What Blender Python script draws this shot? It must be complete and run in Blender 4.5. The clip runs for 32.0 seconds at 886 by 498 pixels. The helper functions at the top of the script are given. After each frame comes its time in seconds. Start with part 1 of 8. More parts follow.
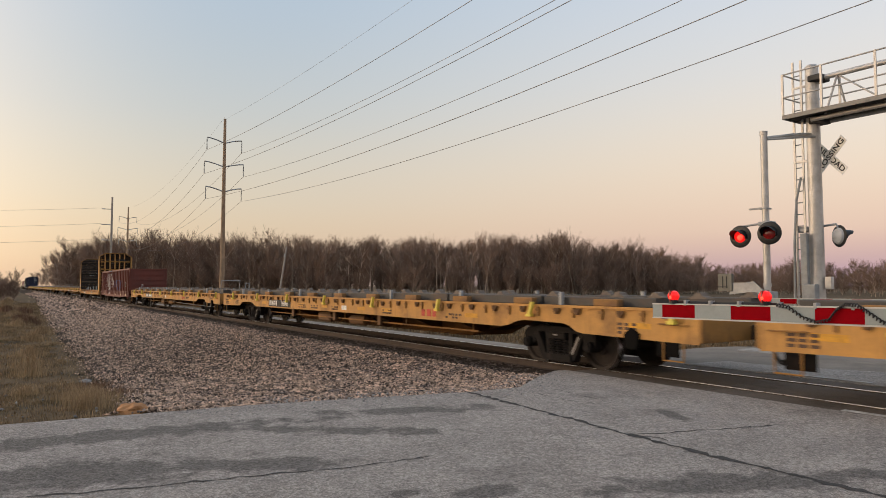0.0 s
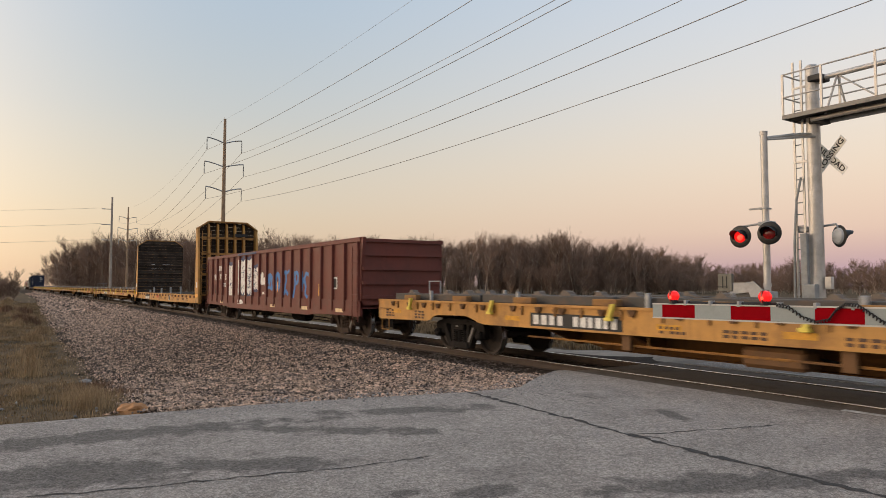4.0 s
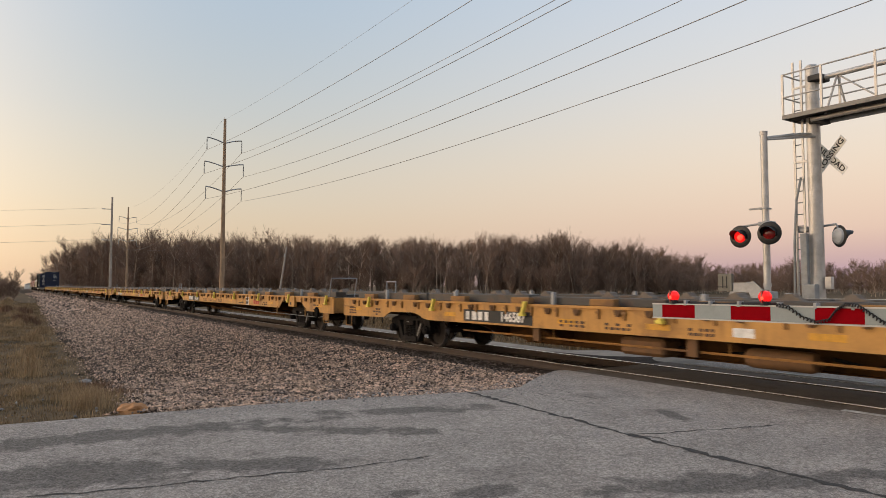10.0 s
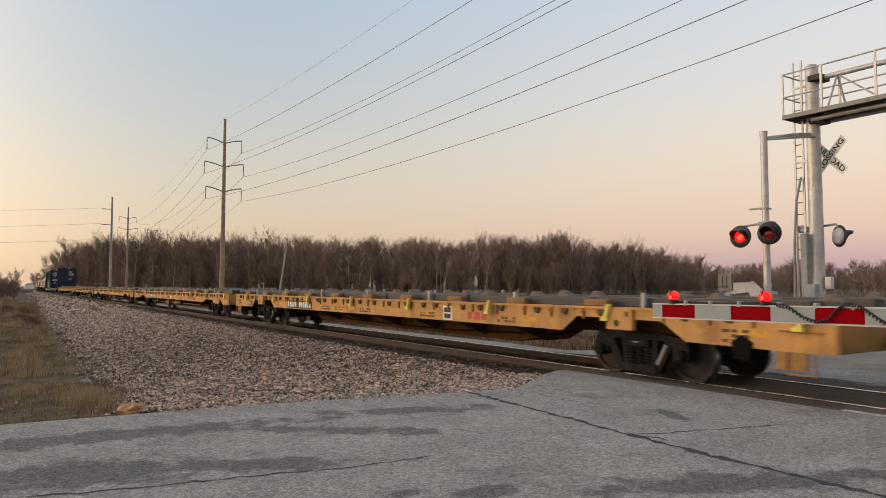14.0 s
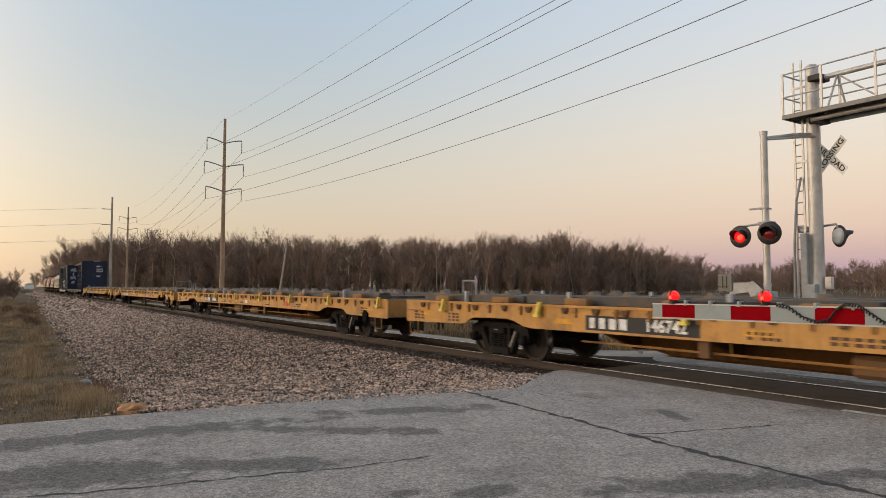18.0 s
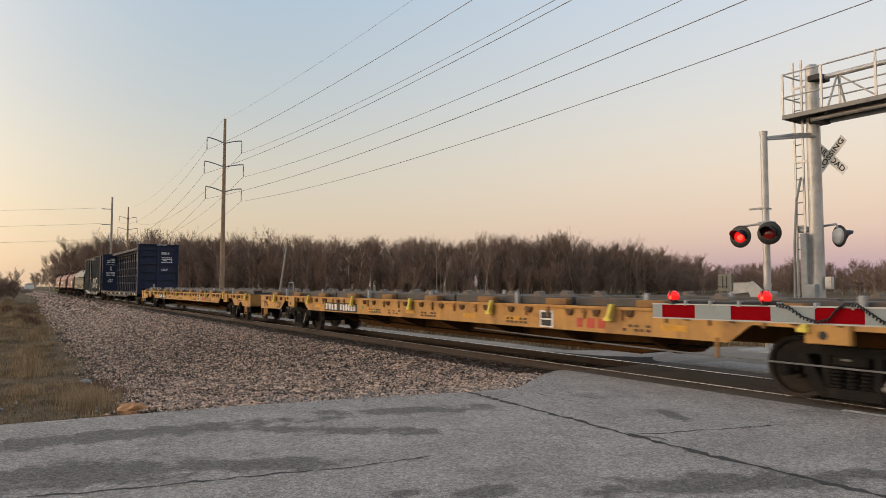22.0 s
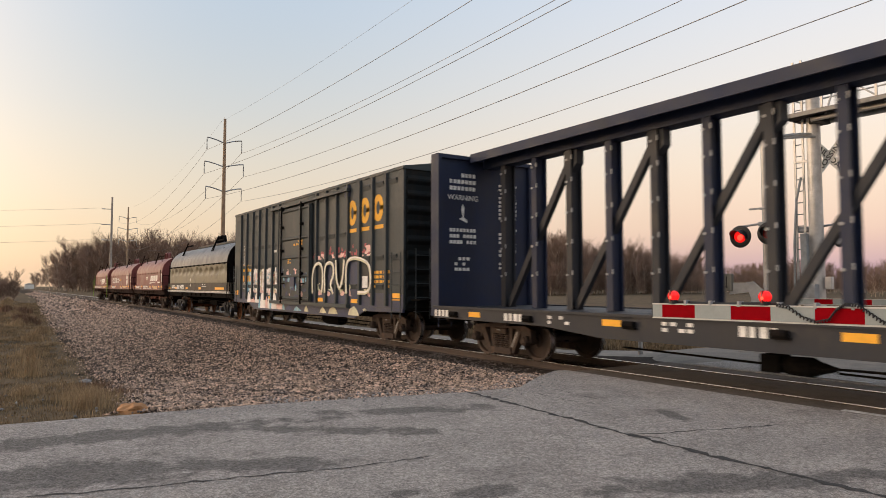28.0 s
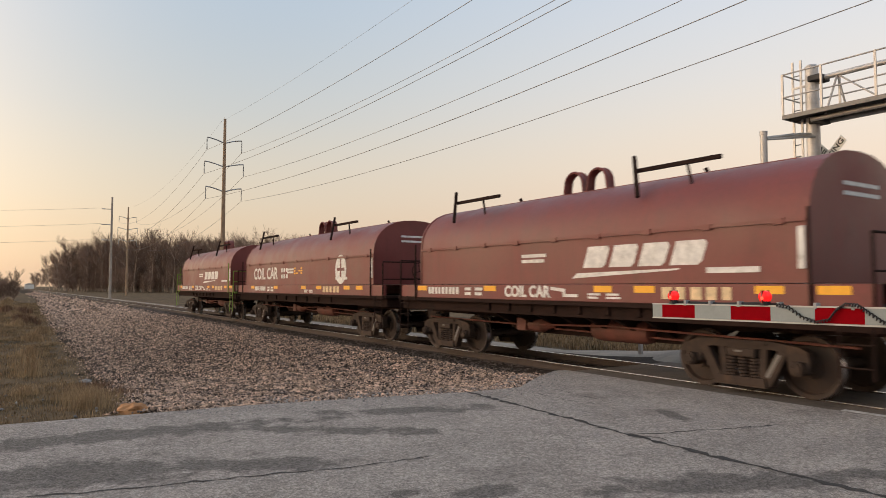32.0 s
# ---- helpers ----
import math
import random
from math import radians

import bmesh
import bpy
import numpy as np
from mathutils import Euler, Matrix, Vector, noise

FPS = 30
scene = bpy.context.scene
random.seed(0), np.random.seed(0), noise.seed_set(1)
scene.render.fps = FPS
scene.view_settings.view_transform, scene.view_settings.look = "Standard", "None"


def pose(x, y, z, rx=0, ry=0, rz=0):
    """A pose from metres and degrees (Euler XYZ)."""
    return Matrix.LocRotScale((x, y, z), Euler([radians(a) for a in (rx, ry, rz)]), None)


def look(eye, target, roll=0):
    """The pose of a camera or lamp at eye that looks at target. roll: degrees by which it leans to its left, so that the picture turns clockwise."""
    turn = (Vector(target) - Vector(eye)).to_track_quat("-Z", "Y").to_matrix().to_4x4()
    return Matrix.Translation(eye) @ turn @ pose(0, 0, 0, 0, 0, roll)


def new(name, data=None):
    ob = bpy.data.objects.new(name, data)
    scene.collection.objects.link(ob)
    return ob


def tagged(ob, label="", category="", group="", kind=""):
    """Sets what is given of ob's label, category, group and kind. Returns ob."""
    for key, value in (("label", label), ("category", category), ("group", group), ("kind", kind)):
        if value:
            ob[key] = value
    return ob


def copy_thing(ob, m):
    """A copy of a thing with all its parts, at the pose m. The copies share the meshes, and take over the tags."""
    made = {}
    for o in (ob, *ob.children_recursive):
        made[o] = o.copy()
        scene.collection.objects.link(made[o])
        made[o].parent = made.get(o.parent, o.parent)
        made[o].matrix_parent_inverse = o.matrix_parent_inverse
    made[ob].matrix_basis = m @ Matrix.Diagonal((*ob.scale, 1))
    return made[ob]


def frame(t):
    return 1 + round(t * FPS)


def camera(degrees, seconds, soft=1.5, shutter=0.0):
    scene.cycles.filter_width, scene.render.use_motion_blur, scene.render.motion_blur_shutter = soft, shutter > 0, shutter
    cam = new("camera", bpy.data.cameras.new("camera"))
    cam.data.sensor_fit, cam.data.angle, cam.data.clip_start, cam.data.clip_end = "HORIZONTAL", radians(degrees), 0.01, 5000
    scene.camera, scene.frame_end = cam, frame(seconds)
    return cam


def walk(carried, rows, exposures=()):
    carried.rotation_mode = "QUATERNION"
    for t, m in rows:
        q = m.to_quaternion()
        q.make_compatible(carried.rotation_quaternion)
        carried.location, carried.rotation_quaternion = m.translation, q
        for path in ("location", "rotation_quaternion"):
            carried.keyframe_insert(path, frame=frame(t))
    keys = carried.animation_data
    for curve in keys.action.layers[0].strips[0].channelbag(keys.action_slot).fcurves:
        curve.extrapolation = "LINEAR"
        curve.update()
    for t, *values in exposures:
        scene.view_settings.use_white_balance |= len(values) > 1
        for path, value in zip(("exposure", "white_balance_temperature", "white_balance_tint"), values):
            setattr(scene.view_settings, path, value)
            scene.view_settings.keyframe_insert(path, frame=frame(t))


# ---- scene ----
# camera: hand-held height, standing still
EYE = (0.0, 0.0, 1.64)
AXIS = radians(33.38)
TILT = radians(3.13)
FWD = Vector((-math.cos(AXIS) * math.cos(TILT), math.sin(AXIS) * math.cos(TILT), math.sin(TILT)))
cam = camera(66.77, 32.0, 0.8, 0.2)
CAM_POSE = look(EYE, tuple(Vector(EYE) + FWD * 10))
walk(cam, [(0.0, CAM_POSE), (32.0, CAM_POSE)], [(0.0, 0.0, 6370, 7), (4.0, 0.0, 6370, 7), (5.5, 0.08, 6450, 8), (7.2, 0.04, 6520, 10), (8.2, 0.0, 6450, 9), (10.0, 0.0, 6370, 7), (14.0, 0.0, 6350, 7), (17.5, 0.0, 6260, 5), (24.5, 0.0, 6250, 5), (26.5, 0.06, 6350, 6), (27.5, 0.1, 6450, 8), (28.7, 0.29, 6500, 9), (30.3, 0.30, 6510, 9), (31.2, 0.14, 6500, 9), (32.0, 0.07, 6480, 8)])

TRACK_Y = 10.79     # centre line of the track, which runs along x; z = 0 is the rail top
SPEED = 11.10       # train speed in m/s towards +x
GAUGE = 0.7525
RAIL_Z = -0.02      # rail top against the road

# ---- light: clear sky just after sunset, glow behind the camera on the left ----
SUN_AZ = Vector((-0.58, -0.81, 0.0)).normalized()


def build_world():
    w = bpy.data.worlds.new("dusk_sky")
    scene.world = w
    w.use_nodes = True
    nt = w.node_tree
    nt.nodes.clear()
    N, L = nt.nodes.new, nt.links.new
    out = N("ShaderNodeOutputWorld")
    tc = N("ShaderNodeTexCoord")
    nrm = N("ShaderNodeVectorMath")
    nrm.operation = "NORMALIZE"
    L(tc.outputs["Generated"], nrm.inputs[0])
    sep = N("ShaderNodeSeparateXYZ")
    L(nrm.outputs[0], sep.inputs[0])

    def ramp(stops):
        r = N("ShaderNodeValToRGB")
        r.color_ramp.interpolation = "B_SPLINE"
        e = r.color_ramp.elements
        while len(e) < len(stops):
            e.new(0.5)
        for el, (p, c) in zip(e, stops):
            el.position, el.color = p, (*c, 1)
        L(sep.outputs["Z"], r.inputs[0])
        return r

    # towards the set sun: yellow low down; away from it: mauve and pink belt
    warm = ramp(SKY_WARM)
    cool = ramp(SKY_COOL)
    dot = N("ShaderNodeVectorMath")
    dot.operation = "DOT_PRODUCT"
    L(nrm.outputs[0], dot.inputs[0])
    dot.inputs[1].default_value = SUN_AZ
    mr = N("ShaderNodeMapRange")
    mr.interpolation_type = "SMOOTHSTEP"
    L(dot.outputs["Value"], mr.inputs[0])
    mr.inputs[1].default_value, mr.inputs[2].default_value = -0.70, 0.66
    mix = N("ShaderNodeMix")
    mix.data_type = "RGBA"
    L(mr.outputs[0], mix.inputs[0])
    L(cool.outputs[0], mix.inputs[6])
    L(warm.outputs[0], mix.inputs[7])
    # afterglow round the point where the sun went down
    sd = N("ShaderNodeVectorMath")
    sd.operation = "DOT_PRODUCT"
    L(nrm.outputs[0], sd.inputs[0])
    sd.inputs[1].default_value = Vector((SUN_AZ.x, SUN_AZ.y, 0.12)).normalized()
    cl = N("ShaderNodeMath")
    cl.operation = "MAXIMUM"
    L(sd.outputs["Value"], cl.inputs[0])
    cl.inputs[1].default_value = 0.0
    pw = N("ShaderNodeMath")
    pw.operation = "POWER"
    L(cl.outputs[0], pw.inputs[0])
    pw.inputs[1].default_value = 4.5
    glow = N("ShaderNodeMix")
    glow.data_type, glow.blend_type = "RGBA", "ADD"
    glow.inputs[7].default_value = (GLOW[0], GLOW[1], GLOW[2], 1)
    L(pw.outputs[0], glow.inputs[0])
    L(mix.outputs[2], glow.inputs[6])
    bg = N("ShaderNodeBackground")
    bg.inputs[1].default_value = 1.0
    L(glow.outputs[2], bg.inputs[0])
    sky = N("ShaderNodeTexSky")
    sky.sky_type, sky.sun_disc = "NISHITA", False
    sky.sun_elevation, sky.sun_rotation = radians(0.5), math.atan2(SUN_AZ.x, SUN_AZ.y)
    bs = N("ShaderNodeBackground")
    bs.inputs[1].default_value = 0.05
    L(sky.outputs[0], bs.inputs[0])
    add = N("ShaderNodeAddShader")
    L(bg.outputs[0], add.inputs[0])
    L(bs.outputs[0], add.inputs[1])
    L(add.outputs[0], out.inputs[0])


SKY_WARM = [(0.0, (0.582, 0.407, 0.278)), (0.04, (0.670, 0.490, 0.325)), (0.12, (0.665, 0.568, 0.435)), (0.24, (0.490, 0.522, 0.532)), (0.42, (0.350, 0.462, 0.592)), (1.0, (0.44, 0.535, 0.68))]
SKY_COOL = [(0.0, (0.380, 0.270, 0.399)), (0.028, (0.535, 0.360, 0.405)), (0.075, (0.790, 0.545, 0.435)), (0.17, (0.895, 0.718, 0.560)), (0.28, (0.785, 0.735, 0.705)), (0.44, (0.640, 0.690, 0.798)), (1.0, (0.45, 0.54, 0.68))]
GLOW = (2.85, 1.93, 1.24)
build_world()
sun_data = bpy.data.lights.new("afterglow_sun", "SUN")
sun_data.energy, sun_data.angle, sun_data.color = 0.6, radians(35), (1.0, 0.74, 0.48)
sun_ob = new("afterglow_sun", sun_data)
sun_ob.matrix_world = look((0, 0, 0), (-SUN_AZ.x, -SUN_AZ.y, -0.16))


# ---- mesh helpers ----
def B(bm, x0, x1, y0, y1, z0, z1, bv=0.0):
    vs = [bm.verts.new((x, y, z)) for x in (x0, x1) for y in (y0, y1) for z in (z0, z1)]
    fs = [bm.faces.new([vs[i] for i in f]) for f in ((0, 1, 3, 2), (4, 6, 7, 5), (0, 4, 5, 1), (2, 3, 7, 6), (0, 2, 6, 4), (1, 5, 7, 3))]
    if bv:
        es = {e for f in fs for e in f.edges}
        bmesh.ops.bevel(bm, geom=list(es), offset=bv, segments=1, affect="EDGES")


def C(bm, p, q, r, n=8, r2=None, caps=True):
    p, q = Vector(p), Vector(q)
    d = (q - p).normalized()
    a = d.orthogonal().normalized()
    b = d.cross(a)
    r2 = r if r2 is None else r2
    rings = [[bm.verts.new(c + (a * math.cos(t) + b * math.sin(t)) * k) for t in [2 * math.pi * i / n for i in range(n)]] for c, k in ((p, r), (q, r2))]
    for i in range(n):
        j = (i + 1) % n
        bm.faces.new((rings[0][i], rings[0][j], rings[1][j], rings[1][i]))
    if caps:
        bm.faces.new(rings[0][::-1])
        bm.faces.new(rings[1])


def pipe(bm, pts, r, n=6):
    """One continuous tube along a bent line."""
    pts = [Vector(p) for p in pts]
    a = (pts[1] - pts[0]).orthogonal().normalized()
    rings = []
    for i, p in enumerate(pts):
        d = (pts[min(i + 1, len(pts) - 1)] - pts[max(i - 1, 0)]).normalized()
        a = a - d * a.dot(d)
        a = a.normalized() if a.length > 1e-4 else d.orthogonal().normalized()
        b = d.cross(a)
        rings.append([bm.verts.new(p + (a * math.cos(2 * math.pi * k / n) + b * math.sin(2 * math.pi * k / n)) * r) for k in range(n)])
    for r0, r1 in zip(rings, rings[1:]):
        for k in range(n):
            bm.faces.new((r0[k], r0[(k + 1) % n], r1[(k + 1) % n], r1[k]))
    bm.faces.new(rings[0][::-1])
    bm.faces.new(rings[-1])


def E(bm, pts, axis, a, b):
    """Extrude a closed outline: axis 'y' takes (x, z), 'x' takes (y, z), 'z' takes (x, y)."""
    def at(p, k):
        return (p[0], k, p[1]) if axis == "y" else (k, p[0], p[1]) if axis == "x" else (p[0], p[1], k)
    lo = [bm.verts.new(at(p, a)) for p in pts]
    hi = [bm.verts.new(at(p, b)) for p in pts]
    n = len(pts)
    for i in range(n):
        bm.faces.new((lo[i], lo[(i + 1) % n], hi[(i + 1) % n], hi[i]))
    bm.faces.new(lo[::-1])
    bm.faces.new(hi)


def lathe(bm, prof, n=24, axis="y", centre=(0, 0, 0)):
    rings = []
    for r, h in prof:
        ring = []
        for i in range(n):
            t = 2 * math.pi * i / n
            c, s = math.cos(t) * r, math.sin(t) * r
            v = (c, h, s) if axis == "y" else (c, s, h) if axis == "z" else (h, c, s)
            ring.append(bm.verts.new(Vector(v) + Vector(centre)))
        rings.append(ring)
    for r0, r1 in zip(rings, rings[1:]):
        for i in range(n):
            bm.faces.new((r0[i], r0[(i + 1) % n], r1[(i + 1) % n], r1[i]))
    bm.faces.new(rings[0][::-1])
    bm.faces.new(rings[-1])


def mesh_of(name, bm, material, smooth=False):
    bmesh.ops.recalc_face_normals(bm, faces=bm.faces)
    me = bpy.data.meshes.new(name)
    bm.to_mesh(me)
    bm.free()
    for m in (material if isinstance(material, (list, tuple)) else [material]):
        me.materials.append(m)
    if smooth:
        for p in me.polygons:
            p.use_smooth = True
        me.set_sharp_from_angle(angle=radians(35))
    return me


def part(name, bm, material, parent=None, label="", at=None, smooth=False):
    me = bm if isinstance(bm, bpy.types.Mesh) else mesh_of(name, bm, material, smooth)
    ob = new(name, me)
    if parent is not None:
        ob.parent = parent
    if at is not None:
        ob.matrix_basis = at if isinstance(at, Matrix) else Matrix.Translation(at)
    return tagged(ob, label)


def thing(name, at, label, category, group="", kind=""):
    ob = new(name)
    ob.empty_display_size = 0.2
    ob.matrix_basis = at if isinstance(at, Matrix) else Matrix.Translation(at)
    return tagged(ob, label, category, group, kind)


def pydata(name, V, F, material, smooth=False):
    me = bpy.data.meshes.new(name)
    me.from_pydata(V, [], F)
    me.materials.append(material)
    if smooth:
        for p in me.polygons:
            p.use_smooth = True
    return me


def letters(name, text, size, material, parent, at, depth=0.004, label="", align="CENTER", squash=1.0, bold=0.0):
    cu = bpy.data.curves.new(name, "FONT")
    cu.body, cu.size, cu.extrude, cu.align_x, cu.align_y = text, size, depth, align, "CENTER"
    cu.resolution_u, cu.offset = 3, bold
    tmp = new(name, cu)
    me = bpy.data.meshes.new_from_object(tmp.evaluated_get(bpy.context.evaluated_depsgraph_get()))
    bpy.data.objects.remove(tmp)
    me.transform(Matrix.Diagonal((squash, 1, 1, 1)))
    me.materials.clear()
    me.materials.append(material)
    ob = new(name, me)
    ob.parent = parent
    ob.matrix_basis = at
    return tagged(ob, label)


# ---- materials ----
def mat(name, col, col2=None, amount=0.35, rough=0.6, metal=0.0, scale=6.0, fine=60.0, bump=0.15, var=0.25, streak=0.0, rnd=0.0, island=0.0, emit=None, emit_power=0.0, spec=0.4, rough_var=0.12):
    """Paint or mineral surface: base colour broken by broad and fine variation, a second colour in patches, and fine relief."""
    m = bpy.data.materials.new(name)
    m.use_nodes = True
    nt = m.node_tree
    N, L = nt.nodes.new, nt.links.new
    bsdf = nt.nodes["Principled BSDF"]
    bsdf.inputs["Roughness"].default_value = rough
    bsdf.inputs["Metallic"].default_value = metal
    bsdf.inputs["Specular IOR Level"].default_value = spec
    tc = N("ShaderNodeTexCoord")
    vec = tc.outputs["Object"]

    def noise_at(s, detail=5.0, stretch=None):
        n = N("ShaderNodeTexNoise")
        n.inputs["Scale"].default_value = s
        n.inputs["Detail"].default_value = detail
        n.inputs["Roughness"].default_value = 0.62
        v = vec
        if stretch:
            mp = N("ShaderNodeMapping")
            mp.inputs["Scale"].default_value = stretch
            L(vec, mp.inputs["Vector"])
            v = mp.outputs[0]
        L(v, n.inputs["Vector"])
        return n.outputs[0]

    def mixc(fac, a, b, mode="MIX"):
        x = N("ShaderNodeMix")
        x.data_type, x.blend_type = "RGBA", mode
        for s, v in ((x.inputs[0], fac), (x.inputs[6], a), (x.inputs[7], b)):
            if isinstance(v, (tuple, list)):
                s.default_value = (*v, 1)
            elif isinstance(v, (int, float)):
                s.default_value = v
            else:
                L(v, s)
        return x.outputs[2]

    def span(v, a, b, c=0.0, d=1.0):
        r = N("ShaderNodeMapRange")
        L(v, r.inputs[0])
        for i, k in enumerate((a, b, c, d)):
            r.inputs[1 + i].default_value = k
        return r.outputs[0]

    big, small = noise_at(scale), noise_at(fine, 3.0)
    c = mixc(span(big, 0.3, 0.7), tuple(k * (1 - var) for k in col), tuple(min(1, k * (1 + var)) for k in col))
    c = mixc(span(small, 0.35, 0.65, 0.0, 0.5 * var + 0.08), c, tuple(k * 0.55 for k in col))
    if col2 is not None:
        patch = noise_at(scale * 0.7, 7.0)
        c = mixc(span(patch, 0.62 - 0.25 * amount, 0.74 - 0.2 * amount, 0.0, min(1.0, 0.35 + amount)), c, col2)
        if streak:
            st = noise_at(1.0, 4.0, (9.0, 9.0, 0.7))
            c = mixc(span(st, 0.5, 0.75, 0.0, streak), c, col2)
    if rnd or island:
        src = N("ShaderNodeObjectInfo").outputs["Random"] if rnd else N("ShaderNodeNewGeometry").outputs["Random Per Island"]
        k = rnd or island
        hsv = N("ShaderNodeHueSaturation")
        L(span(src, 0, 1, 1 - k, 1 + k), hsv.inputs["Value"])
        L(c, hsv.inputs["Color"])
        c = hsv.outputs[0]
    L(c, bsdf.inputs["Base Color"])
    if rough_var:
        L(span(big, 0.3, 0.7, max(0.05, rough - rough_var), min(1, rough + rough_var)), bsdf.inputs["Roughness"])
    if bump:
        bp = N("ShaderNodeBump")
        bp.inputs["Strength"].default_value = bump
        bp.inputs["Distance"].default_value = 0.02
        L(small, bp.inputs["Height"])
        L(bp.outputs[0], bsdf.inputs["Normal"])
    if emit:
        bsdf.inputs["Emission Color"].default_value = (*emit, 1)
        bsdf.inputs["Emission Strength"].default_value = emit_power
    return m


M_YELLOW = mat("weathered_yellow_paint", (0.50, 0.262, 0.068), (0.17, 0.085, 0.035), 0.3, 0.6, scale=1.6, fine=22, streak=0.45, var=0.2)
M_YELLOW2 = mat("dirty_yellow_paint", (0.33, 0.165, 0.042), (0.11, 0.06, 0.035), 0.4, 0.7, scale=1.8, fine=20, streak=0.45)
# dirty yellow underframe, browned to the tone it has in the car's shade
M_SILLBROWN = mat("shaded_brown_underframe", (0.105, 0.052, 0.018), (0.045, 0.026, 0.014), 0.4, 0.85, scale=1.8, fine=20, streak=0.4, spec=0.1)
M_DECK = mat("grey_worn_deck", (0.045, 0.044, 0.044), (0.16, 0.10, 0.06), 0.3, 0.8, scale=2.5, fine=30, bump=0.4)
M_RIB = mat("grey_rub_rail", (0.072, 0.066, 0.060), (0.12, 0.075, 0.05), 0.35, 0.65, scale=3)
M_STEELGREY = mat("galvanised_grey", (0.33, 0.34, 0.35), (0.16, 0.12, 0.09), 0.12, 0.5, 0.3, scale=4, fine=50)
# grimy steel, blackened further so the colour holds the shade under the cars
M_UNDER = mat("grimy_shade_black_steel", (0.008, 0.0075, 0.007), (0.022, 0.016, 0.013), 0.35, 0.9, scale=4, fine=40, spec=0.05)
# trucks and wheels below the flat cars: grime plus shade painted into the colour
M_TRUCKDARK = mat("grimy_shade_cast_steel", (0.020, 0.018, 0.017), (0.040, 0.031, 0.026), 0.3, 0.85, scale=5, fine=40, bump=0.3, spec=0.1)
M_WHEELDARK = mat("grimy_shade_wheel_steel", (0.030, 0.022, 0.018), (0.018, 0.015, 0.013), 0.35, 0.75, 0.0, scale=5, fine=30)
M_TRUCK = mat("rusty_cast_steel", (0.060, 0.044, 0.036), (0.10, 0.064, 0.044), 0.4, 0.8, scale=5, fine=40, bump=0.3, spec=0.15)
M_WHEEL = mat("rusted_wheel_steel", (0.050, 0.032, 0.024), (0.03, 0.024, 0.021), 0.35, 0.7, 0.0, scale=5, fine=30)
M_WHEELRUST = mat("orange_rusted_wheel", (0.125, 0.050, 0.022), (0.06, 0.032, 0.02), 0.35, 0.7, scale=5, fine=30, spec=0.15)
M_TRUCKGREY = mat("grey_black_cast_steel", (0.030, 0.030, 0.032), (0.055, 0.048, 0.042), 0.3, 0.75, scale=5, fine=40, bump=0.3, spec=0.2)
M_CAPBLUE = mat("blue_bearing_cap", (0.035, 0.06, 0.14), (0.05, 0.04, 0.035), 0.25, 0.55, scale=8)
M_TREAD = mat("polished_tread_steel", (0.42, 0.41, 0.40), None, 0, 0.28, 0.9, scale=8, bump=0.03)
M_BRIGHTYEL = mat("bright_yellow_fitting", (0.75, 0.62, 0.10), (0.25, 0.18, 0.05), 0.25, 0.55, scale=8)
M_REFLECT = mat("orange_reflector", (0.86, 0.42, 0.02), None, 0, 0.4, scale=10, var=0.08, bump=0.05)
M_BLACK = mat("black_panel_paint", (0.022, 0.024, 0.026), (0.06, 0.05, 0.04), 0.2, 0.6, scale=5)
M_WHITE = mat("white_stencil_paint", (0.74, 0.73, 0.70), (0.35, 0.32, 0.28), 0.2, 0.65, scale=7)
M_TAN = mat("cream_marker_plate", (0.72, 0.55, 0.33), (0.4, 0.3, 0.2), 0.2, 0.6, scale=6)
M_STENCIL = mat("dark_stencil_paint", (0.10, 0.06, 0.04), None, 0, 0.7, scale=10)
M_REDMARK = mat("red_mark_paint", (0.50, 0.07, 0.045), None, 0, 0.6, scale=10)
M_OXIDE = mat("oxide_red_paint", (0.145, 0.039, 0.029), (0.08, 0.030, 0.024), 0.25, 0.6, scale=1.3, fine=18, streak=0.4, var=0.18)
M_OXIDEDARK = mat("dark_primer_patch", (0.06, 0.026, 0.02), None, 0, 0.7, scale=5)
M_MAROON = mat("maroon_car_paint", (0.172, 0.044, 0.039), (0.09, 0.038, 0.031), 0.22, 0.45, scale=1.1, fine=16, streak=0.35, var=0.15)
M_RUSTMAR = mat("rusty_maroon_steel", (0.17, 0.06, 0.045), (0.08, 0.045, 0.03), 0.4, 0.7, scale=2, fine=20, streak=0.3)
M_NAVY = mat("navy_blue_paint", (0.010, 0.018, 0.048), (0.022, 0.026, 0.034), 0.25, 0.6, scale=1.5, fine=18, streak=0.25)
M_SLATE = mat("slate_blue_steel", (0.018, 0.021, 0.028), (0.040, 0.036, 0.032), 0.25, 0.6, scale=2, fine=20, streak=0.2)
M_BOXGREEN = mat("faded_green_black_paint", (0.036, 0.046, 0.050), (0.070, 0.074, 0.070), 0.2, 0.6, scale=1.6, fine=16, streak=0.35, var=0.4)
# box car paint darkened to put the ends' shade into the colour
M_ENDSHADE = mat("shade_dark_end_paint", (0.014, 0.017, 0.018), (0.028, 0.024, 0.02), 0.3, 0.85, scale=1.5, fine=16, streak=0.4, spec=0.1)
M_BOXBLUE = mat("dark_blue_base_paint", (0.030, 0.040, 0.085), (0.05, 0.05, 0.05), 0.25, 0.55, scale=1.5, streak=0.3)
M_SILVER = mat("grey_hood_metal", (0.048, 0.058, 0.080), (0.036, 0.040, 0.048), 0.2, 0.36, 0.1, scale=1.4, fine=14, streak=0.25)
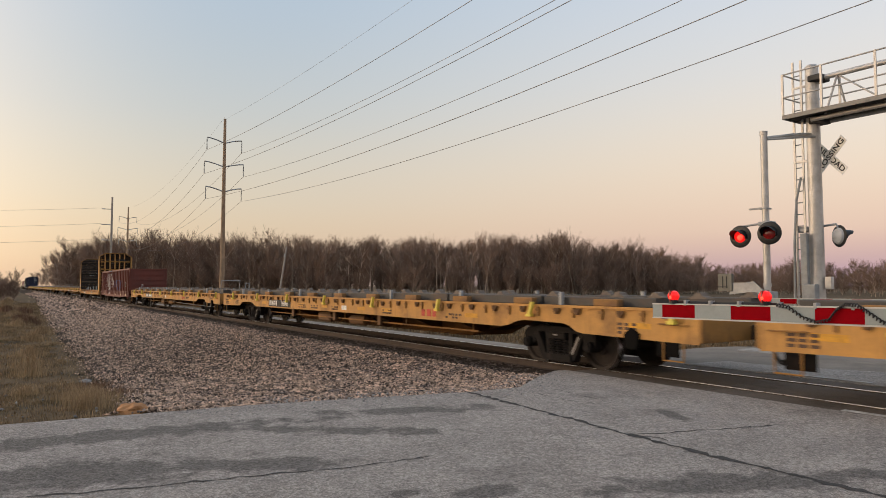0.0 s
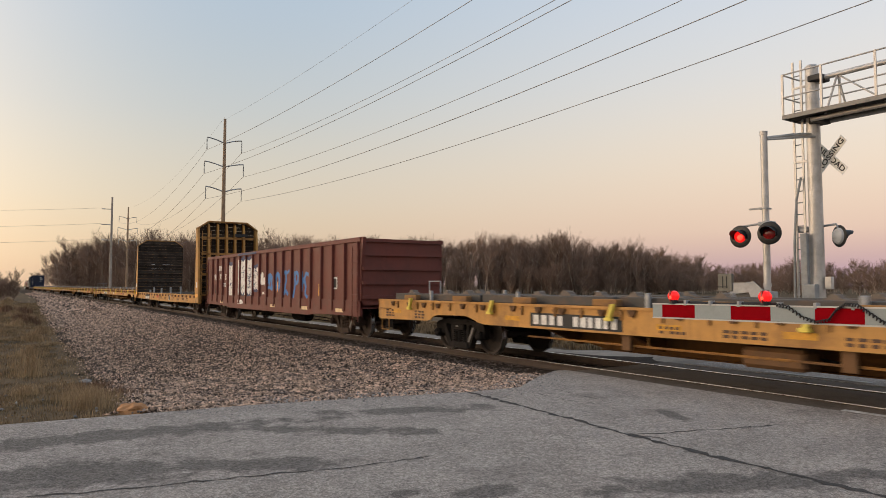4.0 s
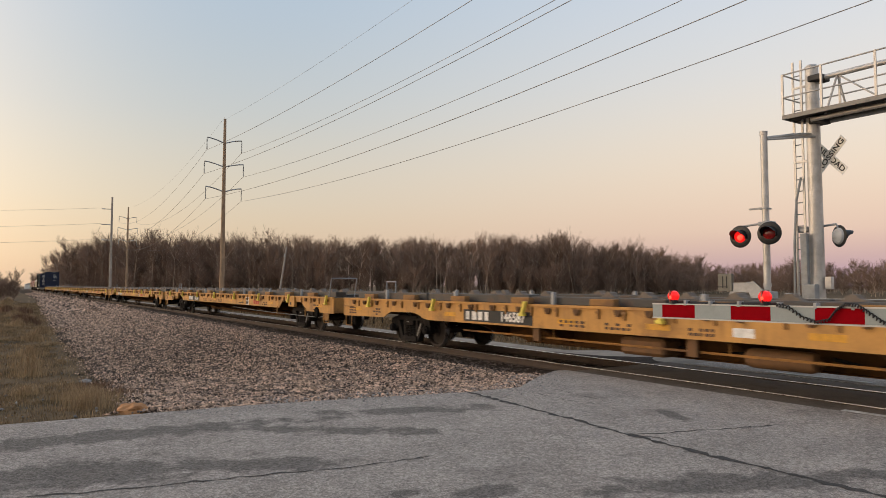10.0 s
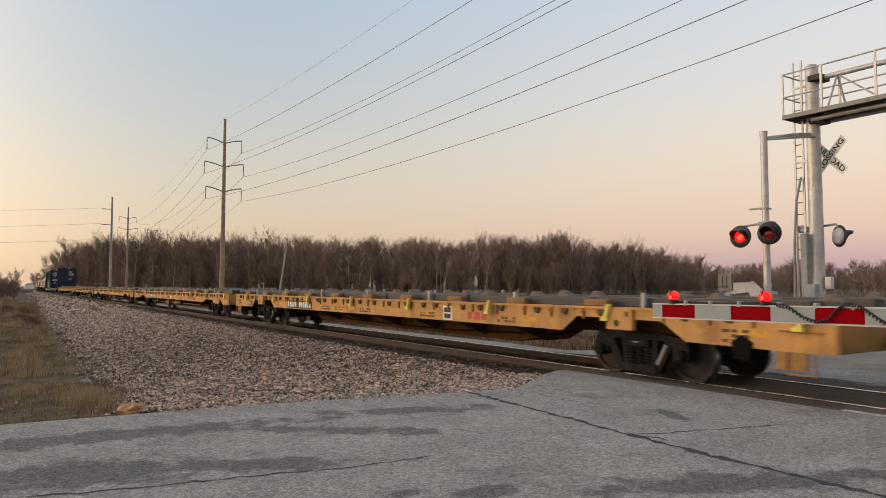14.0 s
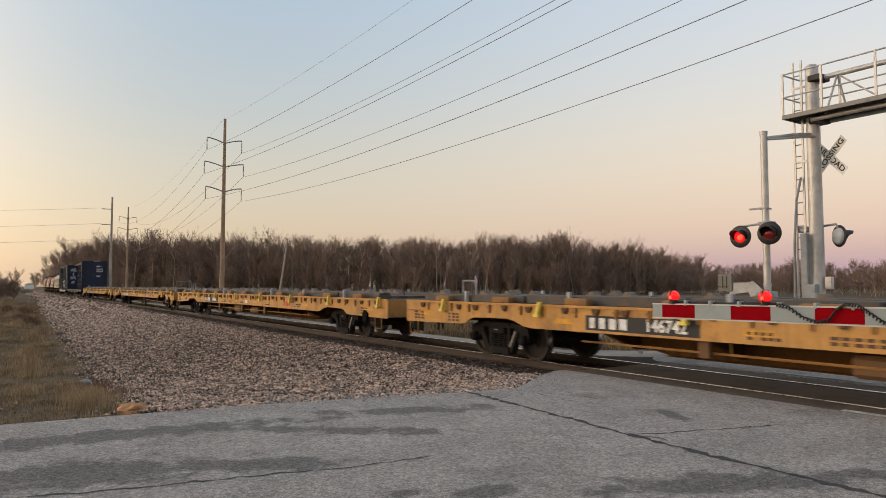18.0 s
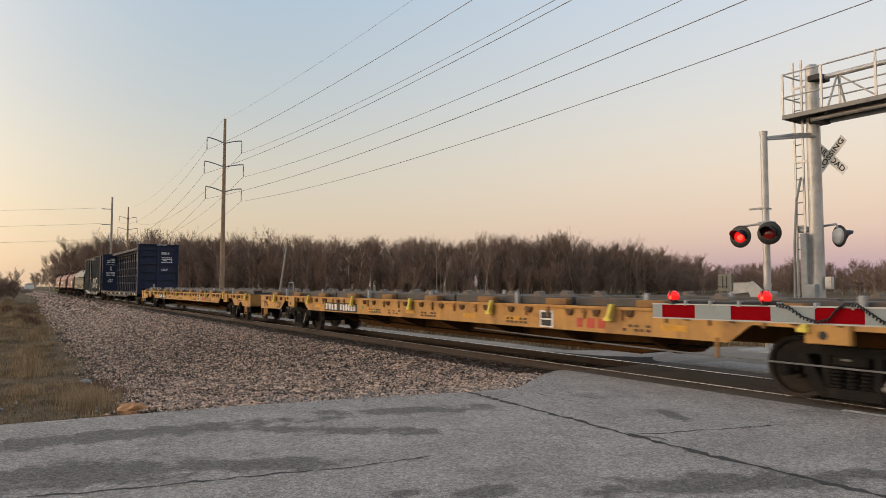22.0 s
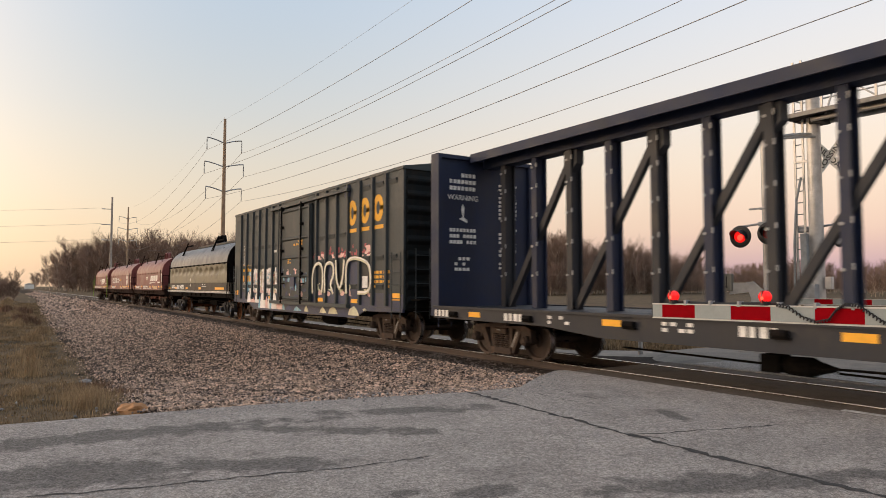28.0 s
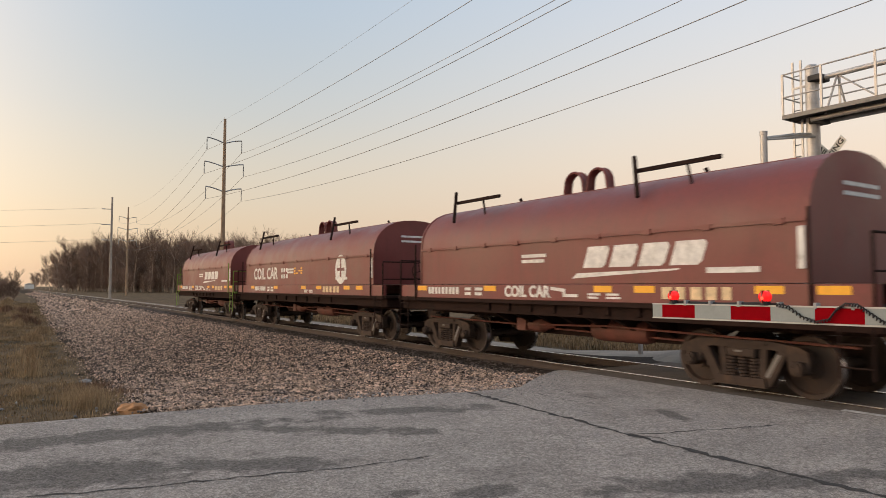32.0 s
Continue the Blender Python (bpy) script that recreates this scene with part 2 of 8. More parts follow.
M_OLIVE = mat("dusty_olive_hood", (0.200, 0.182, 0.128), (0.085, 0.078, 0.060), 0.35, 0.55, 0.1, scale=1.3, fine=10, streak=0.38)
M_WOOD = mat("blackened_bulkhead_timber", (0.044, 0.035, 0.028), (0.018, 0.015, 0.013), 0.45, 0.9, scale=2.2, fine=14, bump=0.5, rnd=0.45, var=0.4, spec=0.1)
M_RED = mat("gate_red_sheeting", (0.235, 0.002, 0.006), None, 0, 0.7, scale=9, var=0.1, bump=0.02, spec=0.02)
M_GATEEDGE = mat("bright_arm_edge", (0.46, 0.46, 0.44), (0.3, 0.3, 0.28), 0.15, 0.4, scale=9, var=0.06, bump=0.04)
M_GATEWHITE = mat("gate_white_sheeting", (0.245, 0.285, 0.29), (0.18, 0.20, 0.20), 0.15, 0.4, scale=9, var=0.06, bump=0.04)
M_ALU = mat("aluminium_mast", (0.52, 0.50, 0.47), (0.34, 0.31, 0.28), 0.2, 0.42, 0.35, scale=3, fine=40, bump=0.06)
M_GREYBOX = mat("grey_relay_case", (0.30, 0.31, 0.31), (0.18, 0.17, 0.15), 0.2, 0.55, 0.1, scale=4)
M_HOODBLACK = mat("black_lamp_hood", (0.012, 0.012, 0.013), None, 0, 0.45, scale=8, bump=0.05)
M_LAMPRED = mat("lit_red_lens", (0.30, 0.008, 0.006), None, 0, 0.2, scale=20, bump=0.02, var=0.05, emit=(1.0, 0.012, 0.012), emit_power=0.85)
M_LAMPHOT = mat("lit_lamp_core", (0.9, 0.1, 0.05), None, 0, 0.3, scale=20, bump=0, var=0.05, emit=(1.0, 0.055, 0.03), emit_power=1.3)
M_LAMPDARK = mat("unlit_red_lens", (0.22, 0.012, 0.012), None, 0, 0.15, scale=20, bump=0.02, var=0.05, spec=0.6)
M_LENSGREY = mat("grey_lens_back", (0.45, 0.46, 0.47), None, 0, 0.3, scale=10, bump=0.02, var=0.06)
M_RUBBER = mat("black_rubber_cable", (0.018, 0.018, 0.019), None, 0, 0.6, scale=20, bump=0.05)
M_POLE = mat("weathered_timber_pole", (0.34, 0.235, 0.15), (0.16, 0.11, 0.08), 0.3, 0.8, scale=1.5, fine=25, bump=0.4, streak=0.5)
M_POLEGREY = mat("grey_timber_pole", (0.36, 0.32, 0.28), (0.2, 0.17, 0.14), 0.3, 0.8, scale=1.5, fine=25, bump=0.4)
M_INSUL = mat("grey_insulator", (0.22, 0.24, 0.26), None, 0, 0.35, scale=10)
M_WIRE = mat("dull_conductor_wire", (0.17, 0.17, 0.18), None, 0, 0.5, 0.5, scale=4, bump=0)
M_RAIL = mat("rusty_rail_side", (0.055, 0.038, 0.03), (0.03, 0.022, 0.02), 0.35, 0.75, scale=3, fine=40)
M_RAILTOP = mat("polished_rail_head", (0.85, 0.84, 0.83), None, 0, 0.3, 0.9, scale=6, bump=0.02)
M_TIE = mat("creosoted_sleeper", (0.055, 0.045, 0.038), (0.10, 0.085, 0.07), 0.3, 0.85, scale=4, fine=30, bump=0.5, rnd=0.3)
M_BARK = mat("bare_tree_bark", (0.40, 0.31, 0.235), (0.13, 0.10, 0.078), 0.25, 0.9, scale=1.2, fine=12, bump=0.2, rnd=0.3)
M_TWIG = mat("bare_twigs", (0.225, 0.150, 0.110), (0.135, 0.090, 0.068), 0.3, 0.9, scale=0.4, fine=6, bump=0, rnd=0.3)
M_GRASS = mat("dry_winter_grass", (0.215, 0.152, 0.088), (0.090, 0.074, 0.044), 0.4, 0.9, scale=0.9, fine=8, bump=0, island=0.5, spec=0.1)
M_STONE = mat("pinkish_ballast_stone", (0.42, 0.302, 0.226), (0.13, 0.106, 0.095), 0.6, 0.88, scale=5, fine=50, bump=0.3, island=0.95, spec=0.2)
M_STONEGREY = mat("grey_ballast_stone", (0.24, 0.235, 0.23), (0.10, 0.10, 0.098), 0.4, 0.85, scale=6, fine=50, bump=0.3, island=0.5)
M_STONEDARK = mat("oily_dark_ballast", (0.10, 0.078, 0.066), (0.05, 0.042, 0.038), 0.4, 0.85, scale=5, fine=50, bump=0.3, island=0.5)
M_BRUSH = mat("dry_brown_weeds", (0.17, 0.10, 0.06), (0.10, 0.06, 0.04), 0.3, 0.9, scale=1, fine=10, bump=0, island=0.3)
M_CONC = mat("old_concrete", (0.36, 0.35, 0.33), (0.2, 0.19, 0.17), 0.3, 0.85, scale=2, fine=30, bump=0.3)
M_STRAW = mat("pale_straw_grass", (0.34, 0.24, 0.135), (0.2, 0.14, 0.08), 0.3, 0.9, scale=0.8, fine=10, bump=0, island=0.3)
# dirty brown, darkened as shade below the top flange and the sill
M_POCKET = mat("shaded_brown_pocket", (0.15, 0.078, 0.032), (0.07, 0.04, 0.025), 0.4, 0.75, scale=4)
# gantry walkway and its edge: both greys lowered to paint in their shadow
M_GRATE = mat("shade_dark_walkway_steel", (0.05, 0.048, 0.046), (0.09, 0.08, 0.07), 0.2, 0.6, 0.2, scale=4)
M_KICK = mat("shade_grey_channel", (0.20, 0.195, 0.185), (0.11, 0.10, 0.09), 0.25, 0.5, 0.3, scale=4)
M_WEIGHT = mat("olive_grey_cast_plate", (0.17, 0.165, 0.14), (0.10, 0.09, 0.075), 0.2, 0.6, 0.1, scale=5)
M_AMBER = mat("grimy_amber_strip", (0.62, 0.31, 0.025), (0.3, 0.15, 0.03), 0.3, 0.5, scale=10)
M_MUDSILL = mat("muddy_dark_sill", (0.062, 0.053, 0.040), (0.035, 0.03, 0.025), 0.35, 0.7, scale=2, fine=20)
M_SIGNWHITE = mat("white_sign_sheeting", (0.82, 0.81, 0.77), (0.6, 0.58, 0.54), 0.1, 0.5, scale=6, var=0.05, bump=0.03)
# rusty frame colour, darkened to carry the shade below the sill
M_RUSTDARK = mat("shade_dark_rusty_frame", (0.030, 0.018, 0.015), (0.018, 0.013, 0.011), 0.35, 0.85, scale=3, fine=20, spec=0.06)
M_CRACK = mat("open_tar_crack", (0.05, 0.047, 0.045), None, 0, 0.9, scale=8, bump=0.5)


def asphalt_material():
    m = mat("worn_grey_asphalt", (0.345, 0.315, 0.288), (0.205, 0.188, 0.174), 0.3, 0.92, scale=1.3, fine=120, bump=0.8, var=0.14, spec=0.12, rough_var=0.04)
    nt = m.node_tree
    N, L = nt.nodes.new, nt.links.new
    bsdf = nt.nodes["Principled BSDF"]
    col = bsdf.inputs["Base Color"].links[0].from_socket
    tc = N("ShaderNodeTexCoord")

    def math_node(op, x, y=None):
        q = N("ShaderNodeMath")
        q.operation = op
        for s, v in zip(q.inputs, (x, y)):
            if isinstance(v, (int, float)):
                s.default_value = v
            elif v is not None:
                L(v, s)
        return q.outputs[0]

    def span(v, a, b, c, d):
        r = N("ShaderNodeMapRange")
        L(v, r.inputs[0])
        for i, k in enumerate((a, b, c, d)):
            r.inputs[1 + i].default_value = k
        return r.outputs[0]

    def noise_at(s, detail, stretch=(1, 1, 1)):
        mp = N("ShaderNodeMapping")
        mp.inputs["Scale"].default_value = stretch
        L(tc.outputs["Object"], mp.inputs[0])
        n = N("ShaderNodeTexNoise")
        n.inputs["Scale"].default_value, n.inputs["Detail"].default_value = s, detail
        n.inputs["Roughness"].default_value = 0.65
        L(mp.outputs[0], n.inputs["Vector"])
        return n.outputs[0]
    # tar and damp stains: ragged oval patches (middle x, y, half width, half length, turn)
    ragged = math_node("MULTIPLY", math_node("SUBTRACT", noise_at(2.4, 10.0), 0.5), 3.6)
    best = None
    for x, y, rx, ry, turn in STAINS:
        mp = N("ShaderNodeMapping")
        mp.vector_type = "TEXTURE"
        mp.inputs["Location"].default_value = (x, y, 0)
        mp.inputs["Rotation"].default_value = (0, 0, radians(turn))
        mp.inputs["Scale"].default_value = (rx, ry, 1)
        L(tc.outputs["Object"], mp.inputs[0])
        ln = N("ShaderNodeVectorMath")
        ln.operation = "LENGTH"
        L(mp.outputs[0], ln.inputs[0])
        best = ln.outputs["Value"] if best is None else math_node("MINIMUM", best, ln.outputs["Value"])
    stain = span(math_node("ADD", best, ragged), 0.62, 1.08, 0.80, 0.0)
    spots = span(noise_at(5.0, 8.0, (1.0, 0.6, 1.0)), 0.635, 0.675, 0.0, 0.55)
    a = N("ShaderNodeMix")
    a.data_type = "RGBA"
    L(math_node("MAXIMUM", stain, spots), a.inputs[0])
    L(col, a.inputs[6])
    a.inputs[7].default_value = (0.128, 0.119, 0.112, 1)
    # aggregate: pale and dark specks
    vo = N("ShaderNodeTexVoronoi")
    vo.inputs["Scale"].default_value = 85.0
    L(tc.outputs["Object"], vo.inputs["Vector"])
    sp = N("ShaderNodeSeparateColor")
    L(vo.outputs["Color"], sp.inputs[0])
    hs = N("ShaderNodeHueSaturation")
    L(span(sp.outputs[0], 0.0, 1.0, 0.62, 1.38), hs.inputs["Value"])
    L(a.outputs[2], hs.inputs["Color"])
    # coarser worn aggregate
    vc = N("ShaderNodeTexVoronoi")
    vc.inputs["Scale"].default_value = 31.0
    L(tc.outputs["Object"], vc.inputs["Vector"])
    sc = N("ShaderNodeSeparateColor")
    L(vc.outputs["Color"], sc.inputs[0])
    hc = N("ShaderNodeHueSaturation")
    L(span(sc.outputs[1], 0.0, 1.0, 0.78, 1.22), hc.inputs["Value"])
    L(hs.outputs[0], hc.inputs["Color"])
    L(hc.outputs[0], bsdf.inputs["Base Color"])
    return m


STAINS = [(-8.25, 1.1, 0.36, 2.3, -8), (-7.1, 3.3, 0.24, 1.2, -35), (-6.75, 0.55, 0.55, 1.5, -14), (-6.2, 2.0, 0.26, 1.1, -28), (-7.75, 4.6, 0.30, 1.3, -22), (-5.2, 0.9, 0.30, 0.9, -10), (-3.5, 5.0, 0.30, 1.2, -25), (-3.1, 5.9, 0.22, 0.8, -20), (-4.36, 3.31, 0.16, 0.30, 0), (-4.7, 2.76, 0.10, 0.2, 0), (-6.0, -0.9, 0.5, 1.5, 10), (-7.6, -1.6, 0.3, 1.6, 0), (-5.6, 7.2, 0.12, 0.5, 60)]


def ground_material():
    m = mat("winter_field_ground", (0.130, 0.092, 0.054), (0.056, 0.043, 0.027), 0.55, 0.95, scale=0.9, fine=9.0, bump=0.9, var=0.45, spec=0.1)
    return m


M_ASPHALT = asphalt_material()
M_GROUND = ground_material()
M_PANEL = mat("dark_crossing_asphalt", (0.125, 0.102, 0.083), (0.065, 0.053, 0.044), 0.4, 0.85, scale=1.5, fine=60, bump=0.4, streak=0.0)
M_PALEGRAVEL = mat("pale_gravel_strip", (0.25, 0.215, 0.18), (0.14, 0.12, 0.10), 0.35, 0.9, scale=0.8, fine=25, bump=0.6)
M_APRON = mat("pale_apron_gravel", (0.23, 0.20, 0.168), (0.14, 0.125, 0.105), 0.35, 0.9, scale=1.2, fine=30, bump=0.7)
M_LINE = mat("worn_white_line", (0.5, 0.5, 0.48), (0.25, 0.24, 0.23), 0.5, 0.8, scale=4, fine=40)

ROAD_EDGE = [(-9.75, -30.0), (-9.62, -6.0), (-9.6, 0.0), (-9.44, 1.4), (-9.28, 2.85), (-8.95, 4.5), (-8.55, 6.1), (-8.5, 7.1), (-9.3, 8.2), (-9.75, 9.0)]


def road_edge(y):
    for (x0, y0), (x1, y1) in zip(ROAD_EDGE, ROAD_EDGE[1:]):
        if y <= y1:
            return x0 + (x1 - x0) * max(0.0, (y - y0)) / (y1 - y0)
    return -9.75 if y < 12.5 else -9.2


def smooth(a, b, v):
    t = min(1.0, max(0.0, (v - a) / (b - a)))
    return t * t * (3 - 2 * t)


def ground_z(x, y):
    """Natural ground: level with the road beside it, falling off gently into the verge and the field."""
    away = max(0.0, road_edge(y) - x)
    low = -0.62 if y < 8 else -0.75
    z = -0.07 + (low + 0.07) * smooth(0.0, 9.0, away)
    if y > 30:
        z += -0.5 * smooth(30, 140, y)
    z += 0.05 * noise.noise(Vector((x * 0.35, y * 0.35, 0.0))) * smooth(0.2, 4, away)
    return z


def foot_y(x):
    """Where the ballast bank meets the verge: it draws in towards the track farther down the line."""
    return 1.5 + 0.03 * min(max(-x, 10.0), 160.0)


def bed_z(x, y):
    """Ballast surface on the camera's side of the track and under it."""
    g = ground_z(x, min(y, 4.0))
    top = -0.19
    away = max(0.0, road_edge(min(y, 9.0)) - x)
    if y > 8.75:
        z = top if y < 12.7 else top + (ground_z(x, y) - top) * smooth(12.7, 14.6, y)
    else:
        k = smooth(foot_y(x) - 0.2, 8.75, y)
        z = g + (top - g) * (0.30 * k + 0.70 * k ** 1.7) - 0.14 * smooth(0.0, 0.5, foot_y(x) - 0.15 - y)
    near = smooth(0.0, 1.6, away)
    return (-0.03 if y < 8.6 else -0.12) * (1 - near) + z * near + 0.025 * noise.noise(Vector((x * 0.9, y * 0.9, 3.0)))


def build_ground():
    def axis(near, far, lo, hi, fine):
        v = list(np.arange(lo, hi + 1e-6, fine))
        s, k = fine, lo
        while k > -far:
            s *= 1.35
            k -= s
            v.insert(0, k)
        s, k = fine, hi
        while k < near:
            s *= 1.35
            k += s
            v.append(k)
        return v
    xs = axis(2600, 2600, -70.0, 10.0, 1.0)
    ys = axis(2600, 2600, -25.0, 40.0, 1.0)
    V = [(x, y, ground_z(x, y) - 0.05 - (0.25 if x > road_edge(y) - 0.4 and -40 < x < 8 and y < 60 else 0.0) - (0.25 if foot_y(x) + 1.2 < y < 13.2 and x < -8 else 0)) for y in ys for x in xs]
    n = len(xs)
    F = [(j * n + i, j * n + i + 1, (j + 1) * n + i + 1, (j + 1) * n + i) for j in range(len(ys) - 1) for i in range(n - 1)]
    ob = new("ground", pydata("ground", V, F, M_GROUND, True))
    tagged(ob, "dry tan winter field with bare soil", "ground", kind="structure")
    # road on the camera's side of the track
    bm = bmesh.new()
    E(bm, [(x, y) for x, y in ROAD_EDGE] + [(-9.75, 9.28), (9.0, 9.28), (9.0, -30.0)], "z", -0.5, 0.0)
    road = part("road", bm, M_ASPHALT)
    tagged(road, "worn grey asphalt road with cracks and dark stains", "road", kind="structure")
    bm = bmesh.new()
    E(bm, [(-9.2, 12.2), (9.0, 12.2), (6.0, 60.0), (-8.2, 60.0), (-7.6, 24.0), (-8.2, 18.0)], "z", -0.5, -0.012)
    r2 = part("road", bm, M_ASPHALT)
    tagged(r2, "grey asphalt road beyond the railway track", "road", kind="structure")
    # cracks in the near road
    rng = random.Random(4)

    def crack(pts, w0, label):
        bm = bmesh.new()
        fine = []
        for (a, b), (c, d) in zip(pts, pts[1:]):
            k = max(2, int(math.hypot(c - a, d - b) / 0.09))
            for i in range(k):
                t = i / k
                fine.append((a + (c - a) * t + rng.uniform(-0.025, 0.025), b + (d - b) * t + rng.uniform(-0.03, 0.03), w0 * rng.uniform(0.2, 1.5)))
        fine.append((*pts[-1], w0 * 0.3))
        prev = None
        for i, (x, y, w) in enumerate(fine):
            q = fine[min(i + 1, len(fine) - 1)]
            p = fine[max(i - 1, 0)]
            d = Vector((q[0] - p[0], q[1] - p[1])).normalized()
            s = Vector((-d.y, d.x)) * w * 0.5
            cur = (bm.verts.new((x + s.x, y + s.y, 0.004)), bm.verts.new((x - s.x, y - s.y, 0.004)))
            if prev:
                bm.faces.new((prev[0], prev[1], cur[1], cur[0]))
            prev = cur
        part("crack", bm, M_CRACK, road, label)
    crack([(-8.5, 6.1), (-7.2, 6.0), (-6.2, 5.93), (-5.19, 5.86), (-4.0, 5.78), (-2.55, 5.8), (0.5, 5.7)], 0.085, "wide open joint crack")
    crack([(-5.19, 5.86), (-4.98, 6.2), (-4.9, 6.6), (-4.72, 7.0), (-4.65, 7.4), (-4.5, 7.8)], 0.024, "fine branching crack")
    crack([(-5.1, 5.9), (-4.85, 5.98), (-4.7, 5.95)], 0.015, "fine branching crack")
    crack([(-7.9, 6.9), (-7.2, 6.85), (-6.7, 6.95)], 0.018, "fine branching crack")
    crack([(-6.25, 0.2), (-6.09, 0.6), (-5.93, 1.4), (-5.75, 2.2), (-5.6, 2.8), (-5.55, 3.5)], 0.024, "long uneven crack")
    crack([(-8.0, 7.4), (-7.2, 7.3), (-6.6, 7.2)], 0.014, "fine branching crack")
    for x0, x1, y0, y1 in ((-4.6, -3.2, 9.3, 9.42), (-7.4, -5.6, 12.32, 12.42)):
        bm = bmesh.new()
        B(bm, x0, x1, y0, y1, 0.0, 0.004)
        part("road_line", bm, M_LINE, road, "worn white painted line")
    # pale track-side lane beyond the railway and the apron round the far gate
    V, F = [], []
    xs2 = [-400, -250, -160, -110, -80, -60, -45, -35, -28, -22, -18, -14, -11, -9.0]
    for x in xs2:
        for y in (13.7, 14.2, 15.6, 17.2, 17.8):
            zz = ground_z(x, y)
            V.append((x, y, zz + (0.06 if 14 < y < 17.5 else -0.06)))
    F = [(i * 5 + j, i * 5 + j + 1, i * 5 + j + 6, i * 5 + j + 5) for i in range(len(xs2) - 1) for j in range(4)]
    lane = new("gravel_lane", pydata("gravel_lane", V, F, M_PALEGRAVEL, True))
    tagged(lane, "pale gravel service lane along the railway", "lane", kind="structure")
    V, F = [(-8.3, 15.8, 0.02)], []
    for ring, (k, z) in enumerate(((0.35, 0.02), (0.75, 0.0), (1.0, -0.06), (1.45, -0.45))):
        for i in range(28):
            t = 2 * math.pi * i / 28
            j = 1 + 0.10 * noise.noise(Vector((math.cos(t) * 1.5, math.sin(t) * 1.5, 4.0)))
            V.append((-8.3 + 3.4 * k * j * math.cos(t), 15.9 + 3.2 * k * j * math.sin(t), z + 0.02 * noise.noise(Vector((t * 3, k, 0)))))
    F = [(0, 1 + i, 1 + (i + 1) % 28) for i in range(28)]
    for q in range(3):
        F += [(1 + q * 28 + i, 1 + (q + 1) * 28 + i, 1 + (q + 1) * 28 + (i + 1) % 28, 1 + q * 28 + (i + 1) % 28) for i in range(28)]
    ap = new("pavement", pydata("pavement", V, F, M_APRON, True))
    tagged(ap, "pale gravel apron round the far crossing gate", "pavement", kind="structure")


build_ground()


def stones(name, n, xr, yr, size, material, rng, zf, dens=None):
    """A scatter of angular stones as one mesh."""
    base = np.array([(1, .2, .1), (-1, -.1, .2), (.1, 1, 0), (-.2, -1, .1), (.25, .1, 1), (0, 0, -1)])
    faces = np.array([(0, 2, 4), (2, 1, 4), (1, 3, 4), (3, 0, 4), (2, 0, 5), (1, 2, 5), (3, 1, 5), (0, 3, 5)])
    V = np.zeros((n, 6, 3))
    k = 0
    tries = 0
    while k < n and tries < n * 20:
        tries += 1
        x = xr[0] + (xr[1] - xr[0]) * rng.random()
        if dens is not None:
            x = xr[1] + (xr[0] - xr[1]) * rng.random() ** dens
        y = rng.uniform(*yr)
        z = zf(x, y)
        if z is None:
            continue
        far = min(2.4, max(1.0, -x / 24.0))
        s = size * far * (0.55 + 0.9 * rng.random() ** 1.6)
        sc = np.array([s * rng.uniform(0.7, 1.3), s * rng.uniform(0.6, 1.1), s * rng.uniform(0.5, 0.9)])
        a = rng.uniform(0, 6.283)
        b = rng.uniform(-0.6, 0.6)
        ca, sa, cb, sb = math.cos(a), math.sin(a), math.cos(b), math.sin(b)
        R = np.array([[ca, -sa, 0], [sa, ca, 0], [0, 0, 1]]) @ np.array([[cb, 0, sb], [0, 1, 0], [-sb, 0, cb]])
        jit = 1 + 0.6 * np.array([[rng.random() - 0.5] for _ in range(6)])
        V[k] = (base * jit * sc) @ R.T + (x, y, z + s * rng.uniform(-0.1, 0.55))
        k += 1
    V = V[:k]
    Fa = (faces[None] + (np.arange(k) * 6)[:, None, None]).reshape(-1, 3)
    me = bpy.data.meshes.new(name)
    me.vertices.add(k * 6)
    me.vertices.foreach_set("co", V.reshape(-1))
    me.loops.add(len(Fa) * 3)
    me.loops.foreach_set("vertex_index", Fa.reshape(-1).astype(np.int32))
    me.polygons.add(len(Fa))
    me.polygons.foreach_set("loop_start", np.arange(0, len(Fa) * 3, 3, dtype=np.int32))
    me.update(calc_edges=True)
    me.validate()
    me.materials.append(material)
    return new(name, me)


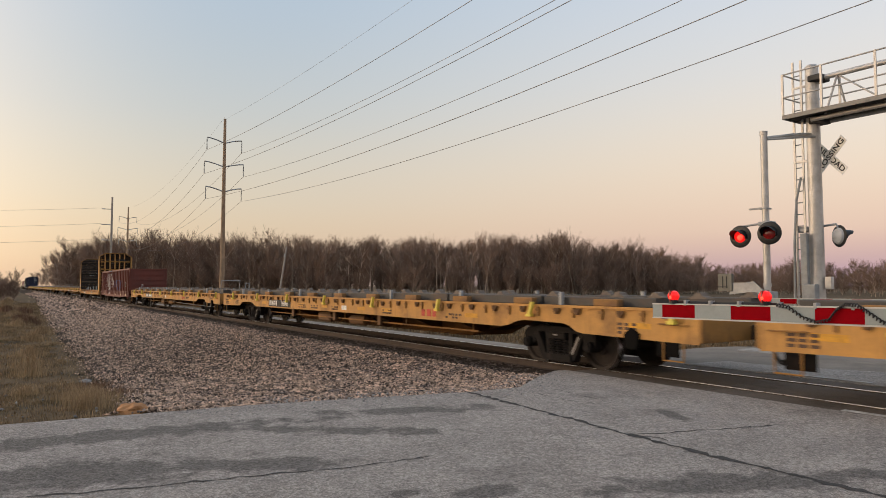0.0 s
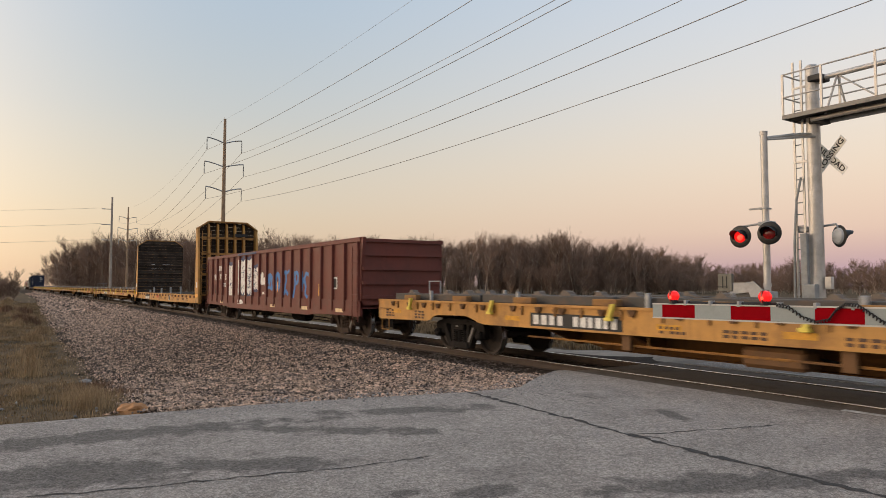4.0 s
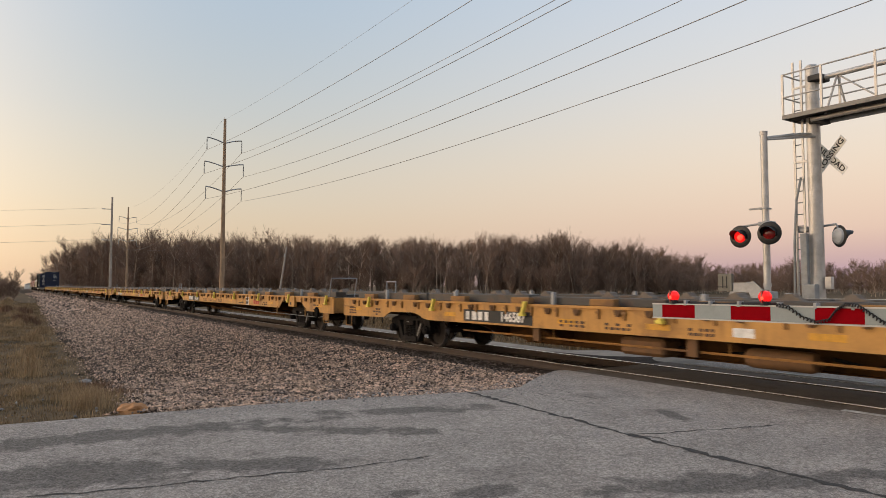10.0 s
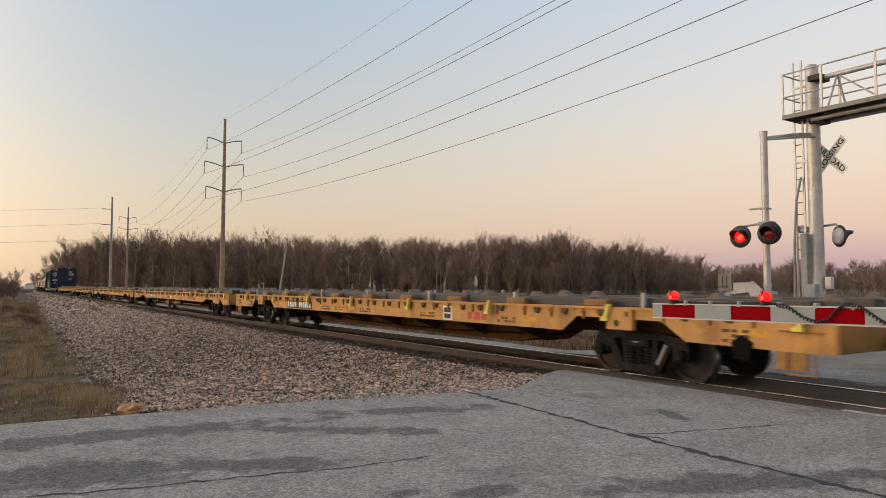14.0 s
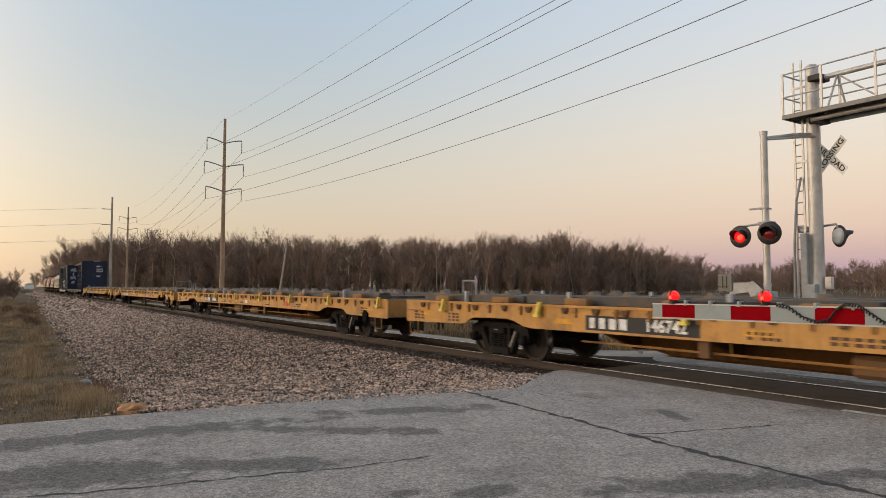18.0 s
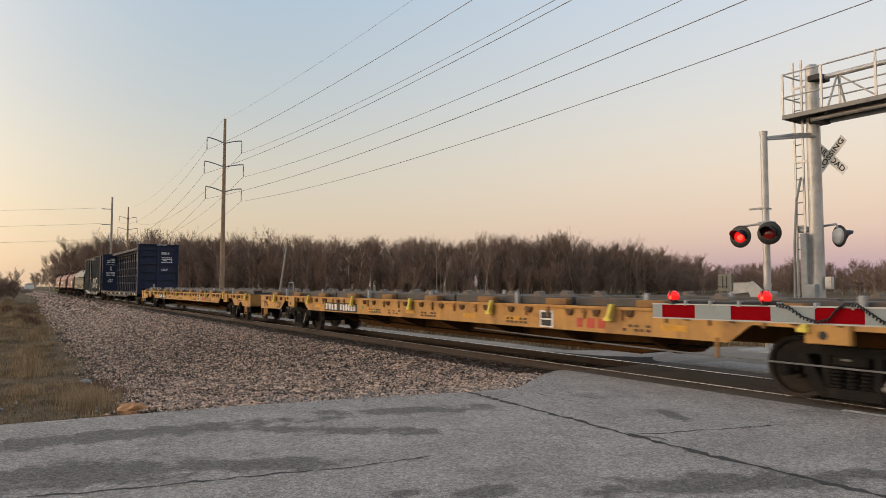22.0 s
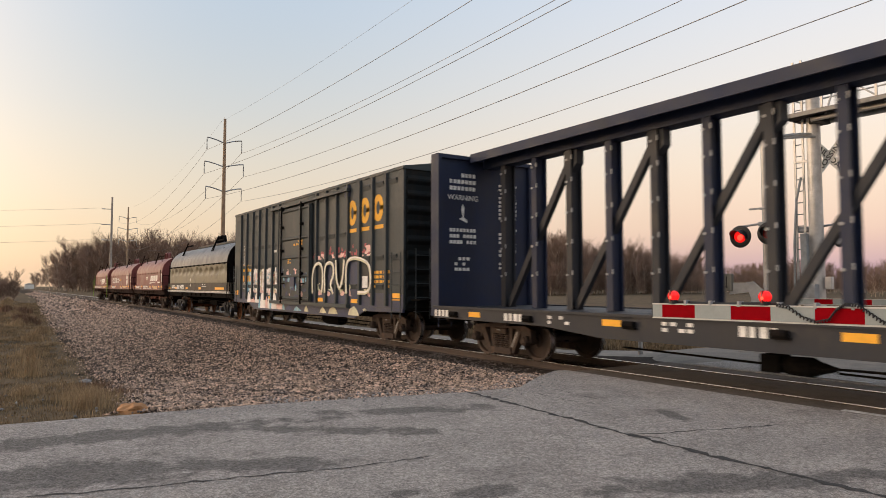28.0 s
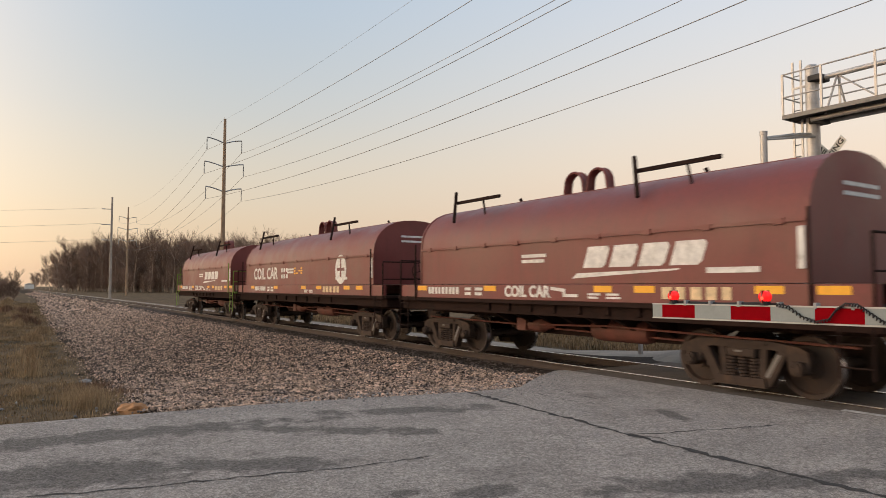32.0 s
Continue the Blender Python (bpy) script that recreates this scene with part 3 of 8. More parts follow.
def build_ballast():
    xs = [-9.0 + 0.0] + list(np.arange(-9.5, -40, -0.5)) + [-45, -52, -60, -75, -100, -140, -200, -300, -450, -700]
    ys = [1.2, 1.8, 2.4, 3.0, 3.6, 4.2, 4.8, 5.4, 6.0, 6.6, 7.2, 7.8, 8.3, 8.75, 9.3, 10.0, 11.0, 12.0, 12.7, 13.3, 14.0, 14.6]
    V = [(x + (road_edge(y) + 9.0 + 0.25 if x > -9.2 else 0.0), y, bed_z(x, y) - (0.05 if y < 2 else 0.0)) for x in xs for y in ys]
    n = len(ys)
    F = [(i * n + j, i * n + j + 1, (i + 1) * n + j + 1, (i + 1) * n + j) for i in range(len(xs) - 1) for j in range(n - 1)]
    # near-black bed colour stands in for the shade in gaps between the stones
    bed = new("ballast_bed", pydata("ballast_bed", V, F, mat("gap_shade_stone_bed", (0.040, 0.030, 0.024), (0.018, 0.014, 0.012), 0.45, 0.95, scale=2.5, fine=28, bump=1.0, spec=0.1), True))
    tagged(bed, "ballast bank beside the track, darkened as shade between its stones", "ballast", kind="structure")
    rng = random.Random(11)

    def slope(x, y):
        if x > road_edge(y) - 0.02:
            return None
        edge = y - foot_y(x) - 0.55 * noise.noise(Vector((x * 0.5, 1.0, 2.0)))
        if edge < 0 and rng.random() < 1 - 0.35 * math.exp(edge / 0.35):
            return None
        return bed_z(x, y)
    tagged(stones("ballast_stones", 116000, (-120, -8.4), (1.2, 9.0), 0.026, M_STONE, rng, slope, 2.4), "angular pinkish grey ballast stones", "ballast", kind="stuff")

    tagged(stones("ballast_stones", 8000, (-230, -60), (1.0, 9.0), 0.055, M_STONE, rng, slope, 1.3), "angular pinkish grey ballast stones", "ballast", kind="stuff")

    def edge(x, y):
        return bed_z(x, y) if road_edge(y) - 0.75 + 0.3 * noise.noise(Vector((y * 1.5, 0, 5))) < x < road_edge(y) + 0.05 else None
    tagged(stones("ballast_stones", 9000, (-11, -8.3), (3.2, 8.4), 0.018, M_STONEGREY, rng, edge), "pale grey coarse stones beside the road", "ballast", kind="stuff")

    def bed_top(x, y):
        if abs(y - TRACK_Y) < 1.35 and (x / 0.56) % 1.0 < 0.42:
            return None
        if x > -9.9:
            return None
        return -0.2
    tagged(stones("ballast_stones", 13000, (-60, -9.8), (8.6, 12.7), 0.032, M_STONEDARK, rng, bed_top, 1.8), "dark oily ballast between the sleepers", "ballast", kind="stuff")

    def fines(x, y):
        return 0.0 if x > road_edge(y) and x < road_edge(y) + 0.9 * rng.random() ** 2 + 0.1 else None
    tagged(stones("loose_grit", 700, (-10, -7.4), (2.0, 9.0), 0.012, M_STONEGREY, rng, fines), "loose grit spilled on the road edge", "gravel", kind="stuff")


build_ballast()


def build_track():
    track = thing("railway_track", (0, 0, RAIL_Z), "single railway track with polished rail heads on sleepers", "railway track", kind="structure")
    prof = [(-0.07, -0.171), (0.07, -0.171), (0.07, -0.160), (0.012, -0.140), (0.010, -0.045), (0.034, -0.036), (0.036, -0.008), (0.028, 0.0), (-0.028, 0.0), (-0.036, -0.008), (-0.034, -0.036), (-0.010, -0.045), (-0.012, -0.140), (-0.07, -0.160)]
    for s in (-1, 1):
        bm = bmesh.new()
        E(bm, [(TRACK_Y + s * GAUGE + a, b) for a, b in prof], "x", -900, 60)
        r = part("rail", bm, M_RAIL, track, "rusty steel rail")
        bm = bmesh.new()
        B(bm, -900, 60, TRACK_Y + s * GAUGE - 0.026, TRACK_Y + s * GAUGE + 0.026, -0.001, 0.003)
        part("rail_head", bm, M_RAILTOP, r, "polished running surface")
    # level crossing panels between and outside the rails
    g = GAUGE
    for y0, y1 in ((TRACK_Y - g - 0.75, TRACK_Y - g - 0.05), (TRACK_Y - g + 0.10, TRACK_Y + g - 0.10), (TRACK_Y + g + 0.05, TRACK_Y + g + 0.77)):
        for i in range(5):
            bm = bmesh.new()
            x0 = -9.72 + i * 3.0
            B(bm, x0, x0 + 2.985, y0, y1, -0.2, -0.008, 0.01)
            part("crossing_panel", bm, M_PANEL, track, "dark worn crossing panel")
    bm = bmesh.new()
    B(bm, -0.115, 0.115, -1.3, 1.3, -0.36, -0.178, 0.012)
    tie = mesh_of("sleeper", bm, M_TIE)
    for i in range(150):
        part("sleeper", tie, None, track, at=pose(-10.0 - i * 0.56, TRACK_Y + random.uniform(-0.03, 0.03), random.uniform(-0.006, 0.004), 0, 0, random.uniform(-1, 1)))


build_track()


# ---- crossing signals ----
def flasher(parent, x, y, z, turn, lit, name="flasher"):
    """A round signal head: black background disc, lens and visor. Faces -y before it is turned."""
    m = pose(x, y, z, 0, 0, turn)
    bm = bmesh.new()
    back = [(0.05, 0.16), (0.13, 0.13), (0.16, 0.06), (0.165, 0.0)] if lit < 2 else [(0.05, 0.02), (0.16, 0.01)]
    lathe(bm, back + [(0.27, -0.005), (0.285, -0.02), (0.27, -0.03), (0.16, -0.03)], 28)
    head = part(name, bm, M_HOODBLACK, parent, "black round signal head", at=m, smooth=True)
    bm = bmesh.new()
    lathe(bm, [(0.155, -0.028), (0.15, -0.05), (0.11, -0.075), (0.05, -0.088), (0.01, -0.09)], 24)
    part("lens", bm, M_LAMPRED if lit == 1 else M_LAMPDARK, head, "glowing red lens" if lit == 1 else "unlit red lens", smooth=True)
    if lit == 2:
        bm = bmesh.new()
        lathe(bm, [(0.01, 0.10), (0.12, 0.085), (0.19, 0.05), (0.215, 0.0), (0.20, -0.004)], 24)
        part("housing", bm, M_LENSGREY, head, "pale grey dished lamp housing", smooth=True)
    if lit == 1:
        bm = bmesh.new()
        lathe(bm, [(0.085, -0.080), (0.06, -0.094), (0.02, -0.097)], 16, centre=(0.02, 0, -0.02))
        part("lamp_core", bm, M_LAMPHOT, head, "bright orange-red lamp glow")
    bm = bmesh.new()
    n = 14
    for i in range(n):
        t0, t1 = math.pi * (-0.12 + 1.24 * i / n), math.pi * (-0.12 + 1.24 * (i + 1) / n)
        ring = []
        for t, r in ((t0, 0.172), (t1, 0.172), (t1, 0.18), (t0, 0.18)):
            ring.append((math.cos(t) * r, math.sin(t) * r))
        ln = [0.10 + 0.24 * max(0.0, math.sin(t)) ** 0.7 for t in (t0, t1)]
        a = [bm.verts.new((c, -0.03, s)) for c, s in ring]
        b = [bm.verts.new((c, -0.03 - ln[k], s - 0.03 * (ln[k] > 0.2))) for (c, s), k in zip(ring, (0, 1, 1, 0))]
        for q in range(4):
            bm.faces.new((a[q], a[(q + 1) % 4], b[(q + 1) % 4], b[q]))
        bm.faces.new(b)
    part("visor", bm, M_HOODBLACK, head, "long black hood over the lens")
    return head


def gate_lamp(parent, x, y, z, r=0.058):
    bm = bmesh.new()
    C(bm, (0, 0, -0.075), (0, 0, -0.03), 0.045, 12)
    B(bm, -0.06, 0.06, -0.02, 0.02, -0.085, -0.07)
    base = part("lamp_base", bm, M_HOODBLACK, parent, "black lamp mount", at=(x, y, z))
    bm = bmesh.new()
    lathe(bm, [(0.03, -r * 0.95), (r * 0.75, -r * 0.7), (r, -r * 0.1), (r * 0.98, r * 0.3), (r * 0.7, r * 0.78), (r * 0.2, r)], 18, "z")
    part("lens", bm, M_LAMPRED, base, "glowing red lens", smooth=True)
    bm = bmesh.new()
    B(bm, -0.006, 0.006, -r * 1.03, r * 1.03, -r * 0.9, r * 1.0)
    part("lens_band", bm, M_LAMPDARK, base)
    bm = bmesh.new()
    lathe(bm, [(0.017, -r * 1.03), (0.013, -r * 1.06), (0.004, -r * 1.07)], 10, "y", centre=(0.006, 0, -0.012))
    part("lamp_core", bm, M_LAMPHOT, base, "bright orange-red lamp glow")


def gate_arm(parent, x0, x1, y, z0, z1, h, first, pitch, lamps, material_end=True):
    """Flat striped arm along x. Stripes are plates of their own."""
    cuts = [x0, first]
    while cuts[-1] + pitch < x1:
        cuts.append(cuts[-1] + pitch)
    cuts.append(x1)
    arm = None
    for i, (a, b) in enumerate(zip(cuts, cuts[1:])):
        za, zb = [z0 + (z1 - z0) * (k - x0) / (x1 - x0) for k in (a, b)]
        if i == 0:
            bm = bmesh.new()
            E(bm, [(x0, z0 - h / 2 + 0.006), (x1, z1 - h / 2 + 0.006), (x1, z1 + h / 2 - 0.006), (x0, z0 + h / 2 - 0.006)], "y", y - 0.008, y + 0.022)
            arm = part("arm", bm, M_GATEWHITE, parent, "long striped gate arm")
            for s in (-1, 1):
                bm = bmesh.new()
                E(bm, [(x0, z0 + s * h / 2 - 0.007), (x1, z1 + s * h / 2 - 0.007), (x1, z1 + s * h / 2 + 0.005), (x0, z0 + s * h / 2 + 0.005)], "y", y - 0.018, y + 0.03)
                part("arm_edge", bm, M_GATEEDGE, arm, "white aluminium edge")
        bm = bmesh.new()
        e = h / 2 - 0.008
        E(bm, [(a + 0.0006, za - e), (b - 0.0006, zb - e), (b - 0.0006, zb + e), (a + 0.0006, za + e)], "y", y - 0.012, y + 0.026)
        part("stripe", bm, M_RED if i % 2 else M_GATEWHITE, arm, "red reflective stripe" if i % 2 else "white reflective stripe")
    for lx in lamps:
        gate_lamp(parent, lx, y + 0.005, z0 + (z1 - z0) * (lx - x0) / (x1 - x0) + h / 2 + 0.078)
    return arm


def build_near_gate():
    gate = thing("crossing_gate", (2.6, 5.72, 0), "lowered red and white striped gate arm with lit red lamps", "crossing gate")
    o = Vector((2.6, 5.72, 0))
    gate_arm(gate, -4.68 - o.x, -0.6, 0.0, 1.383, 1.425, 0.142, -4.56 - o.x, 0.389, [-4.43 - o.x, -3.45 - o.x, -2.2 - o.x])
    # wiring along the top and the coiled lead hanging off it
    bm = bmesh.new()
    pipe(bm, [(-4.4 - o.x, 0.03, 1.475), (-3.9 - o.x, 0.03, 1.465), (-3.5 - o.x, 0.03, 1.478), (-3.3 - o.x, 0.03, 1.47)], 0.016)
    part("cable", bm, M_RUBBER, gate, "black lamp cable clipped on top")
    bm = bmesh.new()
    B(bm, -0.012, 0.012, -0.02, 0.05, 1.445, 1.497)
    clip = mesh_of("cable_clip", bm, M_GREYBOX)
    for cx in (-4.28, -4.0, -3.7, -3.32, -3.0, -2.7):
        part("cable_clip", clip, None, gate, at=(cx - o.x, 0, 0))
    bm = bmesh.new()
    pts = []
    ctrl = [(-3.33, 1.475), (-3.22, 1.455), (-3.10, 1.37), (-2.98, 1.335), (-2.88, 1.36), (-2.82, 1.44), (-2.75, 1.49), (-2.66, 1.485), (-2.58, 1.43), (-2.48, 1.36), (-2.38, 1.33)]
    for i in range(len(ctrl) - 1):
        for k in range(22):
            t = k / 22
            x = ctrl[i][0] + (ctrl[i + 1][0] - ctrl[i][0]) * t
            z = ctrl[i][1] + (ctrl[i + 1][1] - ctrl[i][1]) * t
            a = (i * 22 + k) * 2 * math.pi / 5.5
            pts.append((x - o.x + 0.004 * math.cos(a), -0.035 + 0.013 * math.sin(a), z + 0.013 * math.cos(a)))
    pipe(bm, pts, 0.006, 4)
    part("coiled_cable", bm, M_RUBBER, gate, "black coiled cable hanging in loops")
    bm = bmesh.new()
    C(bm, (0, 0.35, 0), (0, 0.35, 4.2), 0.06, 16)
    part("mast", bm, M_ALU, gate, "aluminium signal mast")
    bm = bmesh.new()
    B(bm, -0.25, 0.25, 0.1, 0.55, 0.75, 1.45, 0.02)
    E(bm, [(-0.7, 1.34), (0.3, 1.3), (0.3, 1.55), (-0.7, 1.5)], "y", -0.02, 0.1)
    part("mechanism", bm, M_GREYBOX, gate, "grey gate mechanism case")
    bm = bmesh.new()
    B(bm, -0.4, 0.4, 0.0, 0.75, -0.3, 0.05, 0.03)
    part("foundation", bm, M_CONC, gate, "concrete footing")


def build_far_gate():
    gx, gy = -9.57, 16.0
    gate = thing("crossing_gate", (gx, gy, 0), "far striped gate with mast, counterweight and red flashers", "crossing gate")
    bm = bmesh.new()
    C(bm, (0, 0, 0), (0, 0, 5.5), 0.086, 16)
    C(bm, (0, 0, 5.44), (0, 0, 5.53), 0.095, 16)
    C(bm, (0, 0, 1.62), (0, 0, 1.70), 0.10, 16)
    mast = part("mast", bm, M_ALU, gate, "weathered aluminium signal mast", smooth=True)
    bm = bmesh.new()
    B(bm, -0.42, -0.02, -0.05, 0.03, 3.57, 3.61)
    B(bm, -0.1, 0.1, -0.1, 0.1, 3.55, 3.585)
    part("bracket", bm, M_GREYBOX, gate, "small grey sign bracket")
    bm = bmesh.new()
    pipe(bm, [(-0.55, -0.1, 3.08), (-0.53, -0.1, 3.16), (-0.3, -0.1, 3.18), (0.2, -0.1, 3.20)], 0.028, 8)
    B(bm, -0.12, 0.22, -0.17, 0.1, 3.13, 3.24, 0.02)
    C(bm, (0.05, -0.1, 3.2), (0.25, -0.14, 3.14), 0.035, 8)
    part("crossarm", bm, M_GREYBOX, gate, "lamp crossarm with junction box")
    flasher(gate, -0.53, -0.25, 2.89, 4, 1)
    flasher(gate, 0.24, -0.25, 2.93, 14, 0)
    # mechanism and counterweight behind, arm in front over the road
    bm = bmesh.new()
    B(bm, -0.25, 0.28, -0.35, 0.0, 0.7, 1.5, 0.02)
    part("mechanism", bm, M_GREYBOX, gate, "grey gate mechanism case")
    bm = bmesh.new()
    E(bm, [(-0.78, 1.42), (-0.72, 1.72), (-0.35, 1.72), (-0.12, 1.75), (0.22, 1.45), (0.2, 1.15), (-0.1, 1.15), (-0.25, 1.48)], "y", -0.42, -0.38)
    for k in range(8):
        t = 2 * math.pi * k / 8
        C(bm, (-0.25 + 0.07 * math.cos(t), -0.43, 1.66 + 0.07 * math.sin(t)), (-0.25 + 0.07 * math.cos(t), -0.415, 1.66 + 0.07 * math.sin(t)), 0.014, 6)
    part("arm_bracket", bm, M_STEELGREY, gate, "curved grey steel arm bracket")
    bm = bmesh.new()
    B(bm, -1.07, -0.68, -0.46, -0.36, 1.50, 1.95, 0.012)
    cw = part("counterweight", bm, M_WEIGHT, gate, "grey counterweight plate")
    bm = bmesh.new()
    for dx in (-0.93, -0.82):
        B(bm, dx - 0.012, dx + 0.012, -0.47, -0.459, 1.58, 1.88)
    B(bm, -1.1, -0.78, -0.475, -0.461, 1.60, 1.62)
    part("slot", bm, M_BLACK, cw)
    arm = gate_arm(gate, 0.35, 5.5, -0.40, 1.27, 1.31, 0.13, 0.55, 0.406, [])
    bm = bmesh.new()
    B(bm, -0.5, 0.45, -0.6, 0.4, -0.3, 0.06, 0.03)
    part("foundation", bm, M_CONC, gate, "concrete footing")


def build_cantilever():
    px, py = -9.24, 17.75
    g = thing("signal_gantry", (px, py, 0), "pale grey cantilever signal gantry with ladder and walkway", "signal gantry")
    bm = bmesh.new()
    C(bm, (0, 0, 0.02), (0, 0, 7.42), 0.185, 24, 0.160)
    C(bm, (0, 0, 7.40), (0, 0, 7.46), 0.168, 24, 0.12)
    B(bm, -0.32, 0.32, -0.32, 0.32, 0.0, 0.05)
    part("post", bm, M_ALU, g, "thick tapered aluminium post", smooth=True)
    # ladder
    lx, ly = -0.39, -0.05
    for dx in (-0.09, 0.13):
        bm = bmesh.new()
        B(bm, lx + dx - 0.026, lx + dx + 0.026, ly - 0.02, ly + 0.02, 0.9, 7.65)
        part("ladder_rail", bm, M_ALU, g, "ladder side rail")
    bm = bmesh.new()
    C(bm, (lx - 0.09, ly, 0), (lx + 0.13, ly, 0), 0.014, 6)
    rung = mesh_of("rung", bm, M_KICK)
    for i in range(21):
        part("rung", rung, None, g, at=(0, 0, 1.05 + i * 0.31))
    for z in (1.2, 4.9, 6.9):
        bm = bmesh.new()
        B(bm, lx - 0.12, -0.1, ly - 0.03, ly + 0.03, z, z + 0.05)
        part("ladder_bracket", bm, M_ALU, g)
    # walkway and truss reaching over the road (+x)
    zf = 6.05
    bm = bmesh.new()
    B(bm, -0.43, 8.0, -0.62, 0.30, zf, zf + 0.035)
    walkway = part("walkway", bm, M_GRATE, g, "grating walkway")
    bm = bmesh.new()
    B(bm, -0.43, 8.0, -0.64, -0.60, zf - 0.04, zf + 0.07)
    B(bm, -0.43, 8.0, 0.28, 0.32, zf - 0.04, zf + 0.07)
    B(bm, -0.47, -0.43, -0.64, 0.32, zf - 0.04, zf + 0.07)
    part("kick_board", bm, M_KICK, g, "edge channel of the walkway")
    for y in (-0.62, 0.30):
        for x in (-0.45, 0.55, 1.81, 3.1, 4.4, 5.7, 7.0):
            bm = bmesh.new()
            B(bm, x - 0.025, x + 0.025, y - 0.02, y + 0.02, zf + 0.05, zf + 1.17)
            part("railing_post", bm, M_ALU, g)
        for z in (zf + 0.54, zf + 1.15):
            bm = bmesh.new()
            C(bm, (-0.45, y, z), (8.0, y, z), 0.021, 8)
            part("handrail", bm, M_ALU, g, "tubular handrail")
    for z in (zf + 0.54, zf + 1.15):
        bm = bmesh.new()
        C(bm, (-0.45, -0.62, z), (-0.45, 0.30, z), 0.021, 8)
        part("handrail", bm, M_ALU, g, "tubular handrail")
    for y, z, r in ((0.0, zf + 1.0, 0.06), (-0.28, zf - 0.10, 0.06), (0.2, zf - 0.12, 0.06)):
        bm = bmesh.new()
        C(bm, (0.1, y, z), (8.0, y, z), r, 12)
        part("boom_tube", bm, M_ALU, g, "cantilever boom tube", smooth=True)
    bm = bmesh.new()
    for i in range(5):
        x = 0.45 + i * 1.5
        C(bm, (x, -0.28, zf - 0.08), (x + 0.2, 0.0, zf + 1.0), 0.028, 6)
        C(bm, (x + 0.35, 0.2, zf - 0.08), (x + 0.2, 0.0, zf + 1.0), 0.028, 6)
        C(bm, (x + 0.2, 0.0, zf + 1.0), (x + 1.5, -0.28, zf - 0.08), 0.026, 6)
    part("boom_lattice", bm, M_ALU, g, "diagonal truss tubes")
    for dz0, dz1 in ((-0.20, -0.04), (0.92, 1.08)):
        bm = bmesh.new()
        B(bm, 0.0, 0.35, -0.24, 0.24, zf + dz0, zf + dz1, 0.02)
        part("boom_clamp", bm, M_GRATE, g, "clamp where the boom meets the post")
    # strut to the gate mast
    bm = bmesh.new()
    pipe(bm, [(-0.29, -1.72, 5.36), (-0.1, -0.8, 5.52), (0.0, -0.15, 5.60)], 0.042, 8)
    pipe(bm, [(-0.25, -1.72, 5.32), (0.12, -0.15, 5.52)], 0.03, 8)
    part("tie_strut", bm, M_ALU, g, "strut to the gate mast")
    # conduit, cabinets
    bm = bmesh.new()
    B(bm, -0.25, -0.08, -0.34, -0.2, 1.25, 3.0, 0.01)
    part("conduit_box", bm, M_GREYBOX, g, "tall grey conduit channel")
    bm = bmesh.new()
    B(bm, -0.16, 0.14, -0.42, -0.2, 1.0, 1.68, 0.015)
    part("junction_box", bm, M_GREYBOX, g, "grey junction box")
    bm = bmesh.new()
    B(bm, 0.22, 0.39, -0.1, 0.05, 1.55, 1.87, 0.015)
    part("small_box", bm, M_ALU, g, "small pale box on the post")
    bm = bmesh.new()
    pipe(bm, [(-0.54, -0.15, 0.2), (-0.52, -0.15, 1.7), (-0.50, -0.15, 2.8), (-0.42, -0.15, 3.9), (-0.28, -0.15, 4.5)], 0.032, 8)
    part("cable", bm, M_GREYBOX, g, "grey cable run beside the ladder")
    # flashers that face the other way
    bm = bmesh.new()
    pipe(bm, [(-0.42, 0.1, 3.15), (0.43, 0.15, 3.22), (0.48, 0.15, 3.10)], 0.03, 8)
    B(bm, -0.5, -0.2, -0.05, 0.2, 3.05, 3.2, 0.02)
    part("crossarm", bm, M_STEELGREY, g, "flasher crossarm")
    flasher(g, 0.48, 0.15, 2.91, 152, 2)
    # crossbuck
    for sgn, text in ((1, "CROSSING"), (-1, "RAILROAD")):
        bm = bmesh.new()
        B(bm, -0.61, 0.61, 0.0, 0.012, -0.115, 0.115)
        yy = 0.28 if sgn > 0 else 0.295
        board = part("crossbuck_board", bm, M_SIGNWHITE, g, "white crossbuck board", at=Matrix.Translation((0.24, yy, 5.0)) @ pose(0, 0, 0, 0, 0, -12) @ pose(0, 0, 0, 0, -45 * sgn, 0))
        letters("lettering", text, 0.205, M_BLACK, board, Matrix.Translation((0, -0.003, 0)) @ pose(0, 0, 0, 90, 0, 0), 0.002, "black " + text.lower() + " lettering", squash=1.17, bold=0.004)
    bm = bmesh.new()
    B(bm, -0.6, 0.6, -0.55, 0.55, -0.4, 0.03, 0.03)
    part("foundation", bm, M_CONC, g, "concrete footing")


build_near_gate()
build_far_gate()
build_cantilever()


# ---- power lines ----
ARMS = ((18.9, 2.0), (16.1, 2.25), (13.2, 2.05))


def arm_at(z, r, tall):
    """Height and reach of an arm; the nearer pole is taller and narrower."""
    return (12.3 + (z - 13.15) * 1.037 + 0.85 + 2.37, r * 0.77) if tall else (z, r)


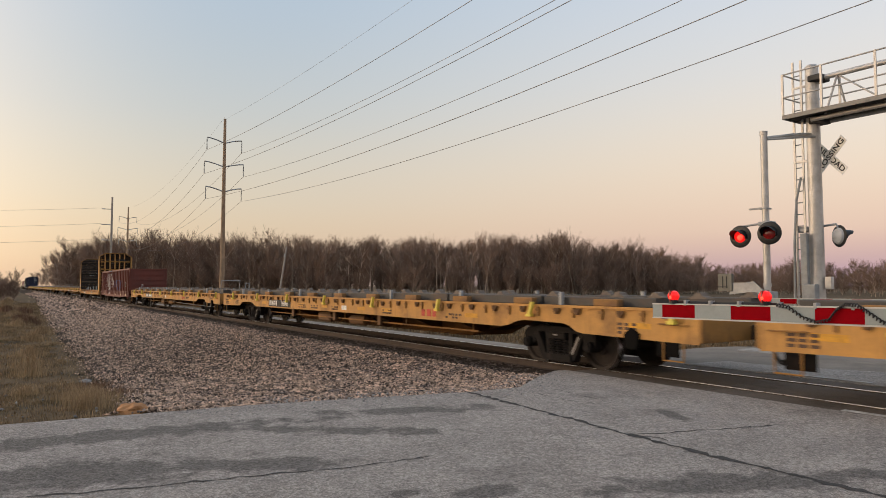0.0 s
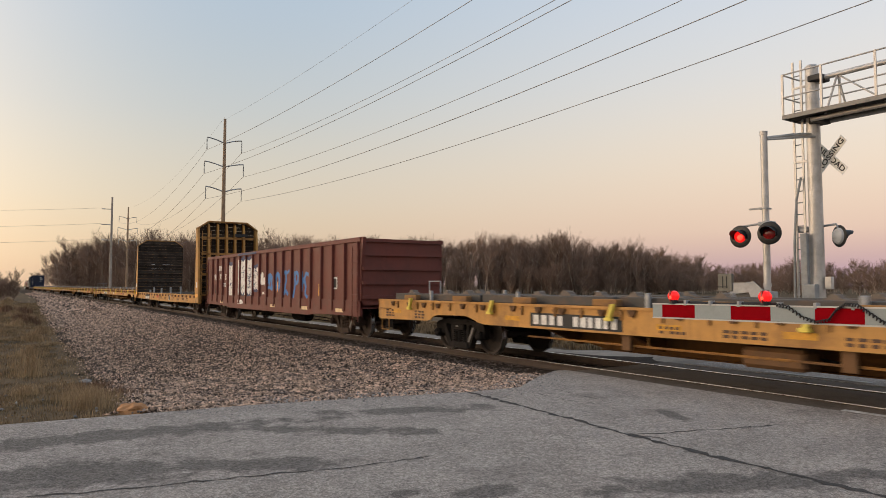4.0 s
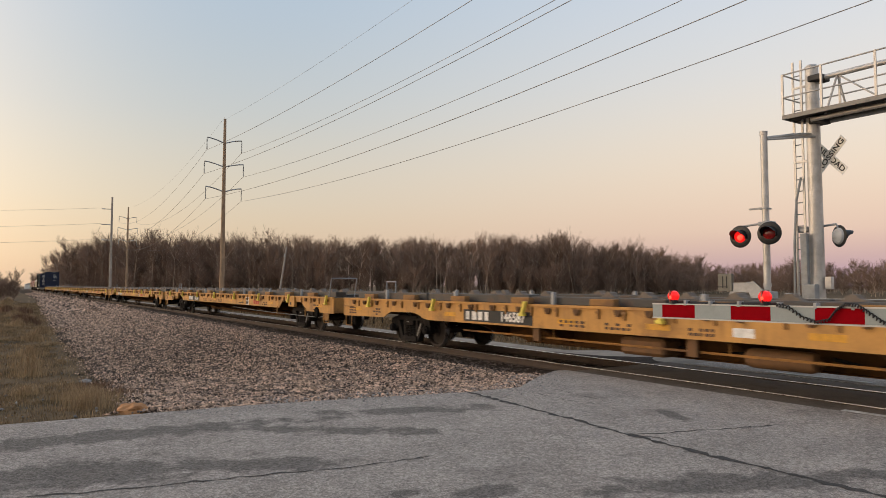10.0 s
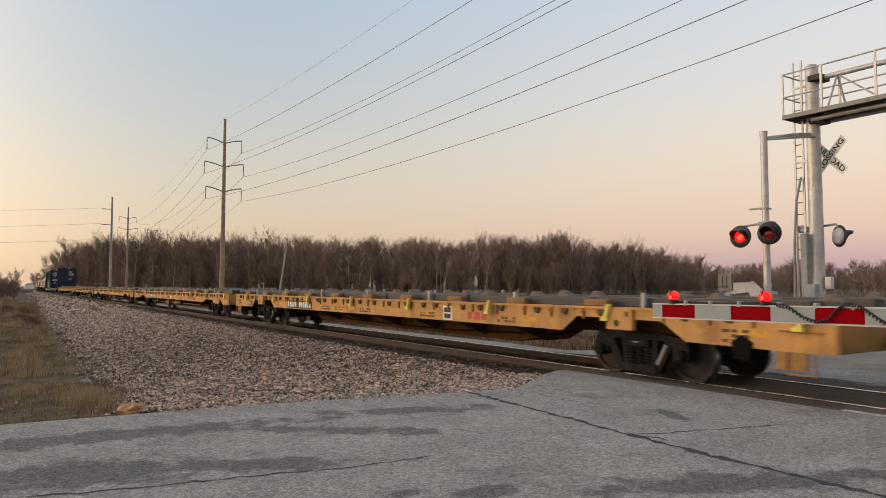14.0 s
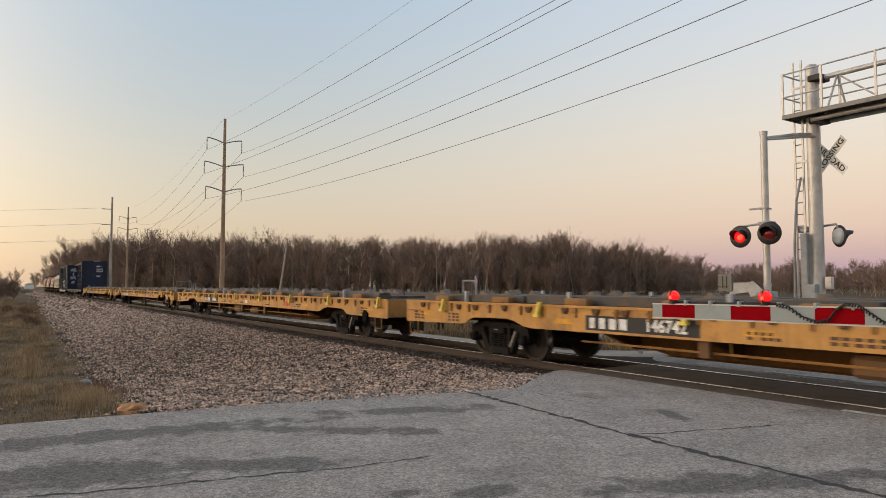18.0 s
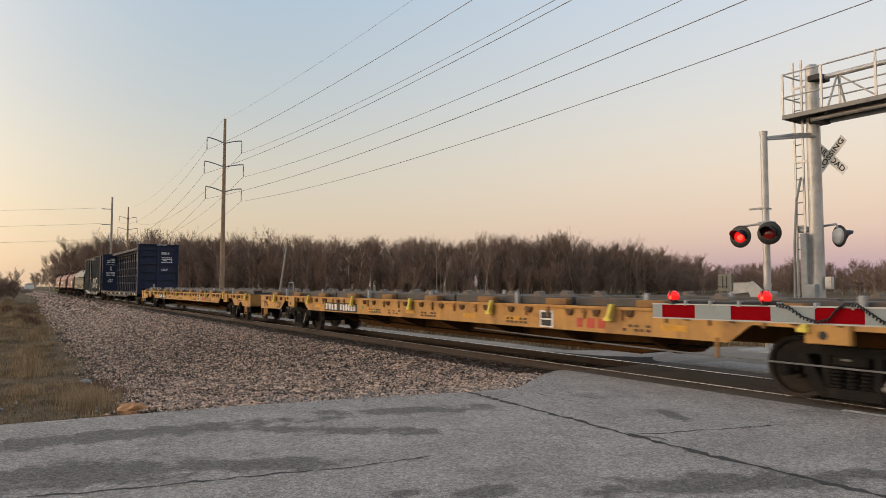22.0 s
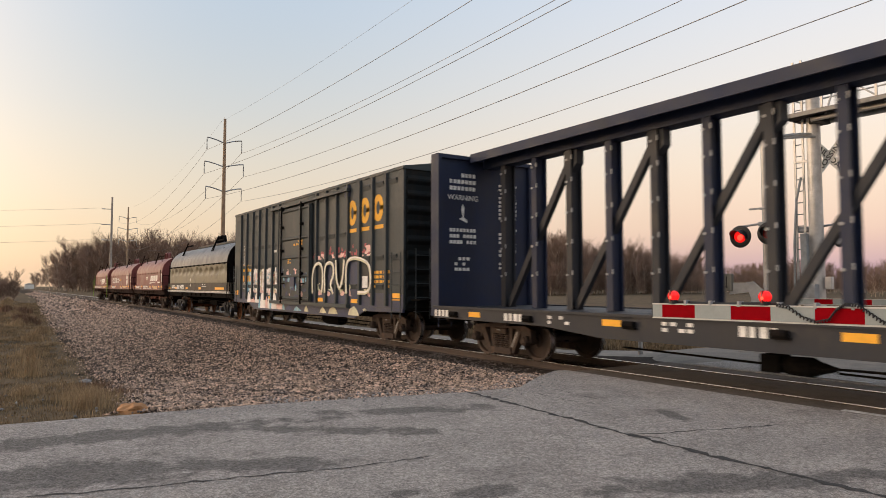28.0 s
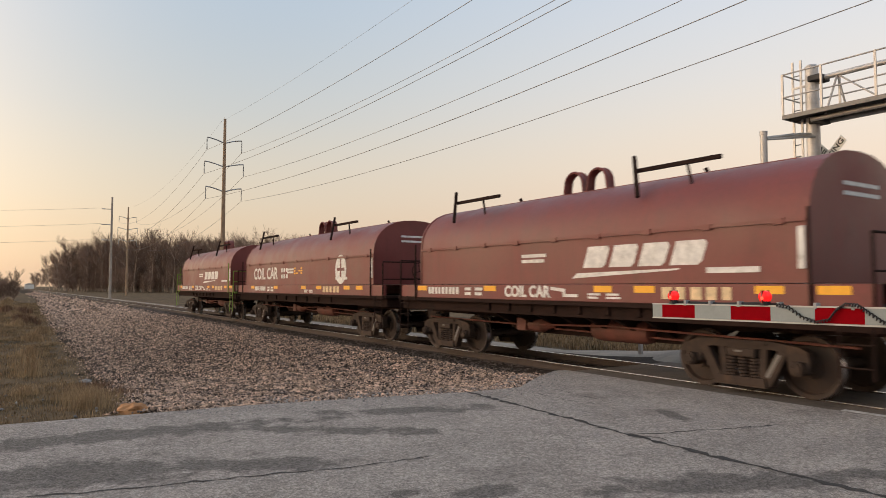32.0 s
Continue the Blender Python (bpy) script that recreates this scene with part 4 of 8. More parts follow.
def power_pole(x, y, h, lean, tall):
    g = thing("power_pole", pose(x, y, ground_z(x, y), 0, lean, 0), "tall timber transmission pole with three pairs of arms", "power pole", "transmission poles")
    bm = bmesh.new()
    C(bm, (0, 0, -0.5), (0, 0, h), 0.30, 14, 0.15)
    part("pole", bm, M_POLE, g, "brown timber pole", smooth=True)
    for z, r in ARMS:
        z, r = arm_at(z, r, tall)
        z += 0.6
        for s in (-1, 1):
            bm = bmesh.new()
            pts = [(0, s * 0.1, z - 0.45), (0, s * r * 0.45, z - 0.18), (0, s * r * 0.8, z - 0.02), (0, s * r, z + 0.02)]
            pipe(bm, pts, 0.075, 6)
            arm = part("arm", bm, M_STEELGREY, g, "upswept steel arm")
            bm = bmesh.new()
            C(bm, (0, s * r, z), (0, s * r, z - 1.45), 0.035, 6)
            for k in range(9):
                C(bm, (0, s * r, z - 0.25 - 0.13 * k), (0, s * r, z - 0.29 - 0.13 * k), 0.075, 8)
            part("insulator", bm, M_INSUL, arm, "long grey insulator string")
    return g


def wire(p, q, sag, r=0.014, n=26, label="dark power line conductor", name="power_line"):
    bm = bmesh.new()
    pts = []
    for i in range(n + 1):
        t = i / n
        v = Vector(p).lerp(Vector(q), t)
        v.z -= sag * 4 * t * (1 - t)
        pts.append(v)
    pipe(bm, pts, r * 0.85, 5)
    ob = part(name, bm, M_WIRE)
    return tagged(ob, label, "power line", "overhead conductors")


def build_lines():
    poles = [(40.0, 21.43), (-79.2, 21.5), (-182.0, 26.2)]
    for i, (x, y) in enumerate(poles):
        power_pole(x, y, 21.9 + (2.6 if i == 0 else 0.0), 0.45 if i == 1 else 0, i == 0)
    for (x0, y0), (x1, y1) in zip(poles, poles[1:]):
        tall = x0 > 0
        sag = 2.59 if tall else 3.1
        for z, r in ARMS:
            for s in (-1, 1):
                z0, r0 = arm_at(z, r, tall)
                wire((x0, y0 + s * r0, z0 - 0.85 + ground_z(x0, y0)), (x1, y1 + s * r, z - 0.85 + ground_z(x1, y1)), sag, 0.021)
        wire((x0, y0, 21.4 + (2.4 if tall else 0.0)), (x1, y1, 21.1), 2.4, 0.010, label="thin shield wire at the pole tops")
    # second line that leaves to the left across the railway
    bx, by = -134.0, 16.6
    g = thing("power_pole", pose(bx, by, ground_z(bx, by)), "slender timber pole with short side arms", "power pole")
    bm = bmesh.new()
    C(bm, (0, 0, -0.5), (0, 0, 18.4), 0.26, 12, 0.15)
    part("pole", bm, M_POLEGREY, g, "grey timber pole", smooth=True)
    for z in (16.2, 13.4, 10.6):
        bm = bmesh.new()
        pipe(bm, [(0, 0, z), (-0.4, -1.1, z + 0.05)], 0.07, 6)
        C(bm, (-0.4, -1.1, z + 0.05), (-0.5, -1.6, z + 0.05), 0.09, 6)
        part("arm", bm, M_STEELGREY, g, "short side arm with insulator")
        wire((bx - 0.5, by - 1.6, z - 0.55), (-160.0, -75.0, z + 1.0), 2.2, 0.02)
        wire((bx, by, z - 0.55), (-182, 25.0 - 2, z + 2.2), 1.0, 0.014)
    # old leaning stub pole in the field
    sx, sy = -101.0, 36.0
    g = thing("utility_pole", pose(sx, sy, ground_z(sx, sy) - 0.1, -7, 4.7, 0), "bare leaning grey utility pole in the field", "utility pole")
    bm = bmesh.new()
    C(bm, (0, 0, -0.5), (0, 0, 8.6), 0.17, 10, 0.12)
    C(bm, (0, 0, 8.58), (0, 0, 8.66), 0.13, 10, 0.05)
    part("pole", bm, M_POLEGREY, g, "grey weathered timber")
    bm = bmesh.new()
    B(bm, -0.15, 0.15, -0.2, -0.1, 7.0, 7.5, 0.02)
    part("fitting", bm, M_STEELGREY, g, "old metal fitting")
    # thin wires that cross the upper corner of the view
    wire((-40, 60, 31), (30, 18, 17), 1.5, 0.012)


build_lines()


# ---- bare woods ----
def tree_mesh(seed, h, spread, bushy):
    rng = random.Random(seed)
    TV, TF, CV, CF = [], [], [], []

    def seg(V, F, p, q, r0, r1, n):
        d = (q - p)
        if d.length < 1e-6:
            return
        a = d.orthogonal().normalized()
        b = d.normalized().cross(a)
        k = len(V)
        for c, r in ((p, r0), (q, r1)):
            for i in range(n):
                t = 6.2832 * i / n
                V.append(tuple(c + (a * math.cos(t) + b * math.sin(t)) * r))
        for i in range(n):
            j = (i + 1) % n
            F.append((k + i, k + j, k + n + j, k + n + i))

    def grow(p, d, length, r, level):
        n = (3, 3, 2, 1)[level]
        q = p
        for i in range(n):
            e = q + d * (length / n)
            V, F = (TV, TF) if level < 2 else (CV, CF)
            r0, r1 = r * (1 - 0.75 * i / n), r * (1 - 0.75 * (i + 1) / n)
            seg(V, F, q, e, r0, r1, 5 if level < 1 else 4 if level < 2 else 3)
            kids = (0, 4 if i else 1, 5, 0)[level]
            for _ in range(kids):
                u = Vector((rng.uniform(-1, 1), rng.uniform(-1, 1), rng.uniform(-0.2, 0.7))).normalized()
                nd = (d * rng.uniform(0.6, 1.0) + u * rng.uniform(0.6, 1.0) + Vector((0, 0, 0.35))).normalized()
                grow(q.lerp(e, rng.random()), nd, length * rng.uniform(0.32, 0.52), max(0.021, r1 * 0.5), level + 1)
            q = e
            d = (d + Vector((rng.uniform(-0.28, 0.28), rng.uniform(-0.28, 0.28), rng.uniform(0.0, 0.2)))).normalized()

    # a straight bole that forks into rising limbs, the lowest ones spreading, so that the crown is rounded on top
    trunk_h = h * rng.uniform(0.62, 0.74)
    p = Vector((0, 0, -0.3))
    d = Vector((rng.uniform(-0.05, 0.05), rng.uniform(-0.05, 0.05), 1)).normalized()
    steps = 7
    r = h * 0.0125
    for i in range(steps):
        q = p + d * (trunk_h / steps)
        r1 = h * 0.0125 * (1 - 0.72 * (i + 1) / steps)
        seg(TV, TF, p, q, r, r1, 6)
        if i >= (1 if bushy else 3):
            for _ in range(3 if i < steps - 1 else 7):
                a = rng.uniform(0, 6.2832)
                up = rng.uniform(0.7, 1.5) + (0.5 if i == steps - 1 else 0.0)
                nd = Vector((math.cos(a), math.sin(a), up)).normalized()
                grow(p.lerp(q, rng.random() if i < steps - 1 else 1.0), nd, h * spread * rng.uniform(0.8, 1.15) * (1.2 if i == steps - 1 else 1.05), max(0.05, r1 * 0.5), 1)
        p, r = q, r1
        d = (d + Vector((rng.uniform(-0.08, 0.08), rng.uniform(-0.08, 0.08), 0.2))).normalized()
    return pydata("trunk", TV, TF, M_BARK), pydata("crown", CV, CF, M_TWIG)


def build_woods():
    protos = [tree_mesh(20 + i, 16.0, 0.25 + 0.03 * (i % 3), i % 2) for i in range(7)]
    low = [tree_mesh(60 + i, 7.0, 0.36, True) for i in range(3)]
    rng = random.Random(5)
    far = []

    def plant(x, y, h, src, base, single=True):
        m = Matrix.Translation((x, y, ground_z(x, y) - 0.1)) @ pose(0, 0, 0, rng.uniform(-2, 2), rng.uniform(-2, 2), rng.uniform(0, 360))
        k = h / base
        sc = (k * rng.uniform(0.85, 1.2), k * rng.uniform(0.85, 1.2), k)
        if not single:
            far.append((m @ Matrix.Diagonal((*sc, 1)), src))
            return
        t = thing("bare_tree", m, "leafless winter tree in the wood's edge" if base > 10 else "low leafless thicket shrub", "tree", "bare trees" if base > 10 else "thicket shrubs")
        t.scale = sc
        part("trunk", src[0], None, t)
        part("crown", src[1], None, t)

    edge = [((-318, 23), 21.5), ((-266, 42), 22.0), ((-225, 72), 20.8), ((-186, 106), 20.5), ((-150, 142), 19.5), ((-158, 196), 17.5), ((-176, 250), 16.0)]
    for (a, h0), (b, h1) in zip(edge, edge[1:]):
        a, b = Vector(a), Vector(b)
        ln = (b - a).length
        away = Vector((a - b).orthogonal()).normalized()
        if away.dot(Vector((-0.835, 0.55))) < 0:
            away = -away
        for row in range(6):
            m = int(ln / (3.6 if row else 5.0))
            for i in range(m):
                t = (i + rng.random()) / m
                p = a.lerp(b, t) + away * (row * 6.0 + rng.uniform(-2.5, 2.5))
                h = (h0 + (h1 - h0) * t) * rng.uniform(0.66, 0.92)
                if rng.random() < 0.07:
                    h *= 1.10
                plant(p.x, p.y, h, rng.choice(protos), 16, row < 3)
        for i in range(int(ln / 0.75)):
            p = a.lerp(b, rng.random()) - away * rng.uniform(-16, 5)
            plant(p.x, p.y, rng.uniform(4.0, 9.0), rng.choice(low), 7, i % 7 == 0)
    # the wood's far end runs down along the railway
    for i in range(60):
        t = rng.random()
        x, y = -315 - 170 * t, 22.5 + rng.uniform(0, 24)
        plant(x, y, 24 * rng.uniform(0.62, 0.88) * (1 - 0.25 * t), rng.choice(protos), 16, False)
    # lower, farther growth
    for i in range(150):
        x, y = -250 + 150 * rng.random(), rng.uniform(275, 330)
        plant(x, y, rng.uniform(8, 13.5), rng.choice(protos), 16, False)
    for i in range(210):
        x, y = -190 + 120 * rng.random(), rng.uniform(190, 270)
        plant(x, y, rng.uniform(3.5, 7.5), rng.choice(low), 7, i % 5 == 0)
    # dark scrub at the far end of the verge
    for i in range(30):
        plant(-112 - rng.uniform(0, 30), -1.0 + rng.uniform(-3.5, 2.8), rng.uniform(2.4, 3.9), rng.choice(low), 7, i % 2 == 0)
    for i in range(16):
        plant(-480 - rng.uniform(0, 220), 24 + rng.uniform(0, 40), rng.uniform(8, 13), rng.choice(low), 7, False)
    for i in range(14):
        plant(-420 - rng.uniform(0, 220), rng.uniform(-20, 5), rng.uniform(5, 9), rng.choice(low), 7, False)
    # the rows behind, joined
    for which, nm, mt in ((0, "wood_trunks", M_BARK), (1, "wood_crowns", M_TWIG)):
        Vs, Fs, off = [], [], 0
        cache = {}
        for m, src in far:
            me = src[which]
            if me.name not in cache:
                v = np.empty(len(me.vertices) * 3, dtype=np.float32)
                me.vertices.foreach_get("co", v)
                f = np.empty(len(me.loops), dtype=np.int32)
                me.loops.foreach_get("vertex_index", f)
                cache[me.name] = (v.reshape(-1, 3), f)
            v, f = cache[me.name]
            R = np.array(m.to_3x3())
            Vs.append(v @ R.T + np.array(m.translation))
            Fs.append(f + off)
            off += len(v)
        V, F = np.concatenate(Vs), np.concatenate(Fs)
        me = bpy.data.meshes.new(nm)
        me.vertices.add(len(V))
        me.vertices.foreach_set("co", V.astype(np.float32).reshape(-1))
        me.loops.add(len(F))
        me.loops.foreach_set("vertex_index", F.astype(np.int32))
        me.polygons.add(len(F) // 4)
        me.polygons.foreach_set("loop_start", np.arange(0, len(F), 4, dtype=np.int32))
        me.update(calc_edges=True)
        me.materials.append(mt)
        tagged(new(nm, me), "dense leafless wood behind the field's edge", "woodland", kind="stuff")


build_woods()


# ---- verge grass and weeds ----
def blades(name, n, place, hgt, material, rng, width=0.006):
    V, F = [], []
    for _ in range(n):
        p = place()
        if p is None:
            continue
        x, y, z, k = p
        h = hgt * k * rng.uniform(0.4, 1.2)
        a = rng.uniform(0, 6.2832)
        lean = rng.uniform(0.05, 0.6) * h
        w = width * (1 + max(0, -x - 12) / 14)
        b = len(V)
        c, s = math.cos(a), math.sin(a)
        dx, dy = -s * w, c * w
        V += [(x - dx, y - dy, z - 0.02), (x + dx, y + dy, z - 0.02), (x + c * lean * 0.4 + dx * 0.7, y + s * lean * 0.4 + dy * 0.7, z + h * 0.6), (x + c * lean * 0.4 - dx * 0.7, y + s * lean * 0.4 - dy * 0.7, z + h * 0.6), (x + c * lean, y + s * lean, z + h)]
        F += [(b, b + 1, b + 2, b + 3), (b + 3, b + 2, b + 4)]
    return new(name, pydata(name, V, F, material))


def build_verge():
    rng = random.Random(8)

    def lawn():
        x = -9.5 - 95 * rng.random() ** 2.2
        y = rng.uniform(-1.6, foot_y(x) + 0.5)
        if x > road_edge(y) - 0.1 + 0.15 * noise.noise(Vector((y * 2, 0, 0))):
            return None
        if y > foot_y(x) - 0.55 + 0.8 * noise.noise(Vector((x * 0.5, 1.0, 2.0))) and rng.random() < 0.8:
            return None
        d = noise.noise(Vector((x * 0.5, y * 0.9, 7.0))) + 0.5 * noise.noise(Vector((x * 1.7, y * 2.3, 3.0)))
        if d < -0.2 and rng.random() < 0.75:
            return None
        return x, y, ground_z(x, y) - 0.05, 0.55 + 1.3 * max(0, d)
    tagged(blades("verge_grass", 110000, lawn, 0.075, M_GRASS, rng, 0.0045), "short dry tan verge grass", "grass", kind="stuff")

    def pale_lawn():
        p = lawn()
        return p if p and noise.noise(Vector((p[0] * 0.8, p[1] * 1.3, 21.0))) > 0.05 else None
    tagged(blades("verge_grass", 60000, pale_lawn, 0.11, M_STRAW, rng, 0.004), "pale bleached verge grass", "grass", kind="stuff")
    # bits of litter and small stones in the grass
    def scraps(x, y):
        return ground_z(x, y) - 0.03 if x < road_edge(y) - 0.3 and y < foot_y(x) else None
    tagged(stones("verge_stones", 110, (-40, -10), (0.0, 3.2), 0.026, M_STONEGREY, rng, scraps, 1.6), "scattered stones in the verge grass", "gravel", kind="stuff")
    # taller pale tufts at the foot of the ballast and along the verge
    spots = [(-11.4, 1.15, 0.85), (-12.0, 1.3, 0.9), (-12.9, 1.35, 0.9), (-13.9, 1.2, 0.8), (-20.5, 0.75, 1.1), (-22.5, 0.8, 1.2), (-26, 0.9, 1.2), (-16.0, 0.5, 0.6), (-33, 1.3, 1.2), (-38, 1.8, 1.3), (-46, 1.0, 1.5), (-52, 1.7, 1.5), (-60, 1.0, 1.7), (-75, 1.2, 1.9), (-90, 0.8, 2.1), (-42, -0.5, 1.4), (-110, 1, 2.3)]
    for x, y, k in spots:
        def tuft():
            a, r = rng.uniform(0, 6.2832), abs(rng.gauss(0, 0.3 * k))
            px, py = x + r * math.cos(a) * 1.5, y + r * math.sin(a)
            return px, py, ground_z(px, py) - 0.04, max(0.3, 1.25 - r)
        t = blades("grass_tuft", 620, tuft, 0.26 * k, M_STRAW, rng, 0.0035)
        tagged(t, "tall pale dry grass tuft on the verge", "grass tuft", kind="stuff")
    for x, y in ((-13.6, 1.9), (-16.2, 1.8), (-47, 1.6), (-50, 1.2), (-65, 1.7), (-70, 0.6)):
        def weed():
            a, r = rng.uniform(0, 6.2832), abs(rng.gauss(0, 0.3))
            px, py = x + r * math.cos(a) * 1.8, y + r * math.sin(a)
            return px, py, ground_z(px, py) - 0.04, 1.0
        t = blades("dead_weeds", 350, weed, 0.16 if x > -40 else 0.55, M_BRUSH, rng, 0.006)
        tagged(t, "brown dead weeds at the foot of the ballast", "weeds", kind="stuff")
    # rust-coloured rock, dark rag and pale stones by the road
    for nm, x, y, s, m, lb in (("rock", -10.0, 1.55, 0.17, mat("ochre_rock", (0.40, 0.20, 0.085), (0.22, 0.13, 0.07), 0.3, 0.9, scale=8), "ochre lump of rock at the ballast's foot"), ("tar_lump", -9.62, 2.78, 0.07, M_RUBBER, "small black lump at the road edge"), ("rock", -17.4, 1.7, 0.12, M_STONEGREY, "pale grey rock on the verge")):
        bm = bmesh.new()
        bmesh.ops.create_icosphere(bm, subdivisions=3, radius=s)
        for v in bm.verts:
            v.co *= 1 + 0.45 * noise.noise(v.co * 7 / max(s, 0.1) * 0.25 + Vector((x, y, 0)))
            v.co.z *= 0.6
        ob = part(nm, bm, m, at=(x, y, ground_z(x, y) + s * 0.15))
        tagged(ob, lb, "rock")
    # reeds and weeds on the far side of the track
    def reeds():
        x = -10 - 60 * rng.random() ** 1.6
        y = rng.uniform(18.2, 24)
        return x, y, ground_z(x, y) - 0.05, 0.7 + 0.6 * noise.noise(Vector((x * 0.3, y * 0.3, 1)))
    tagged(blades("field_grass", 22000, reeds, 0.32, M_GRASS, rng, 0.012), "tall dry field grass beyond the lane", "grass", kind="stuff")


build_verge()


def build_far_things():
    g = thing("farm_shed", (-620, 19.5, -0.8), "low white shed far down the railway", "shed")
    bm = bmesh.new()
    B(bm, -6, 6, -3, 3, 0, 3.4)
    part("wall", bm, M_WHITE, g, "white metal wall")
    bm = bmesh.new()
    E(bm, [(-3.3, 3.4), (0, 4.6), (3.3, 3.4)], "x", -6.2, 6.2)
    part("roof", bm, M_STEELGREY, g, "grey metal roof")
    # leaning concrete marker and low kerb beside the lane beyond the track
    g = thing("marker_post", pose(-12.4, 14.6, ground_z(-12.4, 14.6)), "short pale marker post beside the track", "marker post")
    bm = bmesh.new()
    B(bm, -0.05, 0.05, -0.05, 0.05, -0.1, 0.75, 0.01)
    part("post", bm, M_CONC, g)


build_far_things()


# ---- the train ----
HW = 1.46          # half width of the long flat cars
HB = 1.55          # half width of the other cars
WR = 0.46          # wheel radius
HALF_BASE = 0.90   # half of a truck's wheelbase


def stroke(pts, w):
    """A ribbon outline along a bent line, as one closed outline in a list."""
    left, right = [], []
    for i, p in enumerate(pts):
        q, o = pts[min(i + 1, len(pts) - 1)], pts[max(i - 1, 0)]
        v = Vector((q[0] - o[0], q[1] - o[1]))
        v = v.normalized() if v.length > 1e-6 else Vector((1, 0))
        e = v * (w * 0.3 if i == len(pts) - 1 else -w * 0.3 if i == 0 else 0.0)
        left.append((p[0] + e.x - v.y * w / 2, p[1] + e.y + v.x * w / 2))
        right.append((p[0] + e.x + v.y * w / 2, p[1] + e.y - v.x * w / 2))
    return [left + right[::-1]]


def make_truck_meshes(M_WHEEL, M_TRUCK):
    bm = bmesh.new()
    k = WR - 0.42
    lathe(bm, [(0.09, -0.98), (0.09, -0.84), (0.16, -0.83), (0.17, -0.80), (0.33 + k, -0.765), (0.355 + k, -0.822), (WR, -0.826), (WR, -0.72), (WR + 0.025, -0.70), (WR + 0.02, -0.685), (0.36 + k, -0.685), (0.33 + k, -0.72), (0.15, -0.70), (0.085, -0.66), (0.085, 0.66), (0.15, 0.70), (0.33 + k, 0.72), (0.36 + k, 0.685), (WR + 0.02, 0.685), (WR + 0.025, 0.70), (WR, 0.72), (WR, 0.826), (0.355 + k, 0.822), (0.33 + k, 0.765), (0.17, 0.80), (0.16, 0.83), (0.09, 0.84), (0.09, 0.98)], 40)
    for s in (-1, 1):
        for q in range(3):
            t = 2 * math.pi * q / 3
            C(bm, (0.12 * math.cos(t), s * 0.83, 0.12 * math.sin(t)), (0.12 * math.cos(t), s * 0.86, 0.12 * math.sin(t)), 0.022, 6)
    me = mesh_of("wheelset", bm, [M_WHEEL, M_TREAD], True)
    for p in me.polygons:
        c = p.center
        if abs(p.normal.y) < 0.25 and math.hypot(c.x, c.z) > WR * 0.96:
            p.material_index = 1
    ay = 1.04
    A = HALF_BASE
    # cast side frame: flat top chord, columns, slanting tension arms, spring seat and pedestal jaws
    bm = bmesh.new()
    E(bm, [(-A - 0.15, 0.60), (-A - 0.13, 0.70), (-A - 0.02, 0.76), (-0.5, 0.82), (0.5, 0.82), (A + 0.02, 0.76), (A + 0.13, 0.70), (A + 0.15, 0.60), (A - 0.14, 0.62), (0.52, 0.70), (-0.52, 0.70), (-A + 0.14, 0.62)], "y", -ay - 0.09, -ay + 0.07)
    for s in (-1, 1):
        E(bm, [(s * (A - 0.20), 0.68), (s * (A + 0.15), 0.62), (s * (A + 0.14), 0.42), (s * (A + 0.10), 0.40), (s * (A + 0.09), 0.56), (s * (A - 0.10), 0.56), (s * (A - 0.12), 0.42), (s * (A - 0.17), 0.45)], "y", -ay - 0.08, -ay + 0.06)
        E(bm, [(s * 0.60, 0.71), (s * (A - 0.17), 0.66), (s * 0.47, 0.15), (s * 0.34, 0.13), (s * 0.34, 0.24)], "y", -ay - 0.10, -ay + 0.06)
        E(bm, [(s * 0.27, 0.24), (s * 0.37, 0.24), (s * 0.40, 0.72), (s * 0.29, 0.72)], "y", -ay - 0.07, -ay + 0.07)
        C(bm, (s * A, -ay - 0.17, WR), (s * A, -ay + 0.1, WR), 0.11, 16)
        C(bm, (s * A, -ay - 0.20, WR), (s * A, -ay - 0.17, WR), 0.085, 12)
        for q in range(3):
            t = 2 * math.pi * q / 3 + 0.5
            C(bm, (s * A + 0.055 * math.cos(t), -ay - 0.215, WR + 0.055 * math.sin(t)), (s * A + 0.055 * math.cos(t), -ay - 0.20, WR + 0.055 * math.sin(t)), 0.016, 6)
    E(bm, [(-0.42, 0.12), (0.42, 0.12), (0.40, 0.26), (-0.40, 0.26)], "y", -ay - 0.14, -ay + 0.10)
    B(bm, -0.24, 0.24, -ay - 0.13, -ay + 0.05, 0.56, 0.70, 0.02)
    B(bm, -0.42, 0.42, -ay - 0.12, -ay - 0.09, 0.76, 0.80)
    frame_l = mesh_of("side_frame", bm, M_TRUCK)
    bm = bmesh.new()
    prof = [(0.05, 0.26)]
    for q in range(6):
        prof += [(0.085, 0.268 + q * 0.05), (0.085, 0.292 + q * 0.05), (0.055, 0.302 + q * 0.05)]
    lathe(bm, prof, 12, "z", (0, -ay - 0.03, 0))
    spring = mesh_of("spring", bm, M_TRUCK)
    bm = bmesh.new()
    B(bm, -0.21, 0.21, -1.05, 1.05, 0.52, 0.68, 0.02)
    C(bm, (0, 0, 0.66), (0, 0, 0.80), 0.2, 16)
    B(bm, -A - 0.08, A + 0.08, -0.06, 0.06, 0.40, 0.47)
    for sx in (-0.40, 0.40):
        B(bm, sx - 0.06, sx + 0.06, -0.85, 0.85, 0.33, 0.42)
    bolster = mesh_of("truck", bm, M_UNDER)
    bm = bmesh.new()
